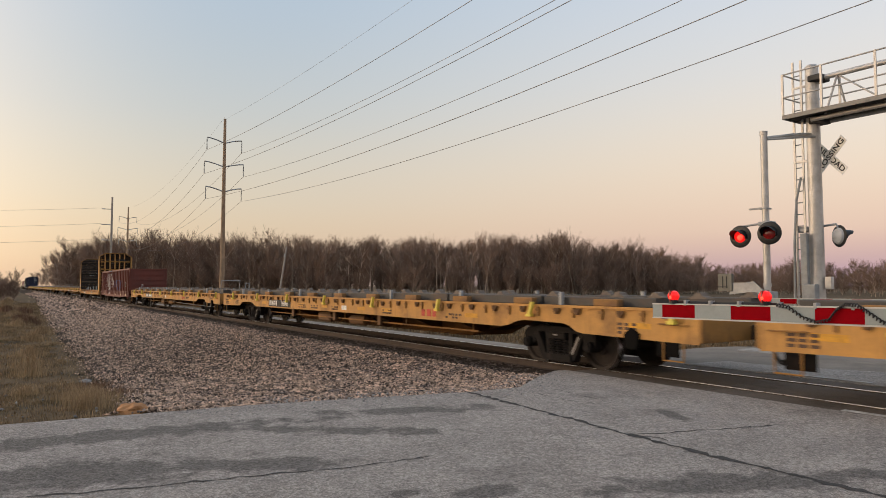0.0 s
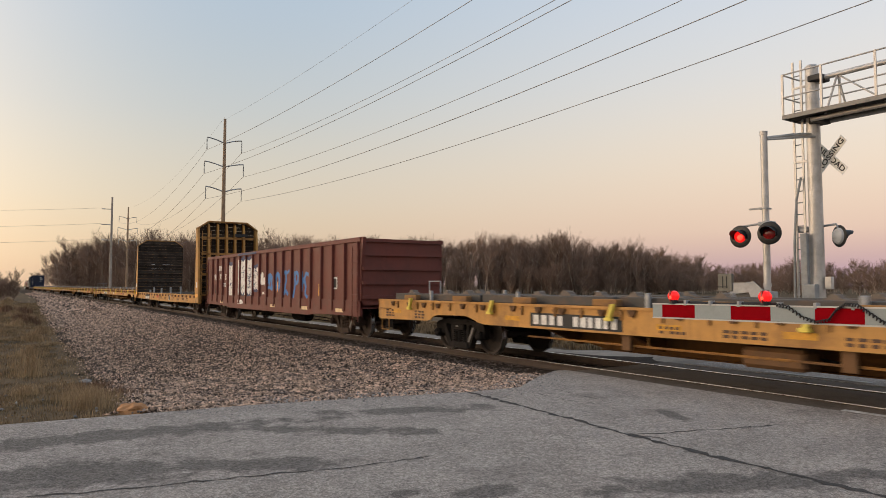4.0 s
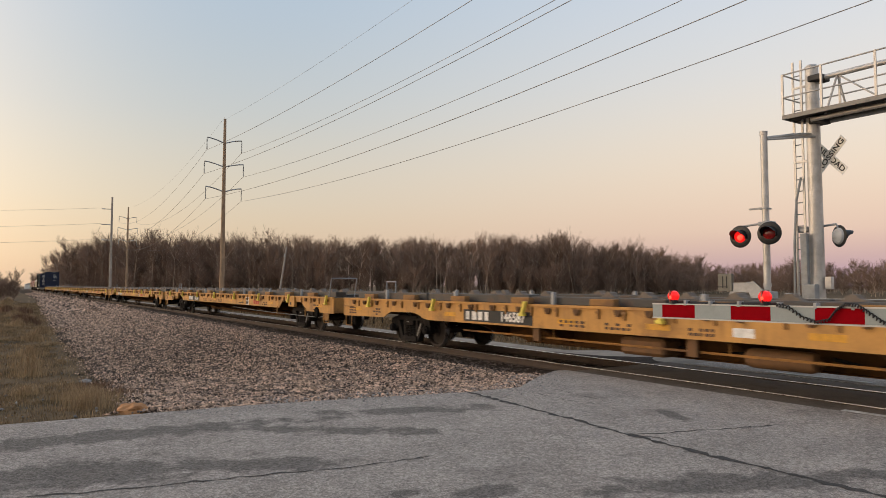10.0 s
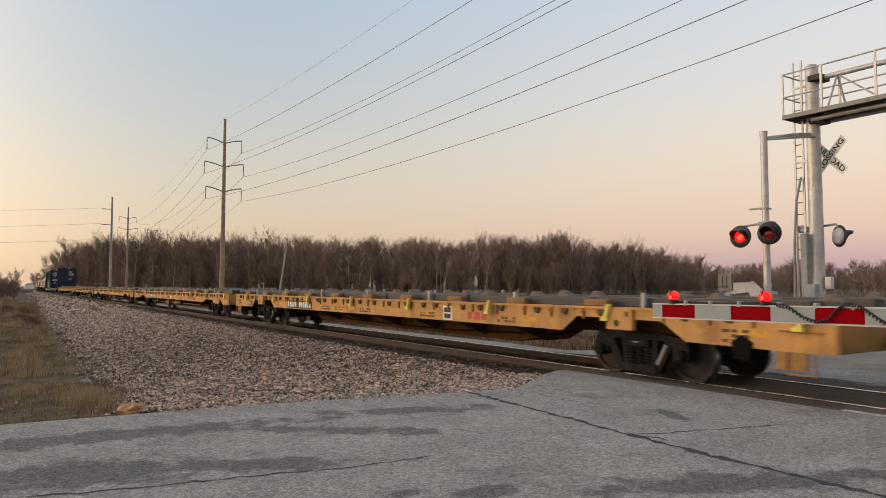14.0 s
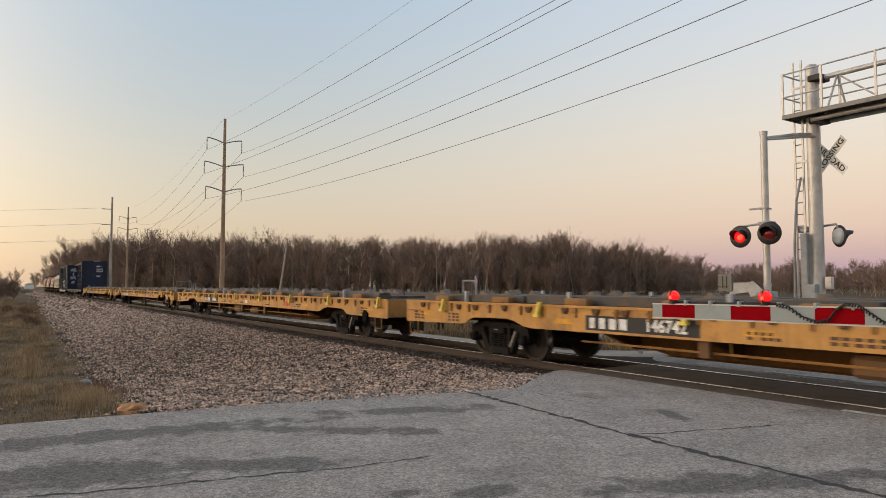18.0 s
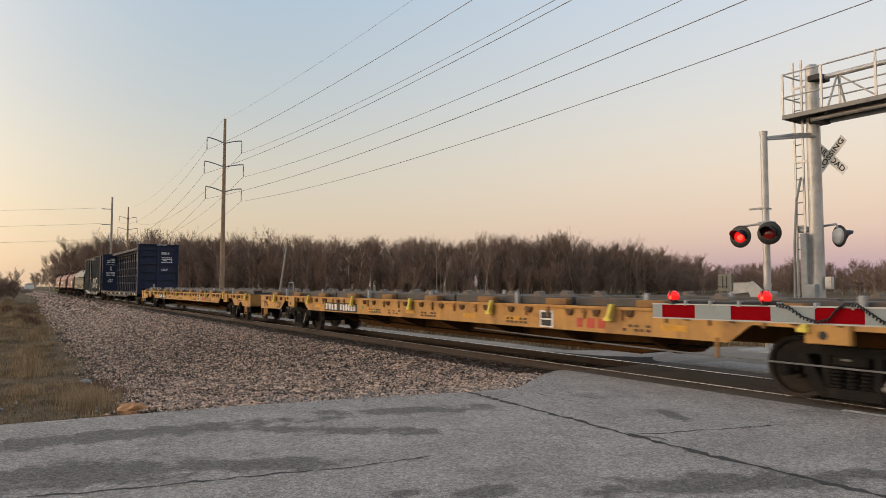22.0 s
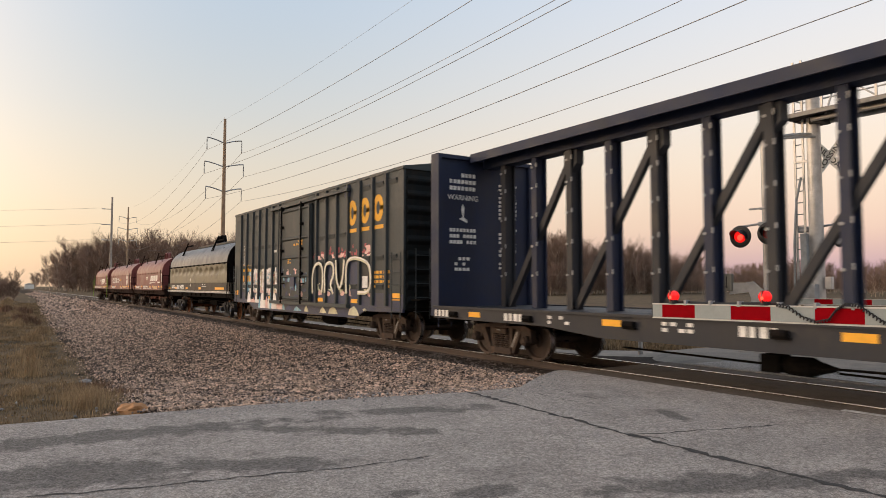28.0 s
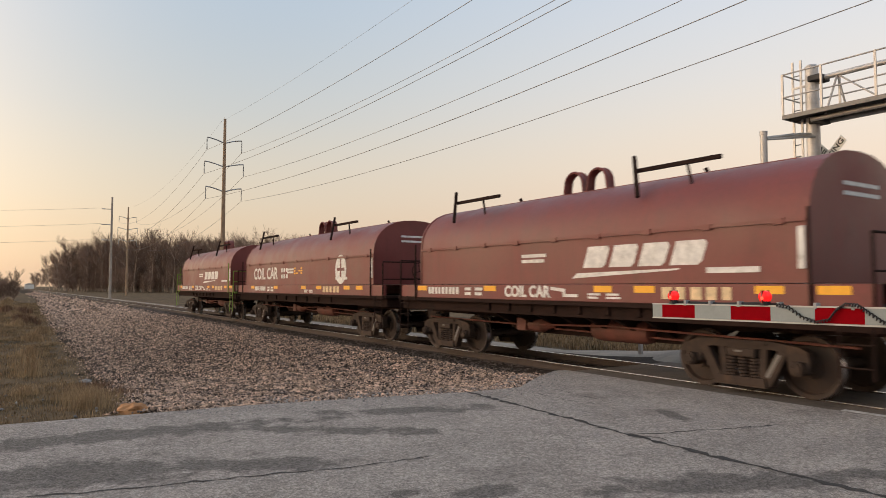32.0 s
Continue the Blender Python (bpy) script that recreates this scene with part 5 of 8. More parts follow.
    B(bm, -0.10, 0.02, -ay - 0.133, -ay - 0.128, 0.635, 0.665)
    E(bm, stroke([(0.60, 0.62), (0.42, 0.30)], 0.055)[0], "y", -ay - 0.106, -ay - 0.101)
    tag = mesh_of("truck_marking", bm, M_KICK)
    return me, frame_l, spring, bolster, tag


TRUCK_RUSTY = make_truck_meshes(M_WHEEL, M_TRUCK)
TRUCK_DARK = make_truck_meshes(M_WHEELDARK, M_TRUCKDARK)
TRUCK_ORANGE = make_truck_meshes(M_WHEELRUST, M_TRUCKGREY)


def truck(car, x, meshes=None):
    WHEELSET, SIDE_FRAME, SPRING, BOLSTER, TAG = meshes or TRUCK_RUSTY
    t = part("truck", BOLSTER, None, car, "two-axle rail truck", at=(x, 0, 0))
    for s in (0, 180):
        part("side_frame", SIDE_FRAME, None, t, at=pose(0, 0, 0, 0, 0, s))
        for dx in (-0.19, 0.0, 0.19):
            part("spring", SPRING, None, t, at=pose(dx, 0, 0, 0, 0, s))
    part("truck_marking", TAG, None, t, "pale scuffed marking on the side frame")
    for sx in (-1, 1):
        w = part("wheelset", WHEELSET, None, t)
        w.matrix_parent_inverse = Matrix.Translation((sx * HALF_BASE, 0, WR))
    return t


def coupler(car, x, s):
    bm = bmesh.new()
    B(bm, min(x, x + s * 0.5), max(x, x + s * 0.5), -0.11, 0.11, 0.76, 0.99)
    E(bm, [(x + s * 0.42, -0.17), (x + s * 0.72, -0.16), (x + s * 0.74, 0.0), (x + s * 0.6, 0.05), (x + s * 0.72, 0.17), (x + s * 0.42, 0.17)], "z", 0.72, 1.02)
    cp = part("coupler", bm, M_TRUCK, car, "rusty knuckle coupler")
    bm = bmesh.new()
    pts = [(x, s * 0.35, 0.8)]
    for i in range(9):
        t = i / 8
        pts.append((x + s * (0.08 + 0.55 * t), s * (0.35 - 0.3 * t), 0.72 - 0.36 * math.sin(math.pi * min(1, t * 0.9)) * 0.9))
    pipe(bm, pts, 0.022, 6)
    part("air_hose", bm, M_RUBBER, car, "black brake hose")
    return cp


def ladder(car, x, y, z0, z1, w, n, material, facing="y", name="ladder"):
    bm = bmesh.new()
    for d in (-w / 2, w / 2):
        a = (x + d, y, z0) if facing == "y" else (x, y + d, z0)
        b = (x + d, y, z1) if facing == "y" else (x, y + d, z1)
        C(bm, a, b, 0.016, 6)
    for i in range(n):
        z = z0 + (z1 - z0) * (i + 0.5) / n
        a = (x - w / 2, y, z) if facing == "y" else (x, y - w / 2, z)
        b = (x + w / 2, y, z) if facing == "y" else (x, y + w / 2, z)
        C(bm, a, b, 0.012, 6)
    return part(name, bm, material, car, "steel rung ladder")


def plate(car, name, x0, x1, z0, z1, material, label="", y=None, d=0.006):
    y = -SIDE[0] if y is None else y
    bm = bmesh.new()
    B(bm, x0, x1, y - d, y, z0, z1)
    return part(name, bm, material, car, label)


def bars(car, name, x0, x1, z0, z1, n, material, label, rng, rows=1, y=None, d=0.010):
    """Illegible stencils as a run of small bars."""
    y = -SIDE[0] if y is None else y
    bm = bmesh.new()
    hh = (z1 - z0) / (rows * 1.6 - 0.6)
    for r in range(rows):
        x = x0
        zz = z1 - r * hh * 1.6 - hh
        w = (x1 - x0) / n
        for i in range(n):
            if rows == 1 or rng.random() < 0.88:
                B(bm, x + w * 0.08, x + w * rng.uniform(0.62, 0.84), y - d, y - 0.001, zz, zz + hh)
            x += w
    return tagged(part(name, bm, material, car, label), kind="stuff")


def wheel_handle(car, x, y, z, r, axis, material):
    bm = bmesh.new()
    n = 14
    for i in range(n):
        a, b = 2 * math.pi * i / n, 2 * math.pi * (i + 1) / n
        f = (lambda t: (x, y + r * math.cos(t), z + r * math.sin(t))) if axis == "x" else (lambda t: (x + r * math.cos(t), y, z + r * math.sin(t)))
        C(bm, f(a), f(b), 0.014, 5)
        if i % 4 == 0:
            C(bm, (x, y, z), f(a), 0.011, 5)
    return part("brake_wheel", bm, material, car, "hand brake wheel")


def air_gear(car, material, z=0.55, xs=(1.5, -1.2)):
    bm = bmesh.new()
    lathe(bm, [(0.05, -0.75), (0.2, -0.7), (0.23, -0.55), (0.23, 0.55), (0.2, 0.7), (0.05, 0.75)], 16, "x", (xs[0], -0.55, z))
    part("air_reservoir", bm, material, car, "brake air reservoir", smooth=True)
    bm = bmesh.new()
    lathe(bm, [(0.05, -0.25), (0.14, -0.24), (0.15, 0.15), (0.1, 0.25), (0.03, 0.5)], 14, "x", (xs[1], -0.7, z))
    B(bm, xs[1] - 0.6, xs[1] - 0.3, -0.85, -0.5, z - 0.12, z + 0.15)
    part("brake_cylinder", bm, material, car, "brake cylinder and valve")
    bm = bmesh.new()
    pipe(bm, [(-5.5, -0.9, z + 0.05), (xs[1] - 0.6, -0.8, z), (xs[0], -0.95, z + 0.1), (5.5, -0.9, z + 0.02)], 0.02, 6)
    pipe(bm, [(xs[1] + 0.5, -0.7, z - 0.05), (5.0, -0.6, z - 0.12)], 0.018, 6)
    part("brake_rod", bm, material, car, "brake rods and pipes")


SIDE = [HW]        # half width of the car that is being built
FLAT_LEN = 27.2
FLAT_TC = 10.0


def flat_car(kind, seed):
    """Long yellow flat car. kind 0: open underframe with pipes, 1: deep fish-belly centre sill."""
    rng = random.Random(seed)
    car = thing("flat_car", (0, 0, 0), "long weathered yellow flat car with grey deck fittings", "rail wagon", "yellow flat cars")
    L2 = FLAT_LEN / 2
    t0, t1 = FLAT_TC - 1.55, FLAT_TC + 1.55
    ztop = 1.28
    low = 0.80
    # side sills: an arch above each truck (curved on one kind, angular on the other), deeper between
    if kind:
        half = [(L2, ztop), (L2, 0.72), (11.25, 0.75), (10.78, 1.06), (8.78, 1.08), (8.38, 0.79), (0, low)]
    else:
        half = [(L2, ztop), (L2, 0.71), (11.05, 0.75), (10.85, 0.78), (10.68, 0.88), (10.5, 0.92), (9.3, 0.94), (9.05, 0.90), (8.75, 0.80), (8.5, 0.77), (0, low)]
    outline = half + [(-x, z) for x, z in half[::-1]][1:]
    for s in (-1, 1):
        bm = bmesh.new()
        E(bm, outline, "y", s * HW - (0.03 if s > 0 else 0.0), s * HW + (0.03 if s < 0 else 0.0))
        E(bm, [(L2, ztop), (L2, ztop - 0.05), (-L2, ztop - 0.05), (-L2, ztop)], "y", *sorted((s * HW - s * 0.02, s * (HW + 0.035))))
        sill = part("side_sill", bm, M_YELLOW, car, "yellow painted side sill")
    # deck and raised grey load rails
    bm = bmesh.new()
    B(bm, -L2, L2, -HW + 0.035, HW - 0.035, 1.18, 1.265)
    part("deck", bm, M_DECK, car, "worn grey deck")
    for y in (-0.95, 0.95):
        x = -L2 + 0.4
        while x < L2 - 2:
            ln = rng.choice((3.0, 3.6, 4.2))
            ln = min(ln, L2 - 0.4 - x)
            bm = bmesh.new()
            B(bm, x, x + ln - 0.08, y - 0.20, y + 0.20, 1.265, 1.45 + rng.uniform(-0.025, 0.015), 0.015)
            part("load_rail", bm, M_RIB, car, "grey bolted load rail")
            x += ln
    bm = bmesh.new()
    B(bm, -L2 + 1.0, L2 - 1.0, -0.5, 0.5, 1.265, 1.34)
    part("centre_plate", bm, M_DECK, car)
    # cross bearers and centre sill
    bm = bmesh.new()
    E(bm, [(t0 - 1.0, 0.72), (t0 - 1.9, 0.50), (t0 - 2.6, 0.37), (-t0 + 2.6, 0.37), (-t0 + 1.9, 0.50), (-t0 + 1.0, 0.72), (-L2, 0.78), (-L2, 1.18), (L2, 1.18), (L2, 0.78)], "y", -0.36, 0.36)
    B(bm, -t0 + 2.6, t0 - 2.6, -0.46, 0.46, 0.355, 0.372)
    part("centre_sill", bm, M_SILLBROWN, car, "deep dirty centre sill in shade-darkened brown")
    bm = bmesh.new()
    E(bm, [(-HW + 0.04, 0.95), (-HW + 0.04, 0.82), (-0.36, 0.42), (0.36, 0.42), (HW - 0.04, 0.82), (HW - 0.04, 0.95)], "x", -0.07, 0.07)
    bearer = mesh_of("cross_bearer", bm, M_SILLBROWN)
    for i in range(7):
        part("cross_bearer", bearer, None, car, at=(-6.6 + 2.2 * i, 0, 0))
    if not kind:
        bm = bmesh.new()
        B(bm, -2.25, -1.25, -1.25, -0.75, 0.42, 0.74, 0.06)
        part("brake_box", bm, M_POCKET, car, "brake equipment box in shade-darkened yellow brown")
        bm = bmesh.new()
        lathe(bm, [(0.04, -0.55), (0.13, -0.52), (0.155, -0.45), (0.155, 0.45), (0.13, 0.52), (0.04, 0.55)], 16, "x", (0.75, -1.1, 0.56))
        C(bm, (1.28, -1.1, 0.56), (1.34, -1.1, 0.56), 0.05, 8)
        part("air_reservoir", bm, M_POCKET, car, "air reservoir in shade-darkened yellow brown", smooth=True)
        bm = bmesh.new()
        for x in (-0.6, 2.6, -4.4):
            B(bm, x - 0.1, x + 0.1, -1.38, -1.30, 0.50, 0.86, 0.01)
        part("pipe_bracket", bm, M_POCKET, car, "plate brackets under the sill")
        bm = bmesh.new()
        pipe(bm, [(1.4, -0.9, 0.62), (1.9, -1.0, 0.55), (2.4, -1.05, 0.60), (3.0, -0.9, 0.52)], 0.03, 6)
        pipe(bm, [(-1.2, -0.9, 0.6), (-0.6, -1.0, 0.54), (0.1, -0.95, 0.6)], 0.025, 6)
        part("brake_rod", bm, M_UNDER, car, "brake rods and levers")
        bm = bmesh.new()
        pipe(bm, [(-7.2, -1.25, 0.58), (7.4, -1.25, 0.58)], 0.022, 6)
        for x in (-4, 0, 4, 7.2):
            C(bm, (x, -1.25, 0.58), (x, -1.25, 0.75), 0.015, 5)
        part("train_pipe", bm, M_YELLOW2, car, "pipe run under the sill")
    else:
        bm = bmesh.new()
        pipe(bm, [(-7.5, -0.7, 0.62), (-2, -0.6, 0.5), (3, -0.62, 0.48), (7.5, -0.7, 0.62)], 0.02, 6)
        part("train_pipe", bm, M_UNDER, car, "brake pipe under the sill")
    # stake pockets, ratchets and winches along the sill
    bm = bmesh.new()
    E(bm, [(-0.085, -0.012), (0.085, -0.012), (0.08, -0.06), (0.035, -0.13), (-0.035, -0.13), (-0.07, -0.07)], "y", -0.055, 0.0)
    B(bm, -0.03, 0.03, -0.07, -0.055, -0.11, -0.02)
    pocket = mesh_of("stake_pocket", bm, M_POCKET)
    bm = bmesh.new()
    B(bm, -0.022, 0.022, -0.034, 0.0, -0.20, -0.012)
    B(bm, -0.05, 0.05, -0.05, -0.02, -0.10, -0.05, 0.005)
    strap = mesh_of("side_bracket", bm, M_YELLOW2)
    bm = bmesh.new()
    E(bm, [(-0.10, -0.19), (0.0, -0.19), (0.10, 0.10), (0.02, 0.10), (-0.03, -0.06)], "y", -0.10, -0.03)
    B(bm, -0.13, 0.03, -0.10, 0.0, -0.21, -0.15, 0.01)
    winch = mesh_of("winch", bm, M_BRIGHTYEL)
    bm = bmesh.new()
    E(bm, [(-0.17, 0), (0.17, 0), (0.14, 0.035), (0.09, 0.05), (0.07, 0.09), (0.02, 0.105), (-0.05, 0.095), (-0.08, 0.045), (-0.15, 0.03)], "y", -0.09, 0.09)
    lump = mesh_of("chock", bm, mat("rusty_brown_chock", (0.17, 0.14, 0.115), (0.08, 0.06, 0.045), 0.3, 0.8, scale=6) if "rusty_brown_chock" not in bpy.data.materials else bpy.data.materials["rusty_brown_chock"])
    bm = bmesh.new()
    B(bm, -0.045, 0.045, -0.04, 0.04, 0, 0.31, 0.012)
    post = mesh_of("deck_post", bm, M_STEELGREY)
    n = 30
    for i in range(n):
        x = -L2 + 0.7 + i * (FLAT_LEN - 1.4) / (n - 1)
        part("stake_pocket", pocket, None, car, at=(x + rng.uniform(-0.22, 0.22), -HW, ztop - 0.04 - rng.uniform(0, 0.025)))
        if i < n - 1:
            part("side_bracket", strap, None, car, at=(x + 0.44 + rng.uniform(-0.15, 0.15), -HW, ztop - 0.04))
        if rng.random() < 0.7:
            part("chock", lump, None, car, at=pose(x + 0.4, -0.95, 1.44, 0, 0, rng.choice((0, 180))))
        if i % 4 == 1:
            part("winch", winch, None, car, at=(x + 0.3, -HW - 0.035, ztop - 0.05))
        if i % 4 == 2:
            part("deck_post", post, None, car, at=(x, -1.24, 1.22))
            part("deck_post", post, None, car, at=(x, 1.24, 1.22))
        if i % 4 == 0:
            part("chock", lump, None, car, at=pose(x + 1.0, 0.95, 1.44))
    bm = bmesh.new()
    B(bm, -0.3, 0.3, -HW + 0.02, -HW + 0.18, ztop, ztop + 0.13, 0.01)
    clip = mesh_of("tie_bracket", bm, M_YELLOW2)
    for i in range(11):
        part("tie_bracket", clip, None, car, at=(-11.9 + i * 2.35, 0, 0))
    # reflectors and markings
    for x in (-12.6, -7.5, -3.4, -1.2, 1.6, 3.2, 7.4, 12.4):
        if abs(x) < FLAT_TC - 1.7 or abs(x) > FLAT_TC + 1.5:
            plate(car, "reflector", x - 0.25, x + 0.25, 0.91, 1.01, M_AMBER, "orange reflective strip")
    if kind:
        for s in (-1, 1):
            bm = bmesh.new()
            B(bm, s * 9.9 - 0.30, s * 9.9 + 0.30, -HW - 0.07, -HW + 0.05, 0.87, 1.25, 0.012)
            jack = part("jacking_box", bm, M_YELLOW, car, "square yellow jacking bracket")
            bm = bmesh.new()
            C(bm, (s * 9.9 - 0.05, -HW - 0.076, 0.99), (s * 9.9 - 0.05, -HW - 0.068, 0.99), 0.06, 12)
            part("hole", bm, M_BLACK, jack, "round dark hole")
    bars(car, "emblem", 5.15, 5.95, 0.87, 1.05, 3, M_REDMARK, "faded red emblem bars", rng)
    for x in (-3.6, -2.4, -0.6, 3.0, 6.3):
        bars(car, "stencil", x, x + rng.uniform(0.5, 0.8), 0.86, 0.98, 5, M_STENCIL, "small dark stencil lines", rng, 2)
    for x in (-13.2, 11.9, -11.6):
        bars(car, "stencil", x, x + 0.5, 0.80, 1.0, 3, M_STENCIL, "small dark stencil lines", rng, 3)
    if kind:
        w = plate(car, "test_panel", 4.1, 4.5, 0.82, 1.16, M_WHITE, "white framed test panel")
        for z in (0.85, 1.0):
            bm = bmesh.new()
            B(bm, 4.15, 4.45, -HW - 0.010, -HW - 0.006, z, z + 0.12)
            part("stencil_field", bm, M_BLACK, w, "black stencil field")
    else:
        w = plate(car, "consolidated_stencil", 0.2, 0.55, 0.88, 1.02, M_WHITE, "small white stencil panel")
    # ends
    for s in (-1, 1):
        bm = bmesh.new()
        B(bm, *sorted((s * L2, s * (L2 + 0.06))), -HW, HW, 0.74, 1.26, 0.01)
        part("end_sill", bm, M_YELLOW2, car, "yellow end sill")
        truck(car, s * FLAT_TC, TRUCK_DARK)
        coupler(car, s * (L2 + 0.02), s)
        bm = bmesh.new()
        pipe(bm, [(s * (L2 - 0.25), -HW - 0.05, 0.72), (s * (L2 - 0.25), -HW - 0.05, 0.42), (s * (L2 - 0.65), -HW - 0.05, 0.42), (s * (L2 - 0.65), -HW - 0.05, 0.72)], 0.018, 6)
        pipe(bm, [(s * (L2 - 0.15), -HW - 0.06, 1.02), (s * (L2 - 0.75), -HW - 0.06, 1.02)], 0.014, 6)
        part("step", bm, M_YELLOW2, car, "sill step and grab iron")
        bm = bmesh.new()
        B(bm, s * 13.0 - 0.22, s * 13.0 + 0.22, -HW - 0.012, -HW + 0.02, 0.48, 0.72)
        part("end_flap", bm, M_YELLOW2 if kind else M_UNDER, car)
    bm = bmesh.new()
    pipe(bm, [(-11.6, -1.0, 1.26), (-11.6, -1.0, 1.78), (-11.05, -1.0, 1.78), (-11.05, -1.0, 1.26)], 0.02, 6)
    part("hand_hoop", bm, M_STEELGREY, car, "bent steel hand hoop on deck")
    # dark hose guard beside the leading truck
    bm = bmesh.new()
    E(bm, [(12.15, 0.56), (12.38, 0.55), (12.42, 0.82), (12.25, 0.92), (12.1, 0.8)], "y", -HW - 0.06, -HW + 0.02)
    part("brake_housing", bm, M_UNDER, car, "dark brake gear housing")
    return car


def side_pipe(car):
    """Thin pale pipe that runs past the leading truck, and a leaning hoop at that end of the deck."""
    bm = bmesh.new()
    pipe(bm, [(1.6, -HW + 0.15, 0.66), (4.0, -HW + 0.05, 0.62), (7.4, -HW, 0.58), (12.4, -HW, 0.56), (13.0, -HW + 0.1, 0.66)], 0.014, 6)
    part("side_pipe", bm, M_KICK, car, "pale pipe past the truck")
    for x in (8.2, 11.15):
        bm = bmesh.new()
        B(bm, x - 0.025, x + 0.025, -HW - 0.02, -HW + 0.02, 0.54, 0.86)
        part("pipe_hanger", bm, M_YELLOW2, car)
    bm = bmesh.new()
    pipe(bm, [(12.55, -1.15, 1.26), (12.75, -1.15, 1.92), (12.80, -0.2, 1.92), (12.6, -0.2, 1.26)], 0.024, 6)
    part("hand_hoop", bm, M_STEELGREY, car, "leaning steel hoop at the deck end")


def number_panel(car, digits, seed):
    """Black panel near the trailing truck: owner's mark as plain bars, then the car's number where it reads."""
    rng = random.Random(seed)
    SIDE[0] = HW
    pl = plate(car, "number_panel", -6.90, -4.40, 0.825, 1.10, M_BLACK, "black panel with white markings")
    bars(pl, "marking", -6.82, -5.85, 0.865, 1.06, 4, M_WHITE, "white stencilled marking", rng)
    if digits:
        letters("lettering", digits, 0.285, M_WHITE, pl, Matrix.Translation((-5.07, -HW - 0.008, 0.963)) @ pose(0, 0, 0, 90, 0, 0), 0.002, "white stencilled car number", squash=1.0, bold=0.008)
    else:
        bars(pl, "marking", -5.65, -4.48, 0.865, 1.06, 6, M_WHITE, "white stencilled marking", rng)
    SIDE[0] = HB


def bulkhead_flat():
    rng = random.Random(31)
    SIDE[0] = HB
    car = thing("bulkhead_flat_car", (0, 0, 0), "empty yellow bulkhead flat car with blackened timber ends", "rail wagon")
    L2 = 10.15
    half = [(L2, 1.16), (L2, 0.70), (5.0, 0.66), (0, 0.62)]
    for s in (-1, 1):
        bm = bmesh.new()
        E(bm, half + [(-x, z) for x, z in half[::-1]][1:], "y", s * HB - (0.04 if s > 0 else 0), s * HB + (0.04 if s < 0 else 0))
        E(bm, [(L2, 1.16), (L2, 1.10), (-L2, 1.10), (-L2, 1.16)], "y", *sorted((s * HB - s * 0.03, s * (HB + 0.05))))
        part("side_sill", bm, M_YELLOW, car, "yellow painted side sill")
    HK = 1.69      # half width of the end bulkheads, a little proud of the sills
    nplank = 36
    for i in range(nplank):
        bm = bmesh.new()
        w = (2 * L2 - 2.2) / nplank
        B(bm, -L2 + 1.1 + i * w, -L2 + 1.1 + (i + 1) * w - 0.012, -HB + 0.05, HB - 0.05, 1.06, 1.165)
        part("deck_plank", bm, M_WOOD, car)
    bm = bmesh.new()
    E(bm, [(5.2, 0.62), (3.6, 0.34), (-3.6, 0.34), (-5.2, 0.62), (-L2, 0.78), (-L2, 1.04), (L2, 1.04), (L2, 0.78)], "y", -0.36, 0.36)
    part("centre_sill", bm, mat("rusty_fishbelly_sill", (0.22, 0.09, 0.04), (0.10, 0.05, 0.03), 0.35, 0.75, scale=2, streak=0.4), car, "rusty deep centre sill")
    bm = bmesh.new()
    E(bm, [(-0.09, 1.10), (0.09, 1.10), (0.07, 0.97), (-0.07, 0.97)], "y", -HB - 0.06, -HB)
    pocket = mesh_of("stake_pocket", bm, mat("rusty_pocket", (0.17, 0.08, 0.045), (0.09, 0.045, 0.03), 0.3, 0.75, scale=5))
    for i in range(19):
        part("stake_pocket", pocket, None, car, at=(-L2 + 1.4 + i * 0.97, 0, 0))
    for x, h, y in ((-5.0, 0.38, -1.22), (-2.3, 0.34, -1.22), (-1.8, 0.32, 1.1), (0.7, 0.42, -1.22), (1.4, 0.34, 1.1), (3.6, 0.45, -1.2), (4.6, 0.30, 1.1), (-6.6, 0.2, -1.2), (6.1, 0.3, 1.1)):
        bm = bmesh.new()
        B(bm, x - 0.05, x + 0.05, y - 0.05, y + 0.05, 1.15, 1.16 + h, 0.012)
        part("deck_stake", bm, M_STEELGREY, car, "short grey deck stake")
    for s in (-1, 1):
        # braced end: tapered corner posts, verticals and rails outside, planks inside
        face, outer = s * (L2 - 0.75), s * L2
        for y in (-1, 1):
            bm = bmesh.new()
            E(bm, [(face, 1.0), (outer, 0.68), (outer, 1.5), (s * (L2 - 0.45), 4.86), (face, 4.92)], "y", y * HK - (0.12 if y > 0 else 0.0), y * HK + (0.12 if y < 0 else 0.0))
            part("corner_post", bm, M_YELLOW, car, "tapered yellow bulkhead post")
        for y in (-1.05, -0.55, -0.05, 0.42, 0.92):
            bm = bmesh.new()
            E(bm, [(face, 1.1), (s * (L2 - 0.15), 1.0), (s * (L2 - 0.5), 5.1), (face, 5.2)], "y", y - 0.05, y + 0.05)
            part("bulkhead_rib", bm, M_YELLOW, car, "yellow vertical rib")
        for z in (1.15, 2.3, 3.45, 4.35):
            bm = bmesh.new()
            d = s * (L2 - 0.12 - 0.09 * (z - 1))
            B(bm, *sorted((d - s * 0.12, d)), -HB + 0.1, HB - 0.1, z - 0.06, z + 0.06)
            part("bulkhead_rail", bm, M_YELLOW2, car, "horizontal yellow rail")
        bm = bmesh.new()
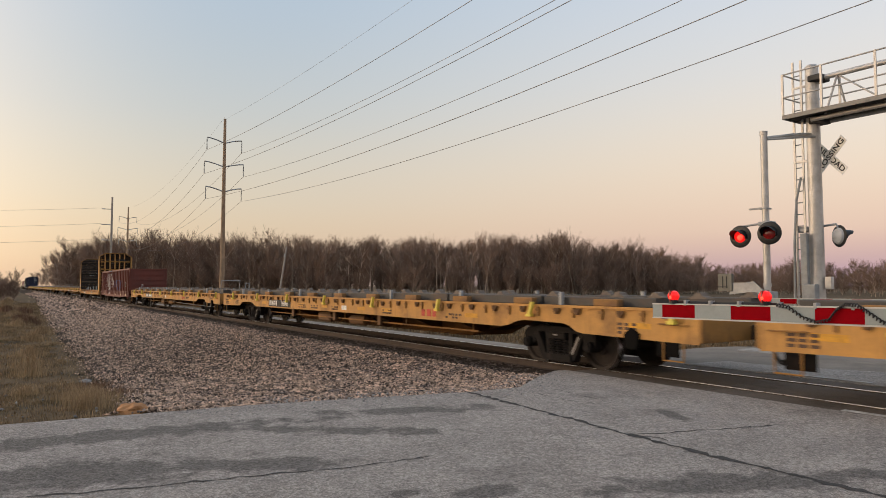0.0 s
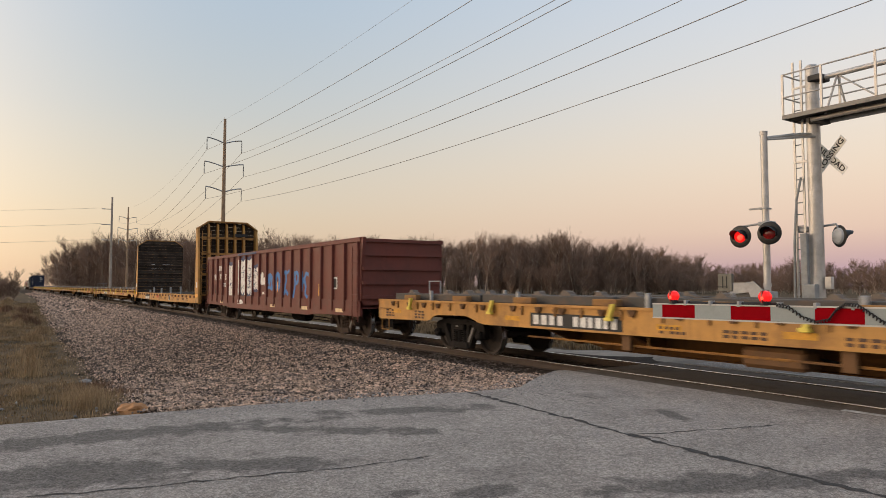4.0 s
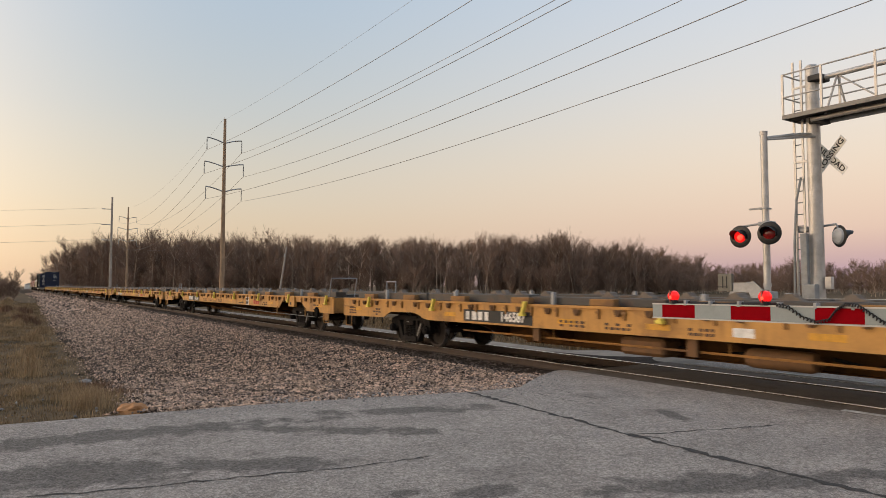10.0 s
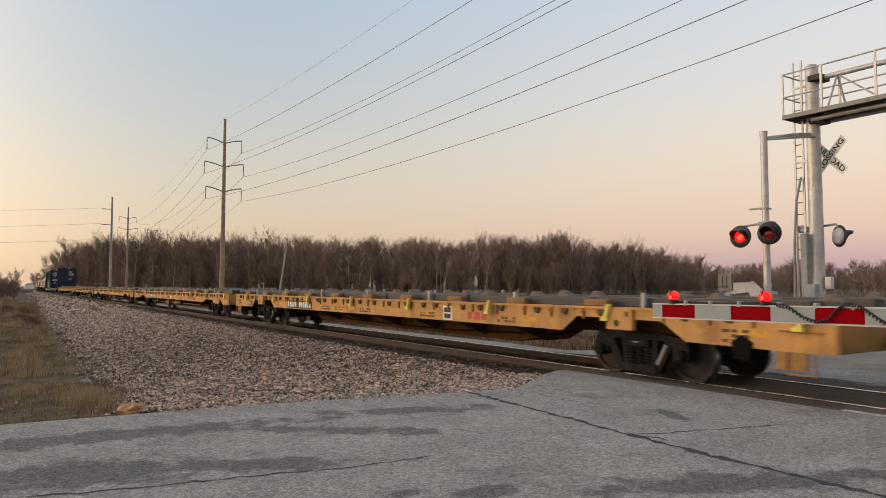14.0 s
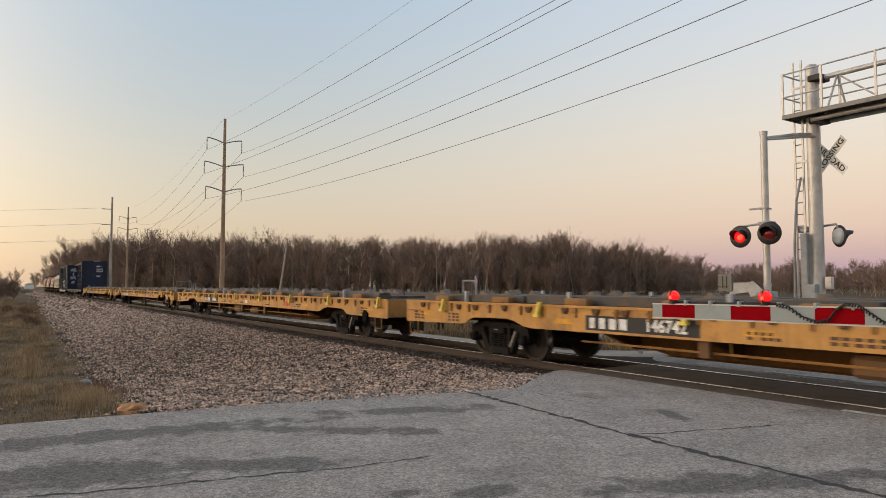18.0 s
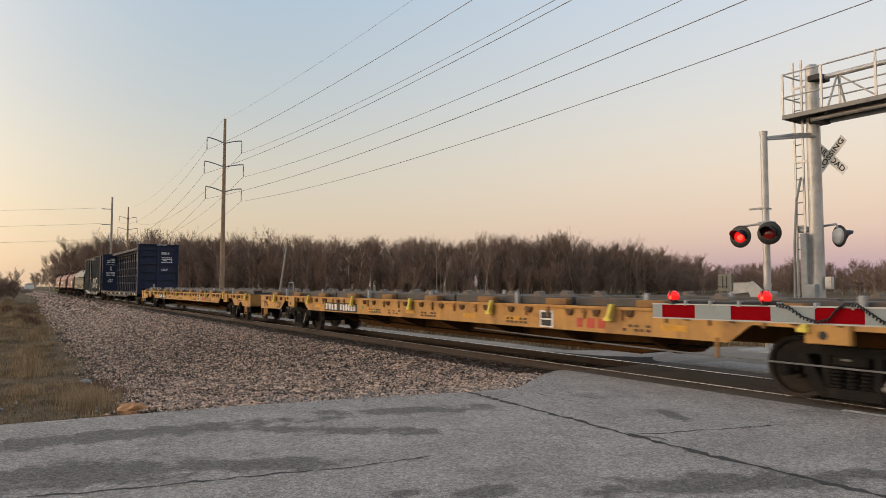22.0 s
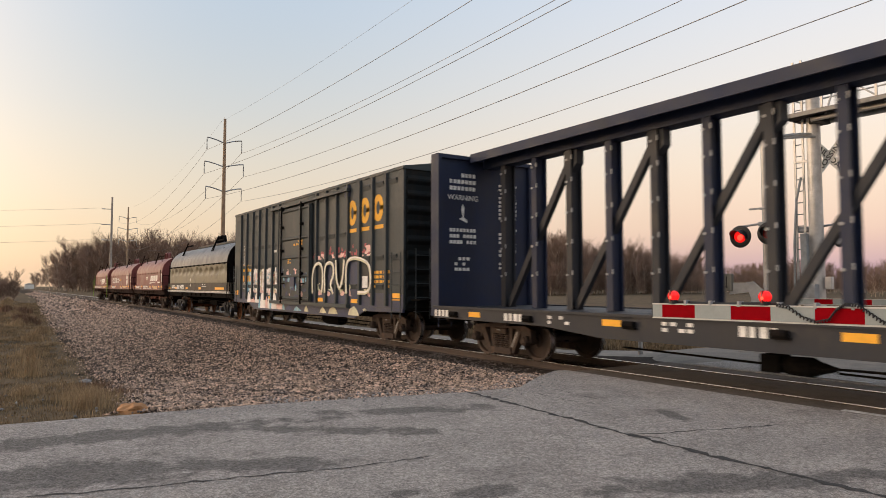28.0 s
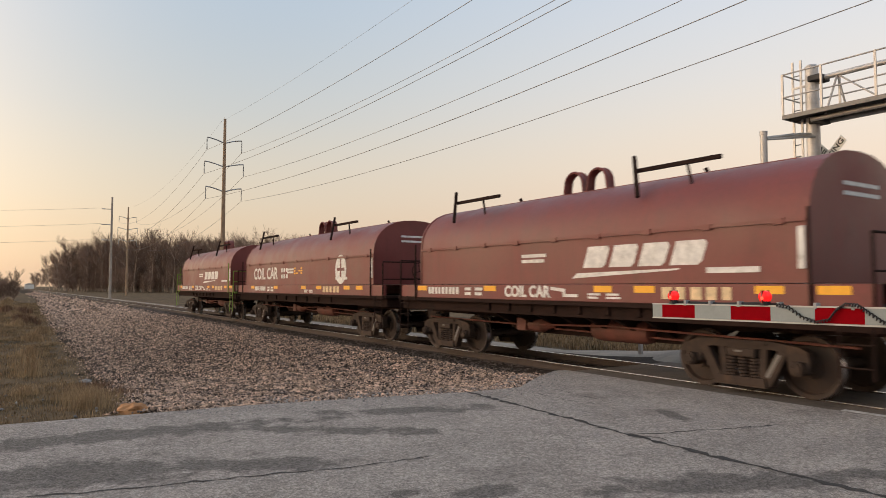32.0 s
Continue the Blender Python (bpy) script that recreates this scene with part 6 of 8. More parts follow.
        E(bm, [(-HK, 4.80), (-1.05, 5.22), (1.05, 5.22), (HK, 4.80), (HK, 4.88), (1.07, 5.30), (-1.07, 5.30), (-HK, 4.88)], "x", *sorted((face, s * (L2 - 0.4))))
        part("bulkhead_cap", bm, M_YELLOW2, car, "sloped top cap")
        npl = 19
        for i in range(npl):
            z0 = 1.17 + i * (5.23 - 1.17) / npl
            z1 = z0 + (5.23 - 1.17) / npl - 0.012
            lo, hi = [HK - 0.005 - max(0.0, z - 4.82) * 1.52 for z in (z0, z1)]
            bm = bmesh.new()
            E(bm, [(-lo, z0), (lo, z0), (hi, z1), (-hi, z1)], "x", *sorted((face - s * (0.09 + rng.uniform(0, 0.02)), face - s * 0.005)))
            part("bulkhead_plank", bm, M_WOOD, car)
        bm = bmesh.new()
        for z in (3.0, 3.35):
            for k in range(5):
                y = rng.uniform(-1.1, 0.8)
                B(bm, *sorted((face - s * 0.1, face - s * 0.108)), y, y + rng.uniform(0.1, 0.3), z, z + 0.02)
        part("scuff_mark", bm, M_WHITE, car, "pale scuffs on the timber")
        ladder(car, s * (L2 - 0.05), -1.28, 1.1, 4.7, 0.46, 11, M_YELLOW, "x")
        plate(car, "notice", *sorted((s * (L2 - 0.52), s * (L2 - 0.25))), 1.55, 1.85, M_WHITE, "white notice plate", y=-HK - 0.001)
        plate(car, "reflector", *sorted((s * (L2 - 0.62), s * (L2 - 0.1))), 1.02, 1.20, M_REFLECT, "orange reflective strip", y=-HK - 0.001)
        bm = bmesh.new()
        B(bm, *sorted((s * (L2 - 0.30), s * (L2 - 0.28))), 0.35, 1.05, 4.45, 4.62)
        part("number_board", bm, M_BLACK, car, "dark board with pale markings")
        truck(car, s * 7.35)
        coupler(car, s * (L2 - 0.1), s)
    pl = plate(car, "number_panel", -6.55, -4.85, 0.70, 1.05, M_BLACK, "black panel with white markings", y=-HB - 0.002)
    bars(pl, "marking", -6.50, -5.82, 0.72, 0.89, 4, M_WHITE, "white stencilled marking", rng, y=-HB - 0.006)
    bars(pl, "marking", -5.70, -4.90, 0.72, 0.89, 6, M_WHITE, "white stencilled marking", rng, y=-HB - 0.006)
    bars(car, "emblem", -2.2, -1.5, 0.84, 1.0, 3, M_REDMARK, "faded red emblem bars", rng)
    for x in (-3.6, -0.9, 0.4, 3.0, 4.4, 5.6, 6.7):
        bars(car, "stencil", x, x + 0.55, 0.80, 0.92, 4, M_STENCIL, "small dark stencil lines", rng, 2)
    plate(car, "white_panel", 1.75, 2.2, 0.72, 1.05, M_WHITE, "white framed test panel")
    plate(car, "consolidated_stencil", 1.8, 2.15, 0.76, 1.01, M_BLACK, "black stencil panel", y=-HB - 0.006)
    air_gear(car, M_UNDER, 0.5, (1.5, -1.5))
    return car


def blob(rng, n, x, z, w, h, jag=0.2):
    pts = []
    for i in range(n):
        a = 2 * math.pi * i / n
        k = 1 + rng.uniform(-jag, jag)
        sq = 1 / max(abs(math.cos(a)), abs(math.sin(a))) ** 0.65
        pts.append((x + w / 2 * k * math.cos(a) * sq, z + h / 2 * k * math.sin(a) * sq))
    return pts


def paint(car, name, outlines, material, label, y, d=0.004):
    bm = bmesh.new()
    for o in outlines:
        E(bm, o, "y", y - d, y)
    return part(name, bm, material, car, label)


def arc(cx, cz, rx, rz, a0, a1, n=10):
    return [(cx + rx * math.cos(radians(a0 + (a1 - a0) * i / n)), cz + rz * math.sin(radians(a0 + (a1 - a0) * i / n))) for i in range(n + 1)]


M_GBLUE = mat("graffiti_blue", (0.05, 0.20, 0.52), None, 0, 0.55, scale=6, var=0.15)
M_GWHITE = mat("graffiti_white", (0.80, 0.77, 0.74), (0.45, 0.43, 0.42), 0.3, 0.6, scale=3, var=0.1)
M_GNAVY = mat("graffiti_navy", (0.03, 0.045, 0.13), None, 0, 0.55, scale=6)
M_GPINK = mat("graffiti_pink", (0.72, 0.47, 0.43), (0.74, 0.62, 0.56), 0.4, 0.6, scale=3)
M_GCREAM = mat("graffiti_cream", (0.62, 0.60, 0.42), (0.5, 0.42, 0.36), 0.3, 0.6, scale=3)
M_GSKY = mat("graffiti_light_blue", (0.20, 0.42, 0.55), (0.45, 0.55, 0.58), 0.3, 0.6, scale=3)
M_GGREEN = mat("graffiti_green", (0.06, 0.36, 0.10), None, 0, 0.6, scale=6)
M_GRED = mat("graffiti_red", (0.42, 0.08, 0.10), None, 0, 0.6, scale=6)
M_LOGOYEL = mat("yellow_emblem_paint", (0.78, 0.40, 0.03), (0.45, 0.22, 0.05), 0.15, 0.6, scale=4, var=0.12)


def gondola():
    rng = random.Random(17)
    car = thing("gondola_car", (0, 0, 0), "oxide red ribbed gondola car with white and blue graffiti", "rail wagon")
    L2 = 9.1
    W = HB - 0.10
    for s in (-1, 1):
        bm = bmesh.new()
        B(bm, -L2, L2, s * W - 0.03, s * W + 0.03, 0.95, 3.08)
        E(bm, [(L2, 1.2), (L2, 0.72), (6.0, 0.70), (4.8, 0.62), (-4.8, 0.62), (-6.0, 0.70), (-L2, 0.72), (-L2, 1.2)], "y", *sorted((s * (W - 0.02), s * (W + 0.07))))
        part("side_wall", bm, M_OXIDE, car, "rust red steel side")
        bm = bmesh.new()
        B(bm, -L2, L2, s * W - 0.08, s * W + 0.10, 3.02, 3.17, 0.015)
        part("top_chord", bm, M_OXIDE, car, "heavy top chord")
        bm = bmesh.new()
        B(bm, -L2, L2, *sorted((s * W, s * (W + 0.085))), 1.14, 1.20)
        part("side_ledge", bm, M_OXIDE, car, "ledge along the side sill")
        bm = bmesh.new()
        E(bm, [(-0.075, 0), (0.075, 0), (0.055, -0.12), (-0.055, -0.12)], "z", 0.85, 3.03)
        rib = mesh_of("side_post", bm, M_OXIDE)
        for i in range(19):
            part("side_post", rib, None, car, at=pose(0.42 + (i - 9) * 0.945, s * W, 0, 0, 0, 0 if s < 0 else 180))
        bm = bmesh.new()
        B(bm, *sorted((s * L2, s * (L2 - 0.06))), -W, W, 0.95, 3.1)
        part("end_wall", bm, M_OXIDE, car, "ribbed steel end")
        bm = bmesh.new()
        for z in (1.3, 1.75, 2.2, 2.65, 3.08):
            B(bm, *sorted((s * L2, s * (L2 + 0.09))), -W, W, z - 0.05, z + 0.05)
        part("end_ribs", bm, M_OXIDE, car, "horizontal end corrugations")
        bm = bmesh.new()
        E(bm, [(s * L2, 3.17), (s * (L2 + 0.18), 3.17), (s * (L2 + 0.05), 2.3), (s * L2, 2.3)], "y", -W - 0.05, -W + 0.05)
        part("corner_gusset", bm, M_OXIDE, car)
        ladder(car, s * (L2 - 0.22), -HB - 0.03, 0.55, 2.9, 0.4, 7, M_OXIDE)
        truck(car, s * 7.2)
        coupler(car, s * (L2 + 0.05), s)
    bm = bmesh.new()
    B(bm, -L2, L2, -W, W, 0.98, 1.06)
    part("floor_plate", bm, M_RUSTMAR, car, "rusty gondola floor")
    bm = bmesh.new()
    B(bm, -L2, L2, -0.3, 0.3, 0.62, 1.0)
    for x in (-4, -2, 0, 2, 4):
        B(bm, x - 0.06, x + 0.06, -W, W, 0.62, 0.98)
    part("underframe", bm, M_UNDER, car, "dark underframe")
    air_gear(car, M_UNDER, 0.48, (2.0, -1.5))
    y = -W - 0.034
    # markings as plain bars; graffiti as painted shapes between the posts
    bars(car, "marking", -6.95, -6.37, 2.40, 2.66, 2, M_WHITE, "white stencilled marking", rng, y=y)
    for x, digits in ((-7.60, "96"), (-6.66, "70"), (-5.70, "31")):
        letters("lettering", digits, 0.40, M_WHITE, car, Matrix.Translation((x, y - 0.002, 2.08)) @ pose(0, 0, 0, 90, 0, 0), 0.003, "white stencilled car number", squash=1.05, bold=0.012)
    paint(car, "patch", [blob(rng, 14, -7.55, 1.5, 0.30, 0.5, 0.12)], M_OXIDEDARK, "dark primer patch", y, 0.003)
    paint(car, "graffiti", [[(-3.6, 3.05), (-0.9, 3.05), (-0.9, 3.13), (-3.6, 3.14)]], M_GNAVY, "blue painted edge on the chord", -W - 0.101, 0.003)
    bars(car, "stencil", -6.1, -5.7, 1.6, 1.8, 2, M_WHITE, "small white stencil lines", rng, 2, y=y)
    for x, w, z0, z1 in ((-4.82, 0.92, 1.0, 2.74), (-2.89, 0.90, 1.22, 2.92), (-1.94, 0.90, 1.22, 2.92), (-1.06, 0.72, 1.42, 2.5)):
        paint(car, "graffiti", [blob(rng, 22, x, (z0 + z1) / 2 + 0.02, w + 0.14, z1 - z0 + 0.14, 0.06)], M_GNAVY, "dark blue painted outline", y, 0.003)
        paint(car, "graffiti", [[(x + dx * w * 0.45 + rng.uniform(-0.03, 0.03), (z0 + z1) / 2 + dz * (z1 - z0) * 0.46 + rng.uniform(-0.04, 0.04)) for dx, dz in ((-1, -0.9), (-0.3, -1), (0.2, -0.85), (0.9, -1), (1, -0.2), (0.92, 0.4), (1, 0.95), (0.4, 1), (-0.1, 0.88), (-0.8, 1), (-1, 0.5), (-0.9, 0))]], M_GWHITE, "white painted letter block", y - 0.003, 0.003)
    for x in (-3.36, -2.415, -1.47):
        paint(car, "graffiti", [[(x - 0.05, 1.25), (x + 0.05, 1.25), (x + 0.05, 2.86), (x - 0.05, 2.84)]], M_GWHITE, "white paint over a side post", -W - 0.121, 0.003)
    lines = []
    for k in range(90):
        x = rng.choice((-4.82, -2.89, -1.94, -1.94, -1.06)) + rng.uniform(-0.36, 0.15)
        z = rng.uniform(1.45, 2.5)
        lines += stroke([(x, z), (x + rng.uniform(0.05, 0.22), z + rng.uniform(-0.12, 0.12)), (x + rng.uniform(0.1, 0.3), z + rng.uniform(-0.2, 0.2))], 0.017)
    paint(car, "graffiti", lines, M_GNAVY, "thin navy painted strokes", y - 0.0062, 0.003)
    for x, z, w, h in ((-1.05, 2.0, 0.75, 0.95), (-0.3, 1.95, 0.5, 0.5), (-0.05, 1.85, 0.35, 0.3)):
        paint(car, "graffiti", [blob(rng, 20, x, z, w, h, 0.22)], M_GWHITE, "white painted splash", y, 0.003)
    # six thick blue letter shapes
    zc = 1.85
    shapes = [stroke([(0.34, 1.52), (0.42, 1.78), (0.36, 2.06), (0.52, 2.04), (0.60, 1.84), (0.66, 1.72), (0.74, 1.86), (0.86, 2.12), (0.98, 2.02), (0.92, 1.75), (1.0, 1.52)], 0.16) + stroke([(0.45, 1.55), (0.62, 1.60), (0.9, 1.55)], 0.12),
              stroke(arc(1.66, 1.83, 0.20, 0.30, 0, 360, 18), 0.19),
              stroke([(2.30, 2.10), (2.5, 2.22), (2.75, 2.16), (2.92, 2.24)], 0.12) + stroke([(2.58, 2.15), (2.62, 1.85), (2.50, 1.60), (2.46, 1.38)], 0.15) + stroke([(2.36, 1.36), (2.60, 1.46), (2.80, 1.34)], 0.15),
              stroke([(3.38, 1.22), (3.52, 1.55), (3.60, 1.85), (3.52, 2.16)], 0.14) + stroke(arc(3.70, 1.96, 0.17, 0.20, 150, -170, 12), 0.15),
              stroke([(4.02, 2.30), (4.2, 2.16), (4.28, 1.85), (4.22, 1.55), (4.08, 1.25)], 0.19) + stroke([(4.28, 1.72), (4.48, 1.90), (4.66, 2.12), (4.86, 2.06)], 0.14) + stroke([(4.50, 1.88), (4.62, 1.62), (4.58, 1.35), (4.76, 1.24)], 0.15)]
    for sh in shapes:
        paint(car, "graffiti", [[(a - 0.0, b) for a, b in q] for q in sh], M_GBLUE, "thick blue painted letter shape", y, 0.005)
    paint(car, "graffiti", stroke([(-0.2, 1.35), (0.0, 1.35)], 0.1), M_GWHITE, "white painted splash", y, 0.003)
    paint(car, "graffiti", [blob(rng, 18, -3.2, 0.92, 0.8, 0.2, 0.15)], M_GWHITE, "white painted splash", -W - 0.075, 0.004)
    for x, z0 in ((-0.75, 1.45), (1.65, 1.4), (5.85, 1.3)):
        plate(car, "yellow_stripe", x - 0.05, x + 0.05, z0, z0 + 0.42, M_REFLECT, "yellow reflective stripe", y=y)
    for x in (-6.3, 1.2, 4.6, 7.6):
        plate(car, "reflector", x - 0.28, x + 0.28, 0.80, 0.92, M_TAN, "pale reflective strip", y=-W - 0.075)
    plate(car, "white_panel", 6.9, 7.35, 1.55, 1.95, M_WHITE, "white framed test panel", y=y)
    plate(car, "consolidated_stencil", 6.95, 7.3, 1.6, 1.9, M_BLACK, "black stencil panel", y=y - 0.006)
    return car


def centerbeam():
    rng = random.Random(23)
    car = thing("centerbeam_car", (0, 0, 0), "empty navy centre-beam lumber car with tall end bulkheads", "rail wagon")
    L2 = 11.15
    for s in (-1, 1):
        bm = bmesh.new()
        E(bm, [(L2, 1.16), (L2, 0.86), (7.0, 0.84), (5.5, 0.70), (-5.5, 0.70), (-7.0, 0.84), (-L2, 0.86), (-L2, 1.16)], "y", *sorted((s * HB, s * (HB - 0.06))))
        B(bm, -L2, L2, *sorted((s * HB, s * (HB + 0.04))), 1.11, 1.16)
        part("side_sill", bm, M_SLATE, car, "dark blue side sill")
    bm = bmesh.new()
    B(bm, -L2, L2, -HB + 0.06, HB - 0.06, 1.05, 1.13)
    part("deck", bm, M_SLATE, car, "dark steel deck")
    bm = bmesh.new()
    for i in range(19):
        B(bm, -10.6 + i * 1.178 - 0.05, -10.6 + i * 1.178 + 0.05, -HB + 0.06, HB - 0.06, 0.78, 1.05)
    B(bm, -L2, L2, -0.3, 0.3, 0.62, 1.05)
    part("underframe", bm, M_UNDER, car, "dark underframe")
    # the centre beam
    bm = bmesh.new()
    E(bm, [(-0.62, 4.86), (-0.56, 4.86), (-0.56, 4.98), (-0.2, 4.98), (-0.2, 4.72), (0.2, 4.72), (0.2, 4.98), (0.56, 4.98), (0.56, 4.86), (0.62, 4.86), (0.62, 5.08), (-0.62, 5.08)], "x", -L2 + 0.3, L2 - 0.3)
    part("top_chord", bm, M_NAVY, car, "wide navy top chord")
    n = 18
    pitch = 1.18
    X0 = -10.05
    for i in range(n):
        x = X0 + i * pitch
        bm = bmesh.new()
        E(bm, [(x - 0.085, -0.17), (x + 0.085, -0.17), (x + 0.085, -0.13), (x + 0.02, -0.13), (x + 0.02, 0.13), (x + 0.085, 0.13), (x + 0.085, 0.17), (x - 0.085, 0.17), (x - 0.085, 0.13), (x - 0.02, 0.13), (x - 0.02, -0.13), (x - 0.085, -0.13)], "z", 1.13, 4.9)
        p = part("post", bm, M_NAVY if i % 2 else M_SLATE, car, "upright steel post")
        bm = bmesh.new()
        for z in (1.9, 2.6, 3.3, 4.0, 4.5):
            C(bm, (x - 0.06, -0.165, z), (x - 0.06, -0.19, z), 0.03, 6)
            B(bm, x + 0.085, x + 0.105, -0.18, -0.15, z, z + 0.10)
        part("post_bolt", bm, M_STEELGREY, p)
    for i in range(0, n - 2, 2):
        x0, x1 = X0 + i * pitch, X0 + (i + 2) * pitch
        lo, hi = ((x0 + 0.1, 1.2), (x1, 4.65)) if i < 8 else ((x1 - 0.1, 1.2), (x0, 4.65))
        bm = bmesh.new()
        E(bm, stroke([lo, hi], 0.15)[0], "y", -0.07, 0.07)
        part("diagonal", bm, M_SLATE, car, "diagonal brace")
        gx = hi[0]
        bm = bmesh.new()
        E(bm, [(gx - 0.2, 4.85), (gx + 0.2, 4.85), (gx + 0.2, 4.4), (gx, 4.2), (gx - 0.2, 4.4)], "y", -0.11, 0.11)
        part("gusset", bm, M_SLATE, car, "gusset plate")
    # bulkheads
    for s in (-1, 1):
        bm = bmesh.new()
        B(bm, *sorted((s * L2, s * (L2 - 0.12))), -HB, HB, 1.0, 4.98, 0.01)
        bh = part("bulkhead", bm, M_NAVY, car, "tall navy end bulkhead")
        bm = bmesh.new()
        for y in (-HB, HB):
            B(bm, *sorted((s * (L2 + 0.13), s * (L2 - 0.22))), *sorted((y, y - math.copysign(0.09, y))), 0.9, 5.0)
        B(bm, *sorted((s * (L2 + 0.13), s * (L2 - 0.2))), -HB, HB, 4.95, 5.05)
        part("bulkhead_frame", bm, M_NAVY, bh, "bulkhead edge frame")
        bm = bmesh.new()
        for z in (1.5, 2.15, 2.8, 3.45, 4.1, 4.6):
            B(bm, *sorted((s * L2, s * (L2 + 0.10))), -HB + 0.09, HB - 0.09, z - 0.05, z + 0.05)
        B(bm, *sorted((s * L2, s * (L2 + 0.11))), -0.1, 0.1, 1.0, 4.95)
        part("bulkhead_ribs", bm, M_NAVY, bh, "horizontal bulkhead ribs")
        truck(car, s * 8.95)
        coupler(car, s * (L2 + 0.1), s)
        ladder(car, s * (L2 + 0.16), -1.1, 0.6, 4.6, 0.4, 11, M_NAVY, "x")
    # white notices on the bulkheads: words that read large, the rest as bars
    def face(xx, sgn, y, z):
        return Matrix.Translation((xx, y, z)) @ pose(0, 0, 0, 90, 0, 90 * sgn)
    fx = -L2 + 0.122
    letters("notice", "WARNING", 0.2, M_WHITE, car, face(fx + 0.002, 1, -0.72, 3.95), 0.003, "white warning lettering")

    def wall_bars(x, s, y0, y1, z0, z1, rows, nb, name="notice_lines"):
        bm = bmesh.new()
        hh = (z1 - z0) / (rows * 1.7 - 0.7)
        for r in range(rows):
            zz = z1 - hh - r * hh * 1.7
            y, w = y0, (y1 - y0) / nb
            for i in range(nb):
                if rng.random() < 0.86:
                    B(bm, *sorted((x, x + s * 0.006)), y + w * 0.06, y + w * rng.uniform(0.7, 0.92), zz, zz + hh)
                y += w
        part(name, bm, M_WHITE, car, "rows of small white notice lines")
    wall_bars(fx, 1, -1.15, -0.3, 4.15, 4.6, 3, 7)
    wall_bars(fx, 1, -1.15, -0.3, 2.75, 3.15, 3, 8)
    wall_bars(fx, 1, -1.0, -0.5, 2.05, 2.4, 3, 4)
    wall_bars(fx, 1, 0.45, 1.1, 3.45, 4.4, 9, 3)
    wall_bars(fx, 1, 0.45, 1.1, 2.1, 3.2, 10, 3)
    bm = bmesh.new()
    E(bm, [(-0.85, 3.4), (-0.6, 3.3), (-0.58, 3.36), (-0.7, 3.45), (-0.68, 3.7), (-0.74, 3.8), (-0.78, 3.66), (-0.74, 3.45)], "x", fx, fx + 0.006)
    part("pictogram", bm, M_WHITE, car, "white warning pictogram")
    fo = L2
    letters("notice", "CAUTION", 0.17, M_WHITE, car, face(L2 + 0.132, 1, 0.25, 5.0), 0.003, "white caution lettering")
    wall_bars(fo, 1, 0.25, 1.0, 4.22, 4.40, 1, 10, "marking")
    wall_bars(fo, 1, 0.25, 1.1, 3.55, 4.0, 4, 6)
    wall_bars(fo, 1, 0.25, 0.8, 2.9, 3.05, 2, 5)
    # white tie marks along the sill and the edge of a post
    for i in range(16):
        x = -10.8 + i * 1.4
        if i % 3 == 1:
            plate(car, "reflector", x - 0.22, x + 0.22, 0.93, 1.05, M_REFLECT, "orange reflective strip")
        else:
            bars(car, "stencil", x - 0.3, x + 0.35, 0.90, 1.06, 4, M_WHITE, "white stencilled marks", rng, 2 if i % 2 else 1)
    for i in range(0, 16, 2):
        bm = bmesh.new()
        x = -10.2 + i * 1.36
        C(bm, (x - 0.12, -HB - 0.05, 0.98), (x + 0.12, -HB - 0.05, 0.98), 0.06, 10)
        B(bm, x - 0.14, x + 0.14, -HB - 0.06, -HB, 0.90, 0.93)
        part("winch", bm, M_UNDER, car, "cable winch under the sill")
    bm = bmesh.new()
    for x in (3.0, 6.5, 8.0):
        pipe(bm, [(x, -0.6, 4.9), (x + 1.6, -1.2, 2.4), (x + 2.2, -HB, 1.1)], 0.006, 4)
    part("strap_cable", bm, M_UNDER, car, "thin tie-down cables")
    air_gear(car, M_UNDER, 0.45, (2.2, -2.2))
    return car


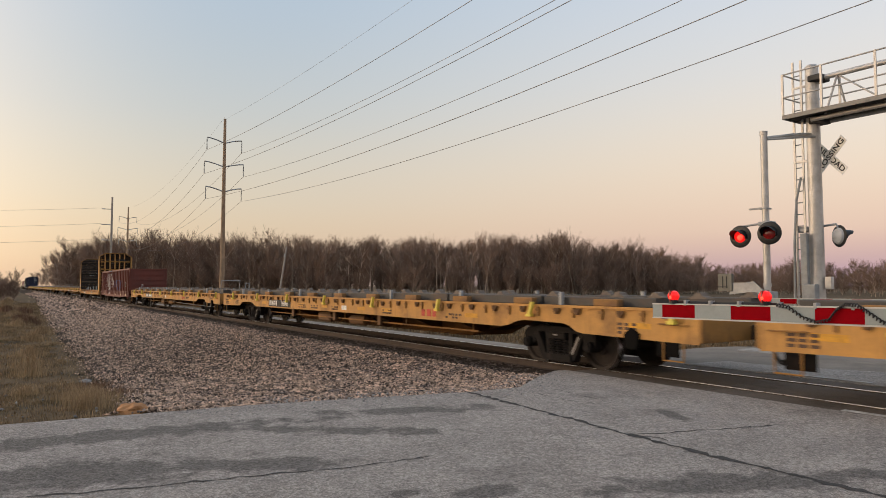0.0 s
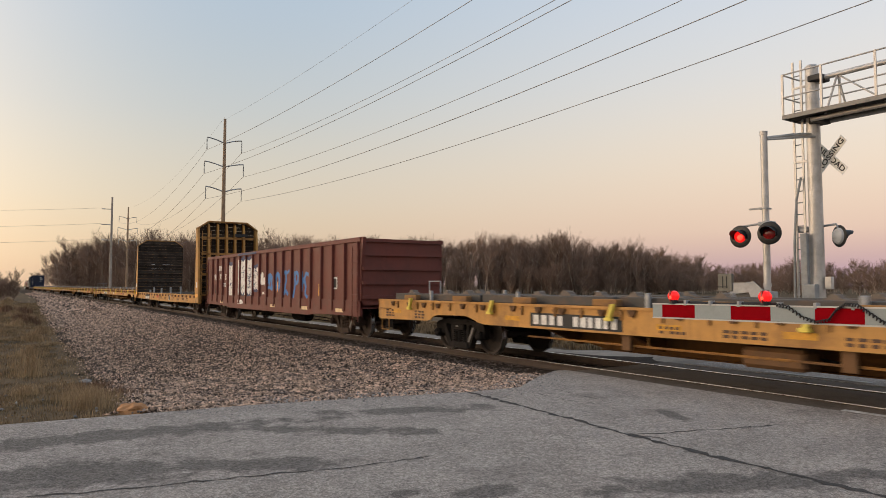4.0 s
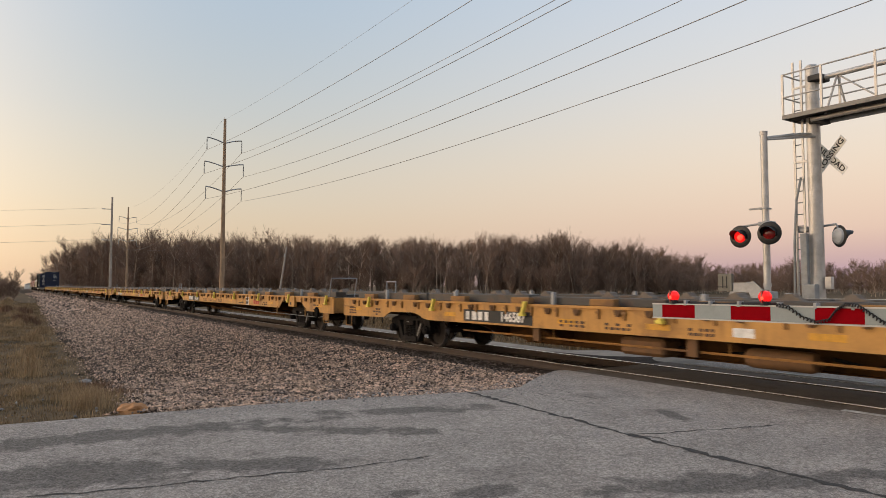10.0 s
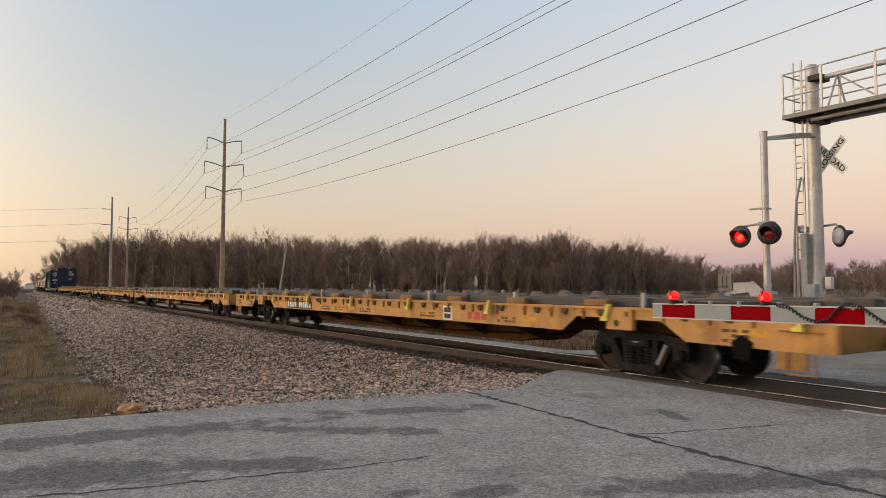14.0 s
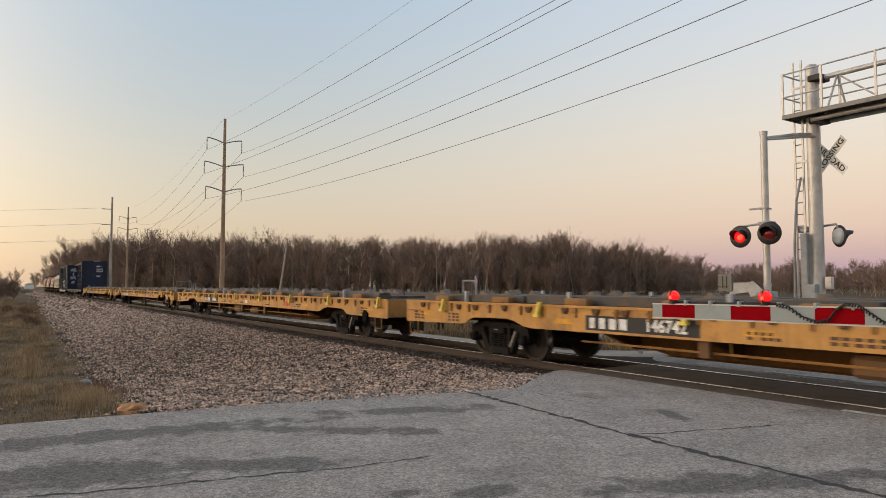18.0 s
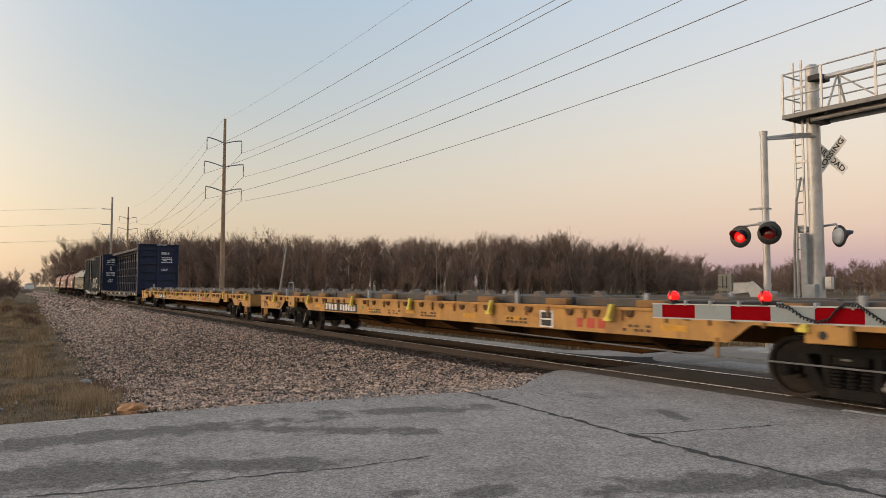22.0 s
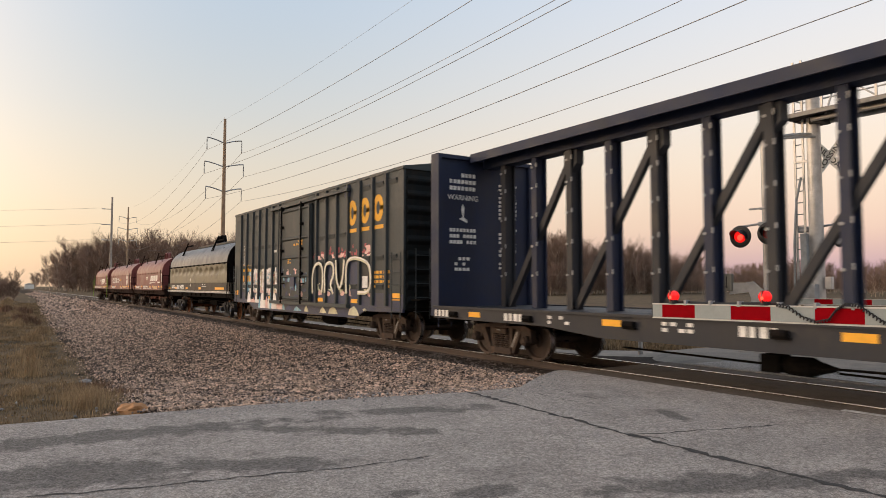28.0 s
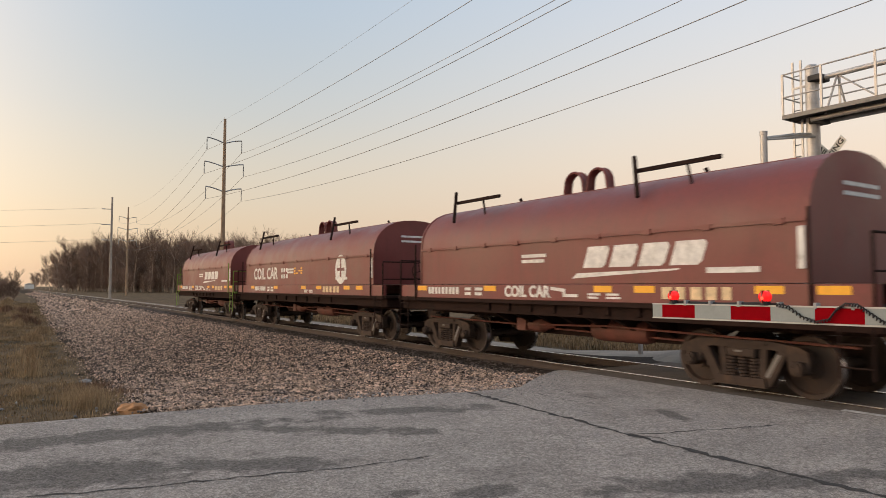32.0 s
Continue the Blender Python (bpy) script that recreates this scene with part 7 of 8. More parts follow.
def boxcar():
    rng = random.Random(29)
    car = thing("box_car", (0, 0, 0), "faded dark green ribbed box car with colourful graffiti", "rail wagon")
    L2 = 7.93
    W = HB
    side = [(L2, 4.92), (L2, 1.0), (5.6, 0.98), (4.9, 0.72), (-4.9, 0.72), (-5.6, 0.98), (-L2, 1.0), (-L2, 4.92)]
    for s in (-1, 1):
        bm = bmesh.new()
        E(bm, side, "y", *sorted((s * W, s * (W - 0.06))))
        part("side_wall", bm, M_BOXGREEN, car, "faded green-black steel side")
        # end walls take the darker colour that paints in their shade
        bm = bmesh.new()
        B(bm, *sorted((s * (L2 - 0.06), s * L2)), -W + 0.06, W - 0.06, 1.0, 4.92)
        part("end_wall", bm, M_ENDSHADE, car, "corrugated steel end")
        bm = bmesh.new()
        for i in range(9):
            z = 1.25 + i * 0.42
            E(bm, [(s * L2, z - 0.13), (s * (L2 + 0.075), z - 0.03), (s * (L2 + 0.075), z + 0.03), (s * L2, z + 0.13)], "y", -W + 0.1, W - 0.1)
        part("end_corrugation", bm, M_ENDSHADE, car, "bold horizontal corrugations")
    bm = bmesh.new()
    E(bm, [(-W - 0.03, 4.90), (-W - 0.03, 4.98), (-0.7, 5.12), (0, 5.16), (0.7, 5.12), (W + 0.03, 4.98), (W + 0.03, 4.90)], "x", -L2 - 0.03, L2 + 0.03)
    roof = part("roof", bm, M_BOXGREEN, car, "low pitched panelled roof")
    bm = bmesh.new()
    for i in range(14):
        x = -L2 + 0.5 + i * 1.14
        E(bm, [(-W - 0.035, 4.99), (-0.7, 5.13), (0, 5.17), (0.7, 5.13), (W + 0.035, 4.99), (0, 5.215), (-0.7, 5.18)], "x", x - 0.04, x + 0.04)
    part("roof_rib", bm, M_BOXGREEN, roof, "roof panel ribs")
    # side posts with panels between them
    xs = [-6.83, -6.0, -5.15, -4.3, -3.45, -2.6, -1.87, 1.93, 2.75, 3.6, 4.45, 5.3, 6.15, 7.0]
    bm = bmesh.new()
    E(bm, [(-0.075, 0), (0.075, 0), (0.05, -0.085), (-0.05, -0.085)], "z", 1.08, 4.88)
    post = mesh_of("side_post", bm, M_BOXGREEN)
    for s in (-1, 1):
        for x in xs:
            part("side_post", post, None, car, at=pose(x, s * W, 0, 0, 0, 0 if s < 0 else 180))
    bm = bmesh.new()
    E(bm, [(-0.02, 0.16), (-0.045, 0.13), (-0.012, 0.0), (0, 0), (0, 0.16)], "x", -0.22, 0.22)
    bracket = mesh_of("anchor_panel", bm, M_BOXGREEN)
    for x0, x1 in list(zip(xs, xs[1:])) + [(-7.7, -6.72), (6.9, 7.8)]:
        if x1 - x0 > 2:
            continue
        for z in (1.55, 2.4, 3.22, 4.55):
            if rng.random() < 0.8 and not (z == 3.22 and x0 > 4.2):
                part("anchor_panel", bracket, None, car, at=((x0 + x1) / 2, -W, z))
    # sliding door
    bm = bmesh.new()
    B(bm, -1.48, 1.54, -W - 0.10, -W - 0.02, 1.1, 4.6, 0.01)
    door = part("door", bm, M_BOXGREEN, car, "ribbed sliding door")
    bm = bmesh.new()
    for z in (1.2, 2.02, 2.72, 3.42, 4.50):
        E(bm, [(-W - 0.10, z - 0.06), (-W - 0.15, z - 0.02), (-W - 0.15, z + 0.02), (-W - 0.10, z + 0.06)], "x", -1.44, 1.5)
    for x in (-1.42, 0.62, 1.47):
        B(bm, x - 0.05, x + 0.05, -W - 0.16, -W - 0.10, 1.12, 4.58)
    part("door_rib", bm, M_BOXGREEN, door, "door stiffeners")
    for x in (-1.22, 0.80):
        bm = bmesh.new()
        C(bm, (x, -W - 0.19, 1.0), (x, -W - 0.19, 4.72), 0.028, 8)
        for z in (1.2, 2.1, 3.0, 3.9, 4.6):
            B(bm, x - 0.07, x + 0.07, -W - 0.20, -W - 0.10, z - 0.05, z + 0.05)
        B(bm, x - 0.03, x + 0.45, -W - 0.215, -W - 0.19, 1.72, 1.77)
        part("lock_rod", bm, M_UNDER, door, "door lock rod with handle")
    bm = bmesh.new()
    B(bm, -0.35, 0.12, -W - 0.16, -W - 0.10, 1.62, 1.98, 0.01)
    part("latch_box", bm, M_BOXBLUE, door, "dark latch box")
    bm = bmesh.new()
    B(bm, -2.6, 4.6, -W - 0.16, -W, 4.66, 4.76)
    B(bm, -2.6, 4.6, -W - 0.16, -W, 0.96, 1.08)
    part("door_track", bm, M_BOXGREEN, car, "door guide rails")
    # bottom side sill in dark blue
    bm = bmesh.new()
    E(bm, [(L2, 1.02), (L2, 0.92), (5.6, 0.90), (4.9, 0.66), (-4.9, 0.66), (-5.6, 0.90), (-L2, 0.92), (-L2, 1.02), (-5.4, 1.02), (5.4, 1.02)], "y", -W - 0.02, -W + 0.04)
    part("side_sill", bm, M_BOXBLUE, car, "dark blue side sill")
    bm = bmesh.new()
    B(bm, -L2, L2, -0.35, 0.35, 0.62, 1.0)
    B(bm, -L2, L2, -W + 0.1, W - 0.1, 0.96, 1.04)
    part("underframe", bm, M_UNDER, car, "dark underframe")
    air_gear(car, M_UNDER, 0.48, (1.2, -1.6))
    for s in (-1, 1):
        truck(car, s * 6.3)
        coupler(car, s * (L2 + 0.08), s)
        ladder(car, s * (L2 - 0.3), -W - 0.07, 0.75, 2.6, 0.5, 5, M_BOXGREEN)
        ladder(car, s * (L2 + 0.12), -1.0, 0.75, 2.7, 0.45, 5, M_BOXGREEN, "x")
        plate(car, "reflector", *sorted((s * (L2 - 0.62), s * (L2 - 0.2))), 1.25, 1.45, M_REFLECT, "orange reflective square", y=-W)
    wheel_handle(car, L2 + 0.3, -0.45, 2.3, 0.27, "x", M_UNDER)
    bm = bmesh.new()
    B(bm, L2 + 0.02, L2 + 0.5, -HB + 0.2, HB - 0.2, 1.25, 1.29)
    part("end_platform", bm, M_UNDER, car, "end crossover platform")
    y = -W
    # large yellow emblem: three block shapes, each with a bar below
    zb, zt = 3.55, 4.35
    lx = [(4.4, 5.0), (5.27, 5.87), (6.12, 6.75)]
    for a, b in lx:
        ring = stroke(arc((a + b) / 2, (zb + zt) / 2, (b - a) / 2 - 0.10, (zt - zb) / 2 - 0.10, 0, 360, 20), 0.20)
        paint(car, "emblem", ring, M_LOGOYEL, "rounded yellow emblem shape", y, 0.006)
        paint(car, "emblem_bar", [[(a, 3.33), (b, 3.33), (b, 3.45), (a, 3.45)]], M_LOGOYEL, "yellow bar under the emblem", y, 0.006)
    bars(car, "marking", -6.62, -5.4, 2.28, 2.58, 4, M_LOGOYEL, "yellow stencilled marking", rng, y=y)
    bars(car, "marking", -6.62, -4.9, 1.85, 2.12, 6, M_LOGOYEL, "yellow stencilled marking", rng, y=y)
    bars(car, "stencil", -0.1, 0.85, 3.15, 3.45, 4, M_LOGOYEL, "yellow stencil lines", rng, 3, y=-W - 0.102)
    bars(car, "stencil", 6.1, 7.2, 1.6, 2.1, 5, M_LOGOYEL, "small yellow stencil lines", rng, 4, y=y)
    bars(car, "stencil", -0.7, -0.3, 2.5, 2.75, 2, M_LOGOYEL, "small yellow stencil lines", rng, 4, y=-W - 0.102)
    for x in (-4.6, -2.9, 0.4, 2.2, 4.9):
        plate(car, "reflector", x - 0.25, x + 0.25, 1.12, 1.25, M_REFLECT, "orange reflective strip", y=y - 0.002)
    # graffiti: pale block letters with pink and blue on the left, pale outlined letters on the right
    bm = bmesh.new()
    E(bm, [(-L2 + 0.02, 1.03), (L2 - 0.02, 1.03), (L2 - 0.02, 1.42), (4.2, 1.5), (1.6, 1.42), (-1.8, 1.42), (-L2 + 0.02, 1.38)], "y", y - 0.002, y)
    part("base_band", bm, M_BOXBLUE, car, "dark blue paint band above the sill")
    def soft(pts, rounds=2):
        """Round the corners of an open line."""
        for _ in range(rounds):
            out = [pts[0]]
            for (a, b), (c, d) in zip(pts, pts[1:]):
                out += [(a * 0.75 + c * 0.25, b * 0.75 + d * 0.25), (a * 0.25 + c * 0.75, b * 0.25 + d * 0.75)]
            pts = out + [pts[-1]]
        return pts
    # pale ground broken into many small fields of colour, then the letter bodies and their dark edges
    paint(car, "graffiti", [blob(rng, 46, -3.75, 1.80, 3.5, 0.86, 0.10)], M_GPINK, "pink and white painted ground", y - 0.002, 0.003)
    for m_, n_ in ((M_GWHITE, 34), (M_GPINK, 22), (M_GCREAM, 12), (M_GSKY, 12), (M_GWHITE, 26)):
        paint(car, "graffiti", [blob(rng, 11, rng.uniform(-5.5, -2.0), rng.uniform(1.4, 2.3), rng.uniform(0.08, 0.36), rng.uniform(0.12, 0.42), 0.35) for _ in range(n_)], m_, "ragged painted field", y - 0.005 - 0.0008 * n_ / 10, 0.002)
    for i in range(7):
        x = -5.2 + i * 0.52
        z = 1.85 + rng.uniform(-0.05, 0.10)
        w, h = rng.uniform(0.30, 0.40), rng.uniform(0.62, 0.82)
        legs = [[(x - w / 2, z - h / 2), (x - w / 2 + 0.05, z), (x - w / 2, z + h / 2)], [(x - w / 2, z + h / 2), (x, z + h / 2 - 0.10), (x + w / 2, z + h / 2)], [(x + w / 2, z - h / 2), (x + w / 2 - 0.04, z + 0.05), (x + w / 2 - 0.02, z + h / 2)], [(x - w / 2, z), (x + 0.05, z - 0.04), (x + w / 2, z + 0.02)]]
        for q in rng.sample(legs, 3):
            paint(car, "graffiti", stroke(soft(q), 0.15), (M_GWHITE, M_GWHITE, M_GCREAM)[i % 3], "pale painted letter body", y - 0.010, 0.003)
            paint(car, "graffiti", stroke(soft([(a + 0.075, b - 0.02) for a, b in q]), 0.022), (M_GNAVY, M_GSKY, M_GRED)[i % 3], "thin painted letter edge", y - 0.013, 0.002)
    for x, w, zz in ((-5.85, 0.5, 1.75), (-5.6, 0.4, 1.95), (-1.72, 0.3, 1.9)):
        paint(car, "graffiti", [blob(rng, 20, x, zz, w, 0.75, 0.3)], M_GSKY, "light blue painted splash", y - 0.002, 0.004)
    for k in range(34):
        x, zz = rng.uniform(-1.42, 1.4), rng.uniform(1.15, 2.3)
        paint(car, "graffiti", [blob(rng, 12, x, zz, rng.uniform(0.08, 0.34), rng.uniform(0.08, 0.3), 0.45)], (M_GSKY, M_GSKY, M_BOXBLUE, M_GPINK, M_GNAVY, M_BOXBLUE)[k % 6], "paint over the door", -W - 0.102 - 0.0004 * k, 0.002)
    x = -5.9
    i = 0
    while x < 5.6:
        w = rng.uniform(0.22, 0.8)
        zb0 = 0.735 if abs(x) < 4.6 else 0.94
        m_ = (M_GWHITE, M_GPINK, M_GWHITE, M_GSKY)[i % 4] if x < -1.7 else (M_GSKY, M_GNAVY)[i % 2] if x < 0.6 else (M_GCREAM, M_GCREAM, M_BOXBLUE)[i % 3]
        top_ = 1.04 + (rng.uniform(0.1, 0.4) if x < -1.7 else rng.uniform(-0.14, 0.0))
        paint(car, "graffiti", [[(x, zb0), (x + w * 1.05, zb0), (x + w * 0.85, top_ - 0.12), (x + w * rng.uniform(0.35, 0.6), top_), (x + w * 0.15, top_ - 0.10)]], m_, "painted points along the sill", y - 0.021, 0.004)
        x += w * (0.9 if x < -1.7 else 1.35)
        i += 1
    # dark letters with thick greenish outlines beyond the door
    outl = [[(1.72, 1.42), (1.68, 1.95), (1.86, 2.36), (2.3, 2.46), (2.58, 2.28), (2.6, 1.75), (2.52, 1.45)],
            [(2.78, 1.45), (2.74, 2.3), (3.1, 2.46), (3.5, 2.34), (3.46, 1.95), (3.2, 1.72), (3.44, 1.42)], [(3.66, 2.46), (3.70, 1.9), (3.95, 1.48), (4.2, 1.9), (4.28, 2.46)],
            [(4.46, 1.45), (4.42, 2.2), (4.6, 2.5), (5.1, 2.52)], [(5.1, 2.52), (5.6, 2.45), (6.05, 2.3), (6.15, 1.8), (6.0, 1.45), (5.3, 1.45)]]
    for k, o in enumerate(outl):
        xm = sum(p[0] for p in o) / len(o)
        paint(car, "graffiti", [blob(rng, 22, xm, 1.9, 1.0, 1.05, 0.10)], M_BOXBLUE if k % 2 else M_BLACK, "dark painted letter fill", y - 0.002 - 0.0005 * k, 0.003)
        paint(car, "graffiti", stroke(soft(o), 0.115), M_GCREAM, "greenish cream painted outline", y - 0.088, 0.003)
        paint(car, "graffiti", stroke(soft([(a + 0.03, b + 0.02) for a, b in o]), 0.045), M_GWHITE, "white line in the outline", y - 0.0915, 0.002)
        paint(car, "graffiti", [blob(rng, 12, xm + rng.uniform(-0.2, 0.2), 1.62, rng.uniform(0.18, 0.4), rng.uniform(0.2, 0.42), 0.35)], M_GCREAM, "cream painted fill", y - 0.008, 0.003)
        paint(car, "graffiti", [blob(rng, 10, xm + rng.uniform(-0.3, 0.3), 1.40, 0.3, 0.16, 0.35)], M_GPINK, "pink painted fill", y - 0.008, 0.003)
    paint(car, "graffiti", [blob(rng, 9, rng.uniform(1.6, 6.1), 2.62 + abs(rng.gauss(0, 0.16)), rng.uniform(0.05, 0.16), rng.uniform(0.05, 0.2), 0.4) for _ in range(46)], M_GRED, "speckled red overspray", y - 0.004, 0.002)
    paint(car, "graffiti", [blob(rng, 9, rng.uniform(1.6, 6.1), 2.56 + abs(rng.gauss(0, 0.10)), rng.uniform(0.08, 0.3), rng.uniform(0.05, 0.14), 0.4) for _ in range(26)], M_GPINK, "pink overspray", y - 0.0065, 0.002)
    for k in range(7):
        zz = 3.4 - k * 0.16
        paint(car, "graffiti", stroke([(-6.55, zz), (-6.45, zz + 0.07), (-6.38, zz - 0.05), (-6.5, zz - 0.12)], 0.018), M_GWHITE, "thin white scrawl", y - 0.002, 0.003)
    for k in range(5):
        xx, zz = -6.55 + 0.11 * k, 1.62 + 0.1 * (k % 2)
        paint(car, "graffiti", stroke(arc(xx, zz, 0.07, 0.1, 40, 320, 7), 0.03), M_GWHITE, "thin white scrawl", y - 0.003, 0.003)
    plate(car, "white_panel", 5.6, 5.95, 1.6, 1.95, M_WHITE, "white framed test panel", y=y - 0.09)
    plate(car, "notice", -2.55, -2.2, 3.0, 3.1, M_WHITE, "small white notice", y=y)
    plate(car, "vent", 4.2, 4.55, 4.5, 4.85, M_BOXBLUE, "dark hatch near the roof", y=y, d=0.05)
    return car


def coil_car(kind):
    """Covered coil steel car. kind: 'grey' long car, 'maroon' short car, 'herald' long maroon car, 'green' short car with green steps."""
    rng = random.Random({"grey": 41, "maroon": 43, "herald": 47, "green": 53}[kind])
    long_car = kind in ("grey", "herald")
    grey_car = kind == "grey"
    H2 = 6.55 if grey_car else 6.2 if long_car else 5.1
    L2 = 7.1 if long_car else 6.05
    tc = 5.3 if kind == "grey" else 5.2 if long_car else 4.15
    grey = kind == "grey"
    zb, zs, zt = (1.82, 2.80, 3.98) if grey else (1.70, 2.60, 3.68)
    body = M_UNDER if grey else M_MAROON
    side = M_OLIVE if grey else M_MAROON
    top = M_SILVER if grey else M_MAROON
    lab = {"grey": "grey and olive covered coil car on a black frame", "maroon": "maroon covered coil car with white lettering", "herald": "maroon covered coil car with round white emblem", "green": "maroon covered coil car with green end steps"}[kind]
    car = thing("coil_car", (0, 0, 0), lab, "rail wagon", "covered coil cars")
    W = HB if grey else 1.44
    # hood: straight side and rounded top
    prof = [(-W, zb)] + [(-W, zs)]
    n = 14
    for i in range(1, n):
        a = math.pi - math.pi * i / n
        prof.append((W * math.copysign(abs(math.cos(a)) ** 0.85, math.cos(a)), zs + (zt - zs) * math.sin(a) ** 0.9))
    prof += [(W, zs), (W, zb)]
    bm = bmesh.new()
    E(bm, prof[1:-1], "x", -H2, H2)
    hood = part("hood", bm, top, car, "rounded hood top", smooth=True)
    bm = bmesh.new()
    inset = 0.14 if grey else 0.0
    E(bm, [(-W + inset, zb), (-W + inset, zs), (W, zs), (W, zb)], "x", -H2, H2)
    part("hood_side", bm, side, hood, "upright hood side")
    if grey:
        # thin outer sheet pushed in by the load, one long dent beside another
        dents = [(-H2 + 0.75 + i * 1.04 + rng.uniform(-0.15, 0.15), rng.uniform(0.34, 0.52), 2.42 + rng.uniform(-0.05, 0.07), rng.uniform(0.075, 0.12)) for i in range(13)]
        nx, nz = 170, 14
        V = []
        for i in range(nx + 1):
            x = -H2 + 2 * H2 * i / nx
            for q in range(nz + 1):
                z = zb + (zs - zb) * q / nz
                d = 0.0
                for dx, w, dz, dep in dents:
                    a, b = (x - dx) / w, (z - dz - 0.10 * (1 - min(1.0, abs(x - dx) / w))) / (0.17 if z > dz else 0.24)
                    r2 = a * a + b * b
                    if r2 < 1:
                        d = max(d, dep * (1 - r2) ** 0.8)
                edge = min(1.0, q / 1.5, (nz - q) / 1.5)
                V.append((x, -W + (d + 0.012 * noise.noise(Vector((x * 1.1, z * 2.5, 9.0)))) * edge, z))
        F = [(i * (nz + 1) + q, (i + 1) * (nz + 1) + q, (i + 1) * (nz + 1) + q + 1, i * (nz + 1) + q + 1) for i in range(nx) for q in range(nz)]
        part("hood_sheet", pydata("hood_sheet", V, F, side, True), None, hood, "dusty olive sheet with long dents")
    bm = bmesh.new()
    B(bm, -H2 - 0.01, H2 + 0.01, -W - 0.035, -W, zs - 0.035, zs + 0.02)
    for i in range(13 if grey else 9):
        x = -H2 + 0.4 + i * (2 * H2 - 0.8) / (12 if grey else 8)
        B(bm, x - 0.09, x + 0.09, -W - 0.05, -W, zs - 0.06, zs + 0.03)
    part("hood_seam", bm, M_UNDER if grey else M_MAROON, hood, "flange with clamps along the hood")
    for s in (-1, 1):
        bm = bmesh.new()
        E(bm, [(p[0] * 1.012, p[1] + (0.012 if p[1] > zs else 0)) for p in prof], "x", *sorted((s * H2, s * (H2 + 0.05))))
        part("hood_end", bm, M_UNDER if grey else M_MAROON, hood, "flat hood end")
        bm = bmesh.new()
        for z in (zs - 0.35, zs - 0.2) if not grey else (zs - 0.2,):
            B(bm, *sorted((s * (H2 + 0.05), s * (H2 + 0.056))), -0.5, 0.6, z + 0.75, z + 0.81)
        part("notice_lines", bm, M_WHITE, hood, "white notice lines")
    # top ridge, lifting arches, stirrups
    bm = bmesh.new()
    B(bm, -H2 + 0.8, H2 - 0.8, -0.12, 0.12, zt - 0.02, zt + 0.05, 0.01)
    part("hood_ridge", bm, top, hood, "ridge strip")
    for dx in ((-0.6, 0.1) if grey else (-0.8, -0.1)):
        bm = bmesh.new()
        pts = [(dx + 0.27 * math.cos(math.radians(a)), 0, zt + (0.33 if grey else 0.24) + 0.27 * math.sin(math.radians(a))) for a in range(0, 181, 15)]
        pts = [(dx + 0.31, 0, zt - 0.03)] + pts + [(dx - 0.31, 0, zt - 0.03)]
        for p, q in zip(pts, pts[1:]):
            C(bm, (p[0], -0.09, p[2]), (q[0], -0.09, q[2]), 0.03, 6)
            C(bm, (p[0], 0.09, p[2]), (q[0], 0.09, q[2]), 0.035, 6)
            d = bm.faces.new([bm.verts.new((p[0], -0.09, p[2])), bm.verts.new((q[0], -0.09, q[2])), bm.verts.new((q[0], 0.09, q[2])), bm.verts.new((p[0], 0.09, p[2]))])
        part("lifting_arch", bm, M_UNDER if grey else M_MAROON, hood, "round lifting arch")
    shoulder = zs + 0.61 * (zt - zs)
    for x in ((-4.05, 2.8) if grey else (-4.0, 1.8) if not long_car else (-4.9, 2.6)):
        for s in (-1, 1):
            bm = bmesh.new()
            if grey:
                pipe(bm, [(x - 0.16, s * 1.32, shoulder), (x, s * 1.02, zt + 0.30), (x + 0.16, s * 1.32, shoulder)], 0.03, 6)
                B(bm, x - 0.22, x + 1.25, *sorted((s * 1.0, s * 1.07)), zt + 0.07, zt + 0.14)
            else:
                pipe(bm, [(x + 0.26, s * 1.34, shoulder - 0.02), (x - 0.04, s * 1.06, zt + 0.36)], 0.042, 6)
                B(bm, x, x + 1.75, *sorted((s * 1.03, s * 1.10)), zt + 0.05, zt + 0.12)
                C(bm, (x + 1.2, s * 1.06, zt - 0.35), (x + 1.1, s * 1.06, zt + 0.08), 0.025, 6)
            part("lifting_stirrup", bm, M_UNDER if grey else M_RUSTDARK, hood, "leaning stirrup guide")
    if grey:
        bm = bmesh.new()
        B(bm, -3.0, H2 - 1.2, -0.66, -0.30, zt - 0.06, zt + 0.05, 0.01)
        part("running_board", bm, M_RIB, hood, "board along the hood ridge")
    # side sill, deck, underframe
    yh, W = -W, HB
    for s in (-1, 1):
        bm = bmesh.new()
        B(bm, -L2, L2, *sorted((s * W, s * (W - 0.08))), 1.36, zb - 0.012, 0.008)
        part("side_sill", bm, M_MUDSILL if grey else M_MAROON, car, "side sill with markings")
        bm = bmesh.new()
        B(bm, -L2, L2, *sorted((s * (W + 0.03), s * (W - 0.35))), 1.28, 1.36)
        part("walkway", bm, M_STEELGREY if grey else M_RUSTDARK, car, "narrow running board")
    bm = bmesh.new()
    E(bm, [(L2, 1.30), (L2, 0.95), (tc - 1.3, 0.90), (tc - 1.9, 0.60), (-tc + 1.9, 0.60), (-tc + 1.3, 0.90), (-L2, 0.95), (-L2, 1.30)], "y", -0.5, 0.5)
    B(bm, -L2, L2, -W + 0.1, W - 0.1, 1.05, 1.28)
    part("underframe", bm, M_UNDER if grey else M_RUSTDARK, car, "heavy underframe")
    bm = bmesh.new()
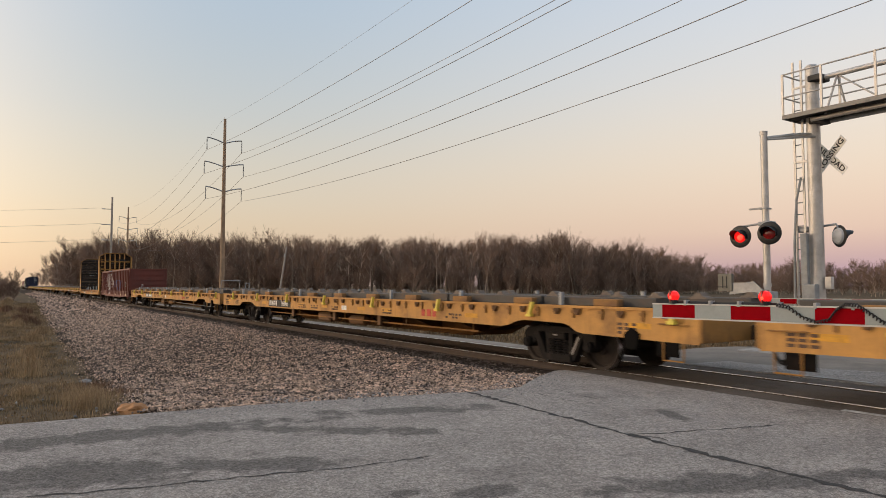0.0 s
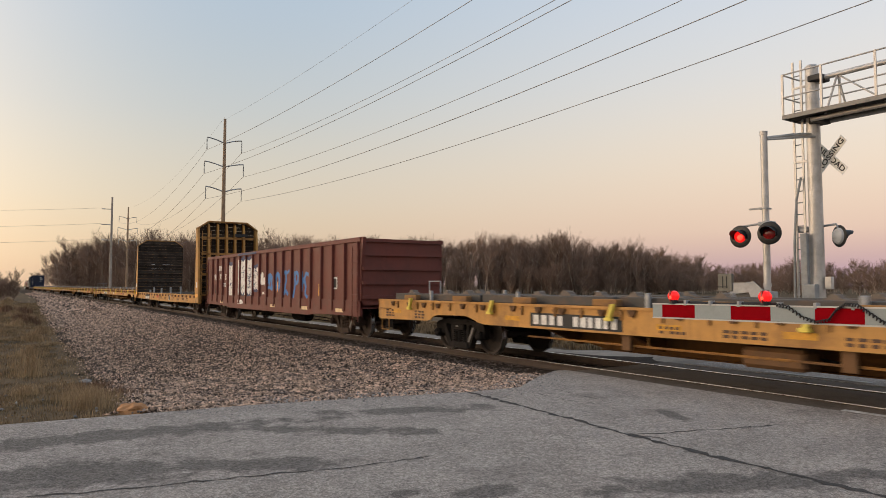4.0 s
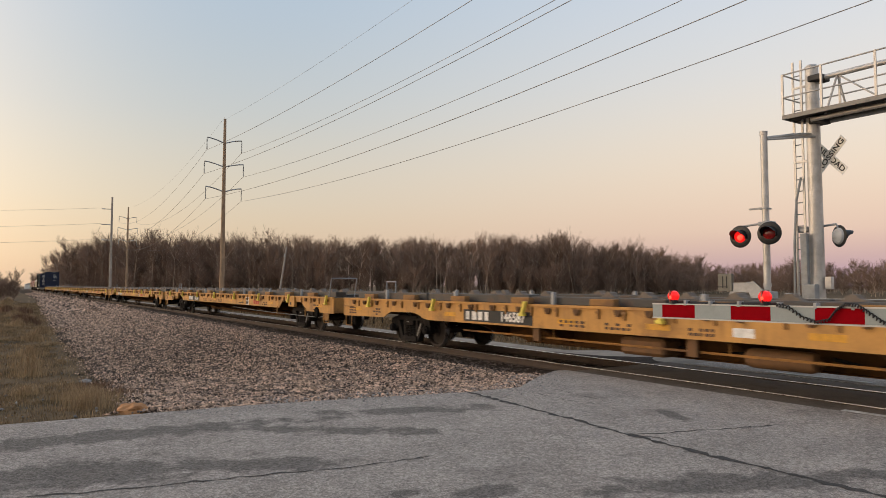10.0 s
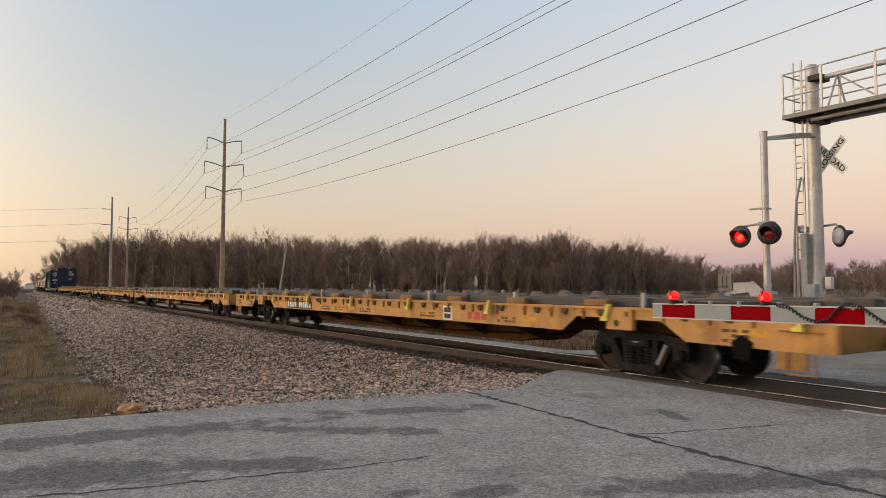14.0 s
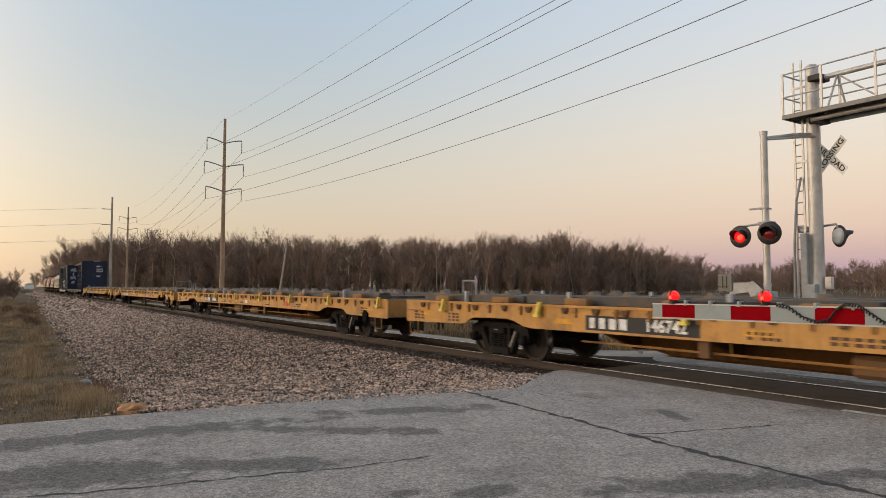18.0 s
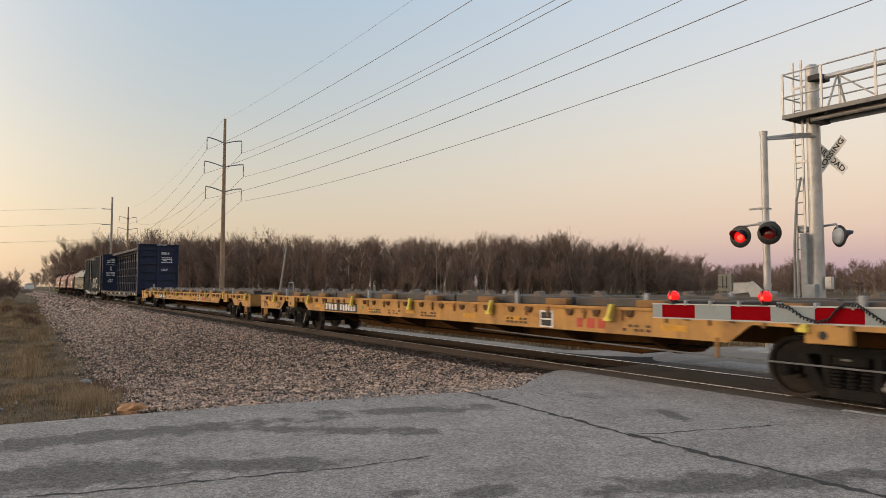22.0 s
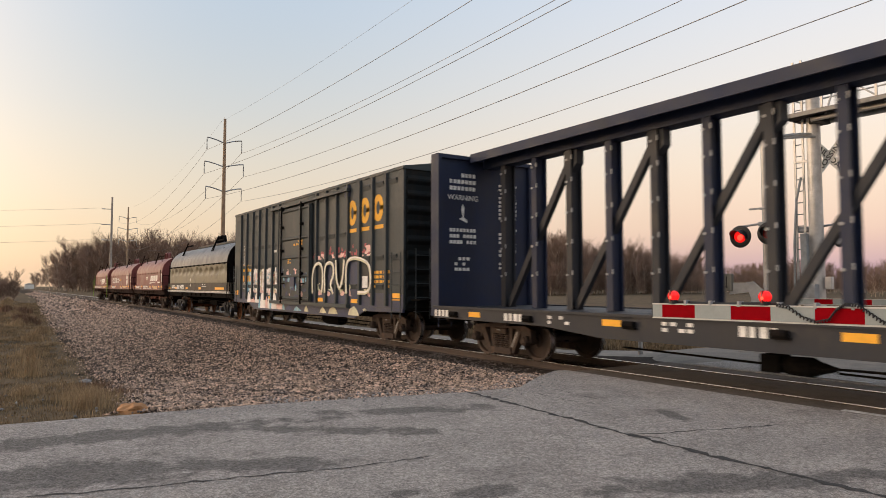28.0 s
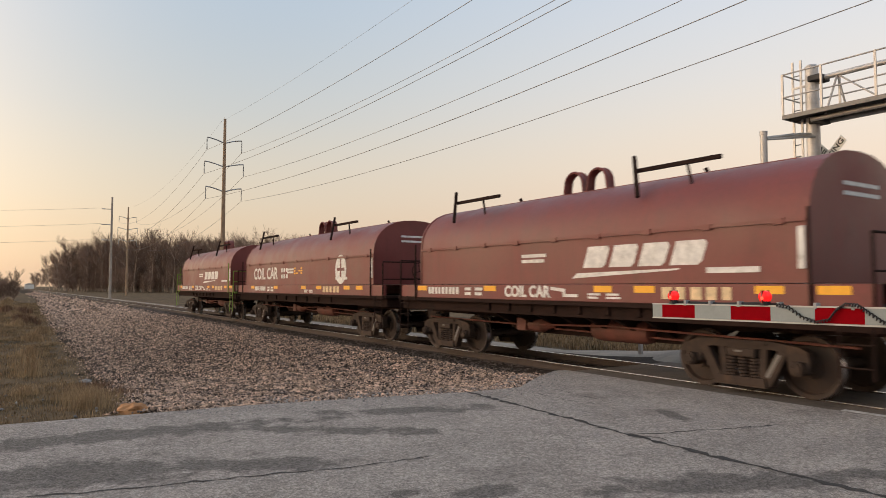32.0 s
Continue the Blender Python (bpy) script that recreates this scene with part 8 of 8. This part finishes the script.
    E(bm, [(-W + 0.05, 1.28), (-W + 0.05, 1.12), (-0.5, 0.70), (-0.5, 1.28)], "x", -0.05, 0.05)
    bearer = mesh_of("cross_bearer", bm, M_UNDER if grey else M_RUSTDARK)
    for i in range(7):
        part("cross_bearer", bearer, None, car, at=(-tc + 2 + i * (2 * tc - 4) / 6, 0, 0))
    air_gear(car, M_UNDER if grey else M_RUSTMAR, 0.78, (1.0, -1.3))
    M_STEP = mat("lime_green_steps", (0.22, 0.36, 0.05), (0.12, 0.12, 0.05), 0.3, 0.6, scale=5) if kind == "green" else M_UNDER if grey else M_RUSTDARK
    for s in (-1, 1):
        tr = truck(car, s * tc - (0.0 if long_car else 0.28), TRUCK_ORANGE if grey else None)
        if grey:
            for sx in (-1, 1):
                bm = bmesh.new()
                C(bm, (sx * HALF_BASE, -1.275, WR), (sx * HALF_BASE, -1.242, WR), 0.082, 12, 0.07)
                part("bearing_cap", bm, M_CAPBLUE, tr, "blue bearing cap")
        coupler(car, s * (L2 + 0.05), s)
        bm = bmesh.new()
        B(bm, *sorted((s * (H2 + 0.15), s * (L2 + 0.1))), -W, W, 1.30, 1.38)
        part("end_platform", bm, M_STEP, car, "end platform")
        bm = bmesh.new()
        xa = s * (L2 - 0.05)
        for yy in (-W - 0.02, -0.5, 0.5, W):
            pipe(bm, [(xa, yy, 1.35), (xa, yy, 2.35)], 0.022, 6)
        pipe(bm, [(xa, -W - 0.02, 2.35), (xa, -0.5, 2.35)], 0.02, 6)
        pipe(bm, [(xa, -W - 0.02, 1.85), (xa, -0.5, 1.85)], 0.016, 6)
        pipe(bm, [(xa, W, 2.35), (xa, 0.5, 2.35)], 0.02, 6)
        pipe(bm, [(s * (H2 + 0.1), -W - 0.03, 1.3), (s * (H2 + 0.1), -W - 0.03, zs + 0.15)], 0.022, 6)
        part("end_railing", bm, M_STEP, car, "end platform railing")
        ladder(car, s * (L2 - 0.28), -W - 0.04, 0.45, 1.35, 0.42, 3, M_STEP, name="step")
    wheel_handle(car, L2 - 0.25, -0.2, 2.1, 0.26, "x", M_STEP)
    y = -W
    zm0, zm1 = 1.42, zb - 0.06
    if grey:
        paint(car, "centre_mark", [[(-1.05, 1.92), (-0.95, 1.92), (-0.85, 2.08), (-1.15, 2.08)]], M_WHITE, "small white centre mark", y, 0.004)
        paint(car, "centre_mark", [[(-1.10, 1.62), (-0.90, 1.62), (-0.96, 1.78), (-1.04, 1.78)]], M_WHITE, "small white centre mark", y, 0.004)
        bars(car, "marking", -4.55, -3.8, 1.45, 1.70, 4, M_WHITE, "white stencilled marking", rng)
        letters("lettering", "40293", 0.36, M_WHITE, car, Matrix.Translation((-3.12, y - 0.003, 1.575)) @ pose(0, 0, 0, 90, 0, 0), 0.003, "white stencilled car number", bold=0.012)
        bars(car, "stencil", -6.0, -4.9, 1.5, 1.68, 5, M_WHITE, "small white stencil lines", rng, 2)
        bars(car, "stencil", 1.7, 2.6, 1.6, 1.75, 6, M_WHITE, "small white stencil lines", rng, 2)
        for x in (-6.7, -4.75, -1.9, 1.2, 4.6, 5.4):
            plate(car, "reflector", x - 0.25, x + (0.25 if x < 4 else 0.6), 1.46, 1.58, M_REFLECT, "orange reflective strip")
        plate(car, "sill_line", -L2, L2, 1.355, 1.375, M_WHITE, "thin pale edge line", y=-W - 0.03)
    else:
        if kind in ("maroon", "green"):
            # slanted white emblem: four block shapes over a tapering bar
            def sl(pts):
                return [(a + (b - 1.85) * 0.35, b) for a, b in pts]
            x0 = 0.75 if kind == "maroon" else 0.1
            g = []
            for a, b in ((0.0, 0.55), (0.66, 1.22), (1.33, 1.88), (2.0, 2.6)):
                g.append(sl([(x0 + a, 2.0), (x0 + b - 0.06, 2.0), (x0 + b, 2.06), (x0 + b, 2.34), (x0 + b - 0.06, 2.40), (x0 + a, 2.40)]))
            g.append([(x0 - 0.25, 1.80), (x0 + 2.2, 1.92), (x0 + 2.25, 1.95), (x0 - 0.12, 1.90)])
            paint(hood, "emblem", g, M_WHITE, "slanted pale emblem shapes over a bar", yh, 0.006)
        else:
            paint(hood, "emblem", [arc(3.9, 2.2, 0.42, 0.48, 0, 345, 24)], M_WHITE, "round pale emblem", yh, 0.005)
            paint(hood, "emblem", stroke([(3.9, 1.9), (3.9, 2.5)], 0.1) + stroke([(3.65, 2.2), (4.15, 2.2)], 0.1), M_MAROON, "cross in the emblem", yh - 0.005, 0.003)
            letters("lettering", "COIL CAR", 0.66, M_WHITE, car, Matrix.Translation((-3.6, yh - 0.004, 2.14)) @ pose(0, 0, 0, 90, 0, 0), 0.003, "white coil car lettering", bold=0.016)
            bars(hood, "stencil", -1.7, -0.9, 1.95, 2.35, 3, M_WHITE, "white stencil lines", rng, 2, y=yh)
            bars(hood, "stencil", -0.3, 0.6, 2.1, 2.35, 4, M_REFLECT, "yellow stencil lines", rng, 3, y=yh)
        if kind != "herald":
            letters("lettering", "COIL CAR", 0.32, M_WHITE, car, Matrix.Translation((-0.75, y - 0.004, 1.53)) @ pose(0, 0, 0, 90, 0, 0), 0.003, "white coil car lettering", bold=0.012)
            paint(car, "arrow_mark", [[(0.0, 1.58), (0.35, 1.54), (0.35, 1.44), (0.75, 1.44), (0.75, 1.50), (0.42, 1.50), (0.42, 1.60), (0.0, 1.64)]], M_WHITE, "white arrow mark", y, 0.004)
        bars(hood, "stencil", -1.1, 0.0, 2.14, 2.32, 1, M_WHITE, "white notice lines", rng, 2, y=yh)
        bars(hood, "stencil", 3.4, 4.7, 1.86, 1.95, 1, M_WHITE, "white notice lines", rng, 1, y=yh)
        bars(car, "marking", -4.6, -3.2, 1.46, 1.63, 9, M_WHITE, "white stencilled marking", rng)
        bars(car, "stencil", -3.0, -2.2, 1.44, 1.62, 2, M_WHITE, "small white stencil lines", rng, 2)
        bars(car, "stencil", 1.0, 1.9, 1.42, 1.52, 2, M_WHITE, "small white stencil lines", rng, 2)
        bars(car, "marking", 2.7, 4.1, 1.44, 1.64, 5, M_TAN, "pale worn marking", rng)
        for x in (-4.9, -2.0, 0.95 if kind == "herald" else 1.4, 2.35, 4.6, 5.5):
            plate(car, "reflector", x - 0.22, x + 0.22, 1.54, 1.66, M_REFLECT, "orange reflective strip")
        bm = bmesh.new()
        B(bm, H2 - 0.12, H2 - 0.02, yh - 0.03, yh, 1.9, 2.5)
        part("latch_plate", bm, M_WHITE, hood, "pale latch plate")
    return car


# ---- the train: cars from front to back with the places of their middles at the start ----
def build_train():
    cars = []
    f0, f1 = flat_car(0, 101), flat_car(1, 102)
    f2 = flat_car(0, 103)

    def add(ob, a, b):
        cars.append((ob, (a + b) / 2))
    bounds = [22.1, -6.35, -34.35, -62.3]
    add(f0, bounds[0], bounds[1])
    add(copy_thing(f0, Matrix()), bounds[1], bounds[2])
    add(f2, bounds[2], bounds[3])
    cars.append((gondola(), -72.22))
    cars.append((bulkhead_flat(), -92.72))
    fl = [-103.3, -131.4, -159.45, -187.85, -216.4, -244.55, -273.1, -302.0]
    for i, k in enumerate([0, 1, 1, 0, 0, 1, 1]):
        src = f1 if k else (f0, f2)[i % 2]
        ob = f1 if i == 1 else copy_thing(src, Matrix())
        add(ob, fl[i], fl[i + 1])
    flats = [ob for ob, _ in cars if ob.name.startswith("flat_car")]
    for i, (ob, digits) in enumerate(zip(flats, ("", "146961", "", "146587", "142754", "", "146742", "146888", "", "142524"))):
        number_panel(ob, digits, 200 + i)
        if i in (2, 4, 8):
            side_pipe(ob)
    rng = random.Random(77)
    paint(flats[8], "graffiti", [blob(rng, 14, -3.2, 0.93, 0.22, 0.16, 0.2), blob(rng, 10, -4.0, 1.0, 0.10, 0.10, 0.2), blob(rng, 10, -1.2, 0.98, 0.12, 0.10, 0.2)], M_GGREEN, "small green paint marks", -HW - 0.001)
    cars.append((centerbeam(), -314.1))
    cars.append((boxcar(), -334.72))
    cars.append((coil_car("grey"), -350.45))
    cars.append((coil_car("maroon"), -365.3))
    cars.append((coil_car("herald"), -379.4))
    cars.append((coil_car("green"), -393.2))
    for ob, u in cars:
        ob.matrix_basis = Matrix.Translation((u, TRACK_Y, RAIL_Z))
    return cars


TRAIN = build_train()


def motions():
    times = [0.0, 1 / 30] + [float(t) for t in range(1, 32)] + [32.0 - 1 / 30, 32.0]
    for ob, u in TRAIN:
        walk(ob, [(t, pose(u + SPEED * t, TRACK_Y, RAIL_Z)) for t in times])
    # every wheelset rolls by the same turn: one keyed, the others share its action
    step = math.degrees(SPEED / WR) / 30
    axles = [o for car, _ in TRAIN for o in car.children_recursive if o.name.startswith("wheelset")]
    walk(axles[0], [(k / 30, pose(0, 0, 0, 0, k * step, 0)) for k in range(961)])
    keyed = axles[0].animation_data
    for o in axles[1:]:
        o.rotation_mode = "QUATERNION"
        d = o.animation_data_create()
        d.action = keyed.action
        d.action_slot = keyed.action_slot


motions()
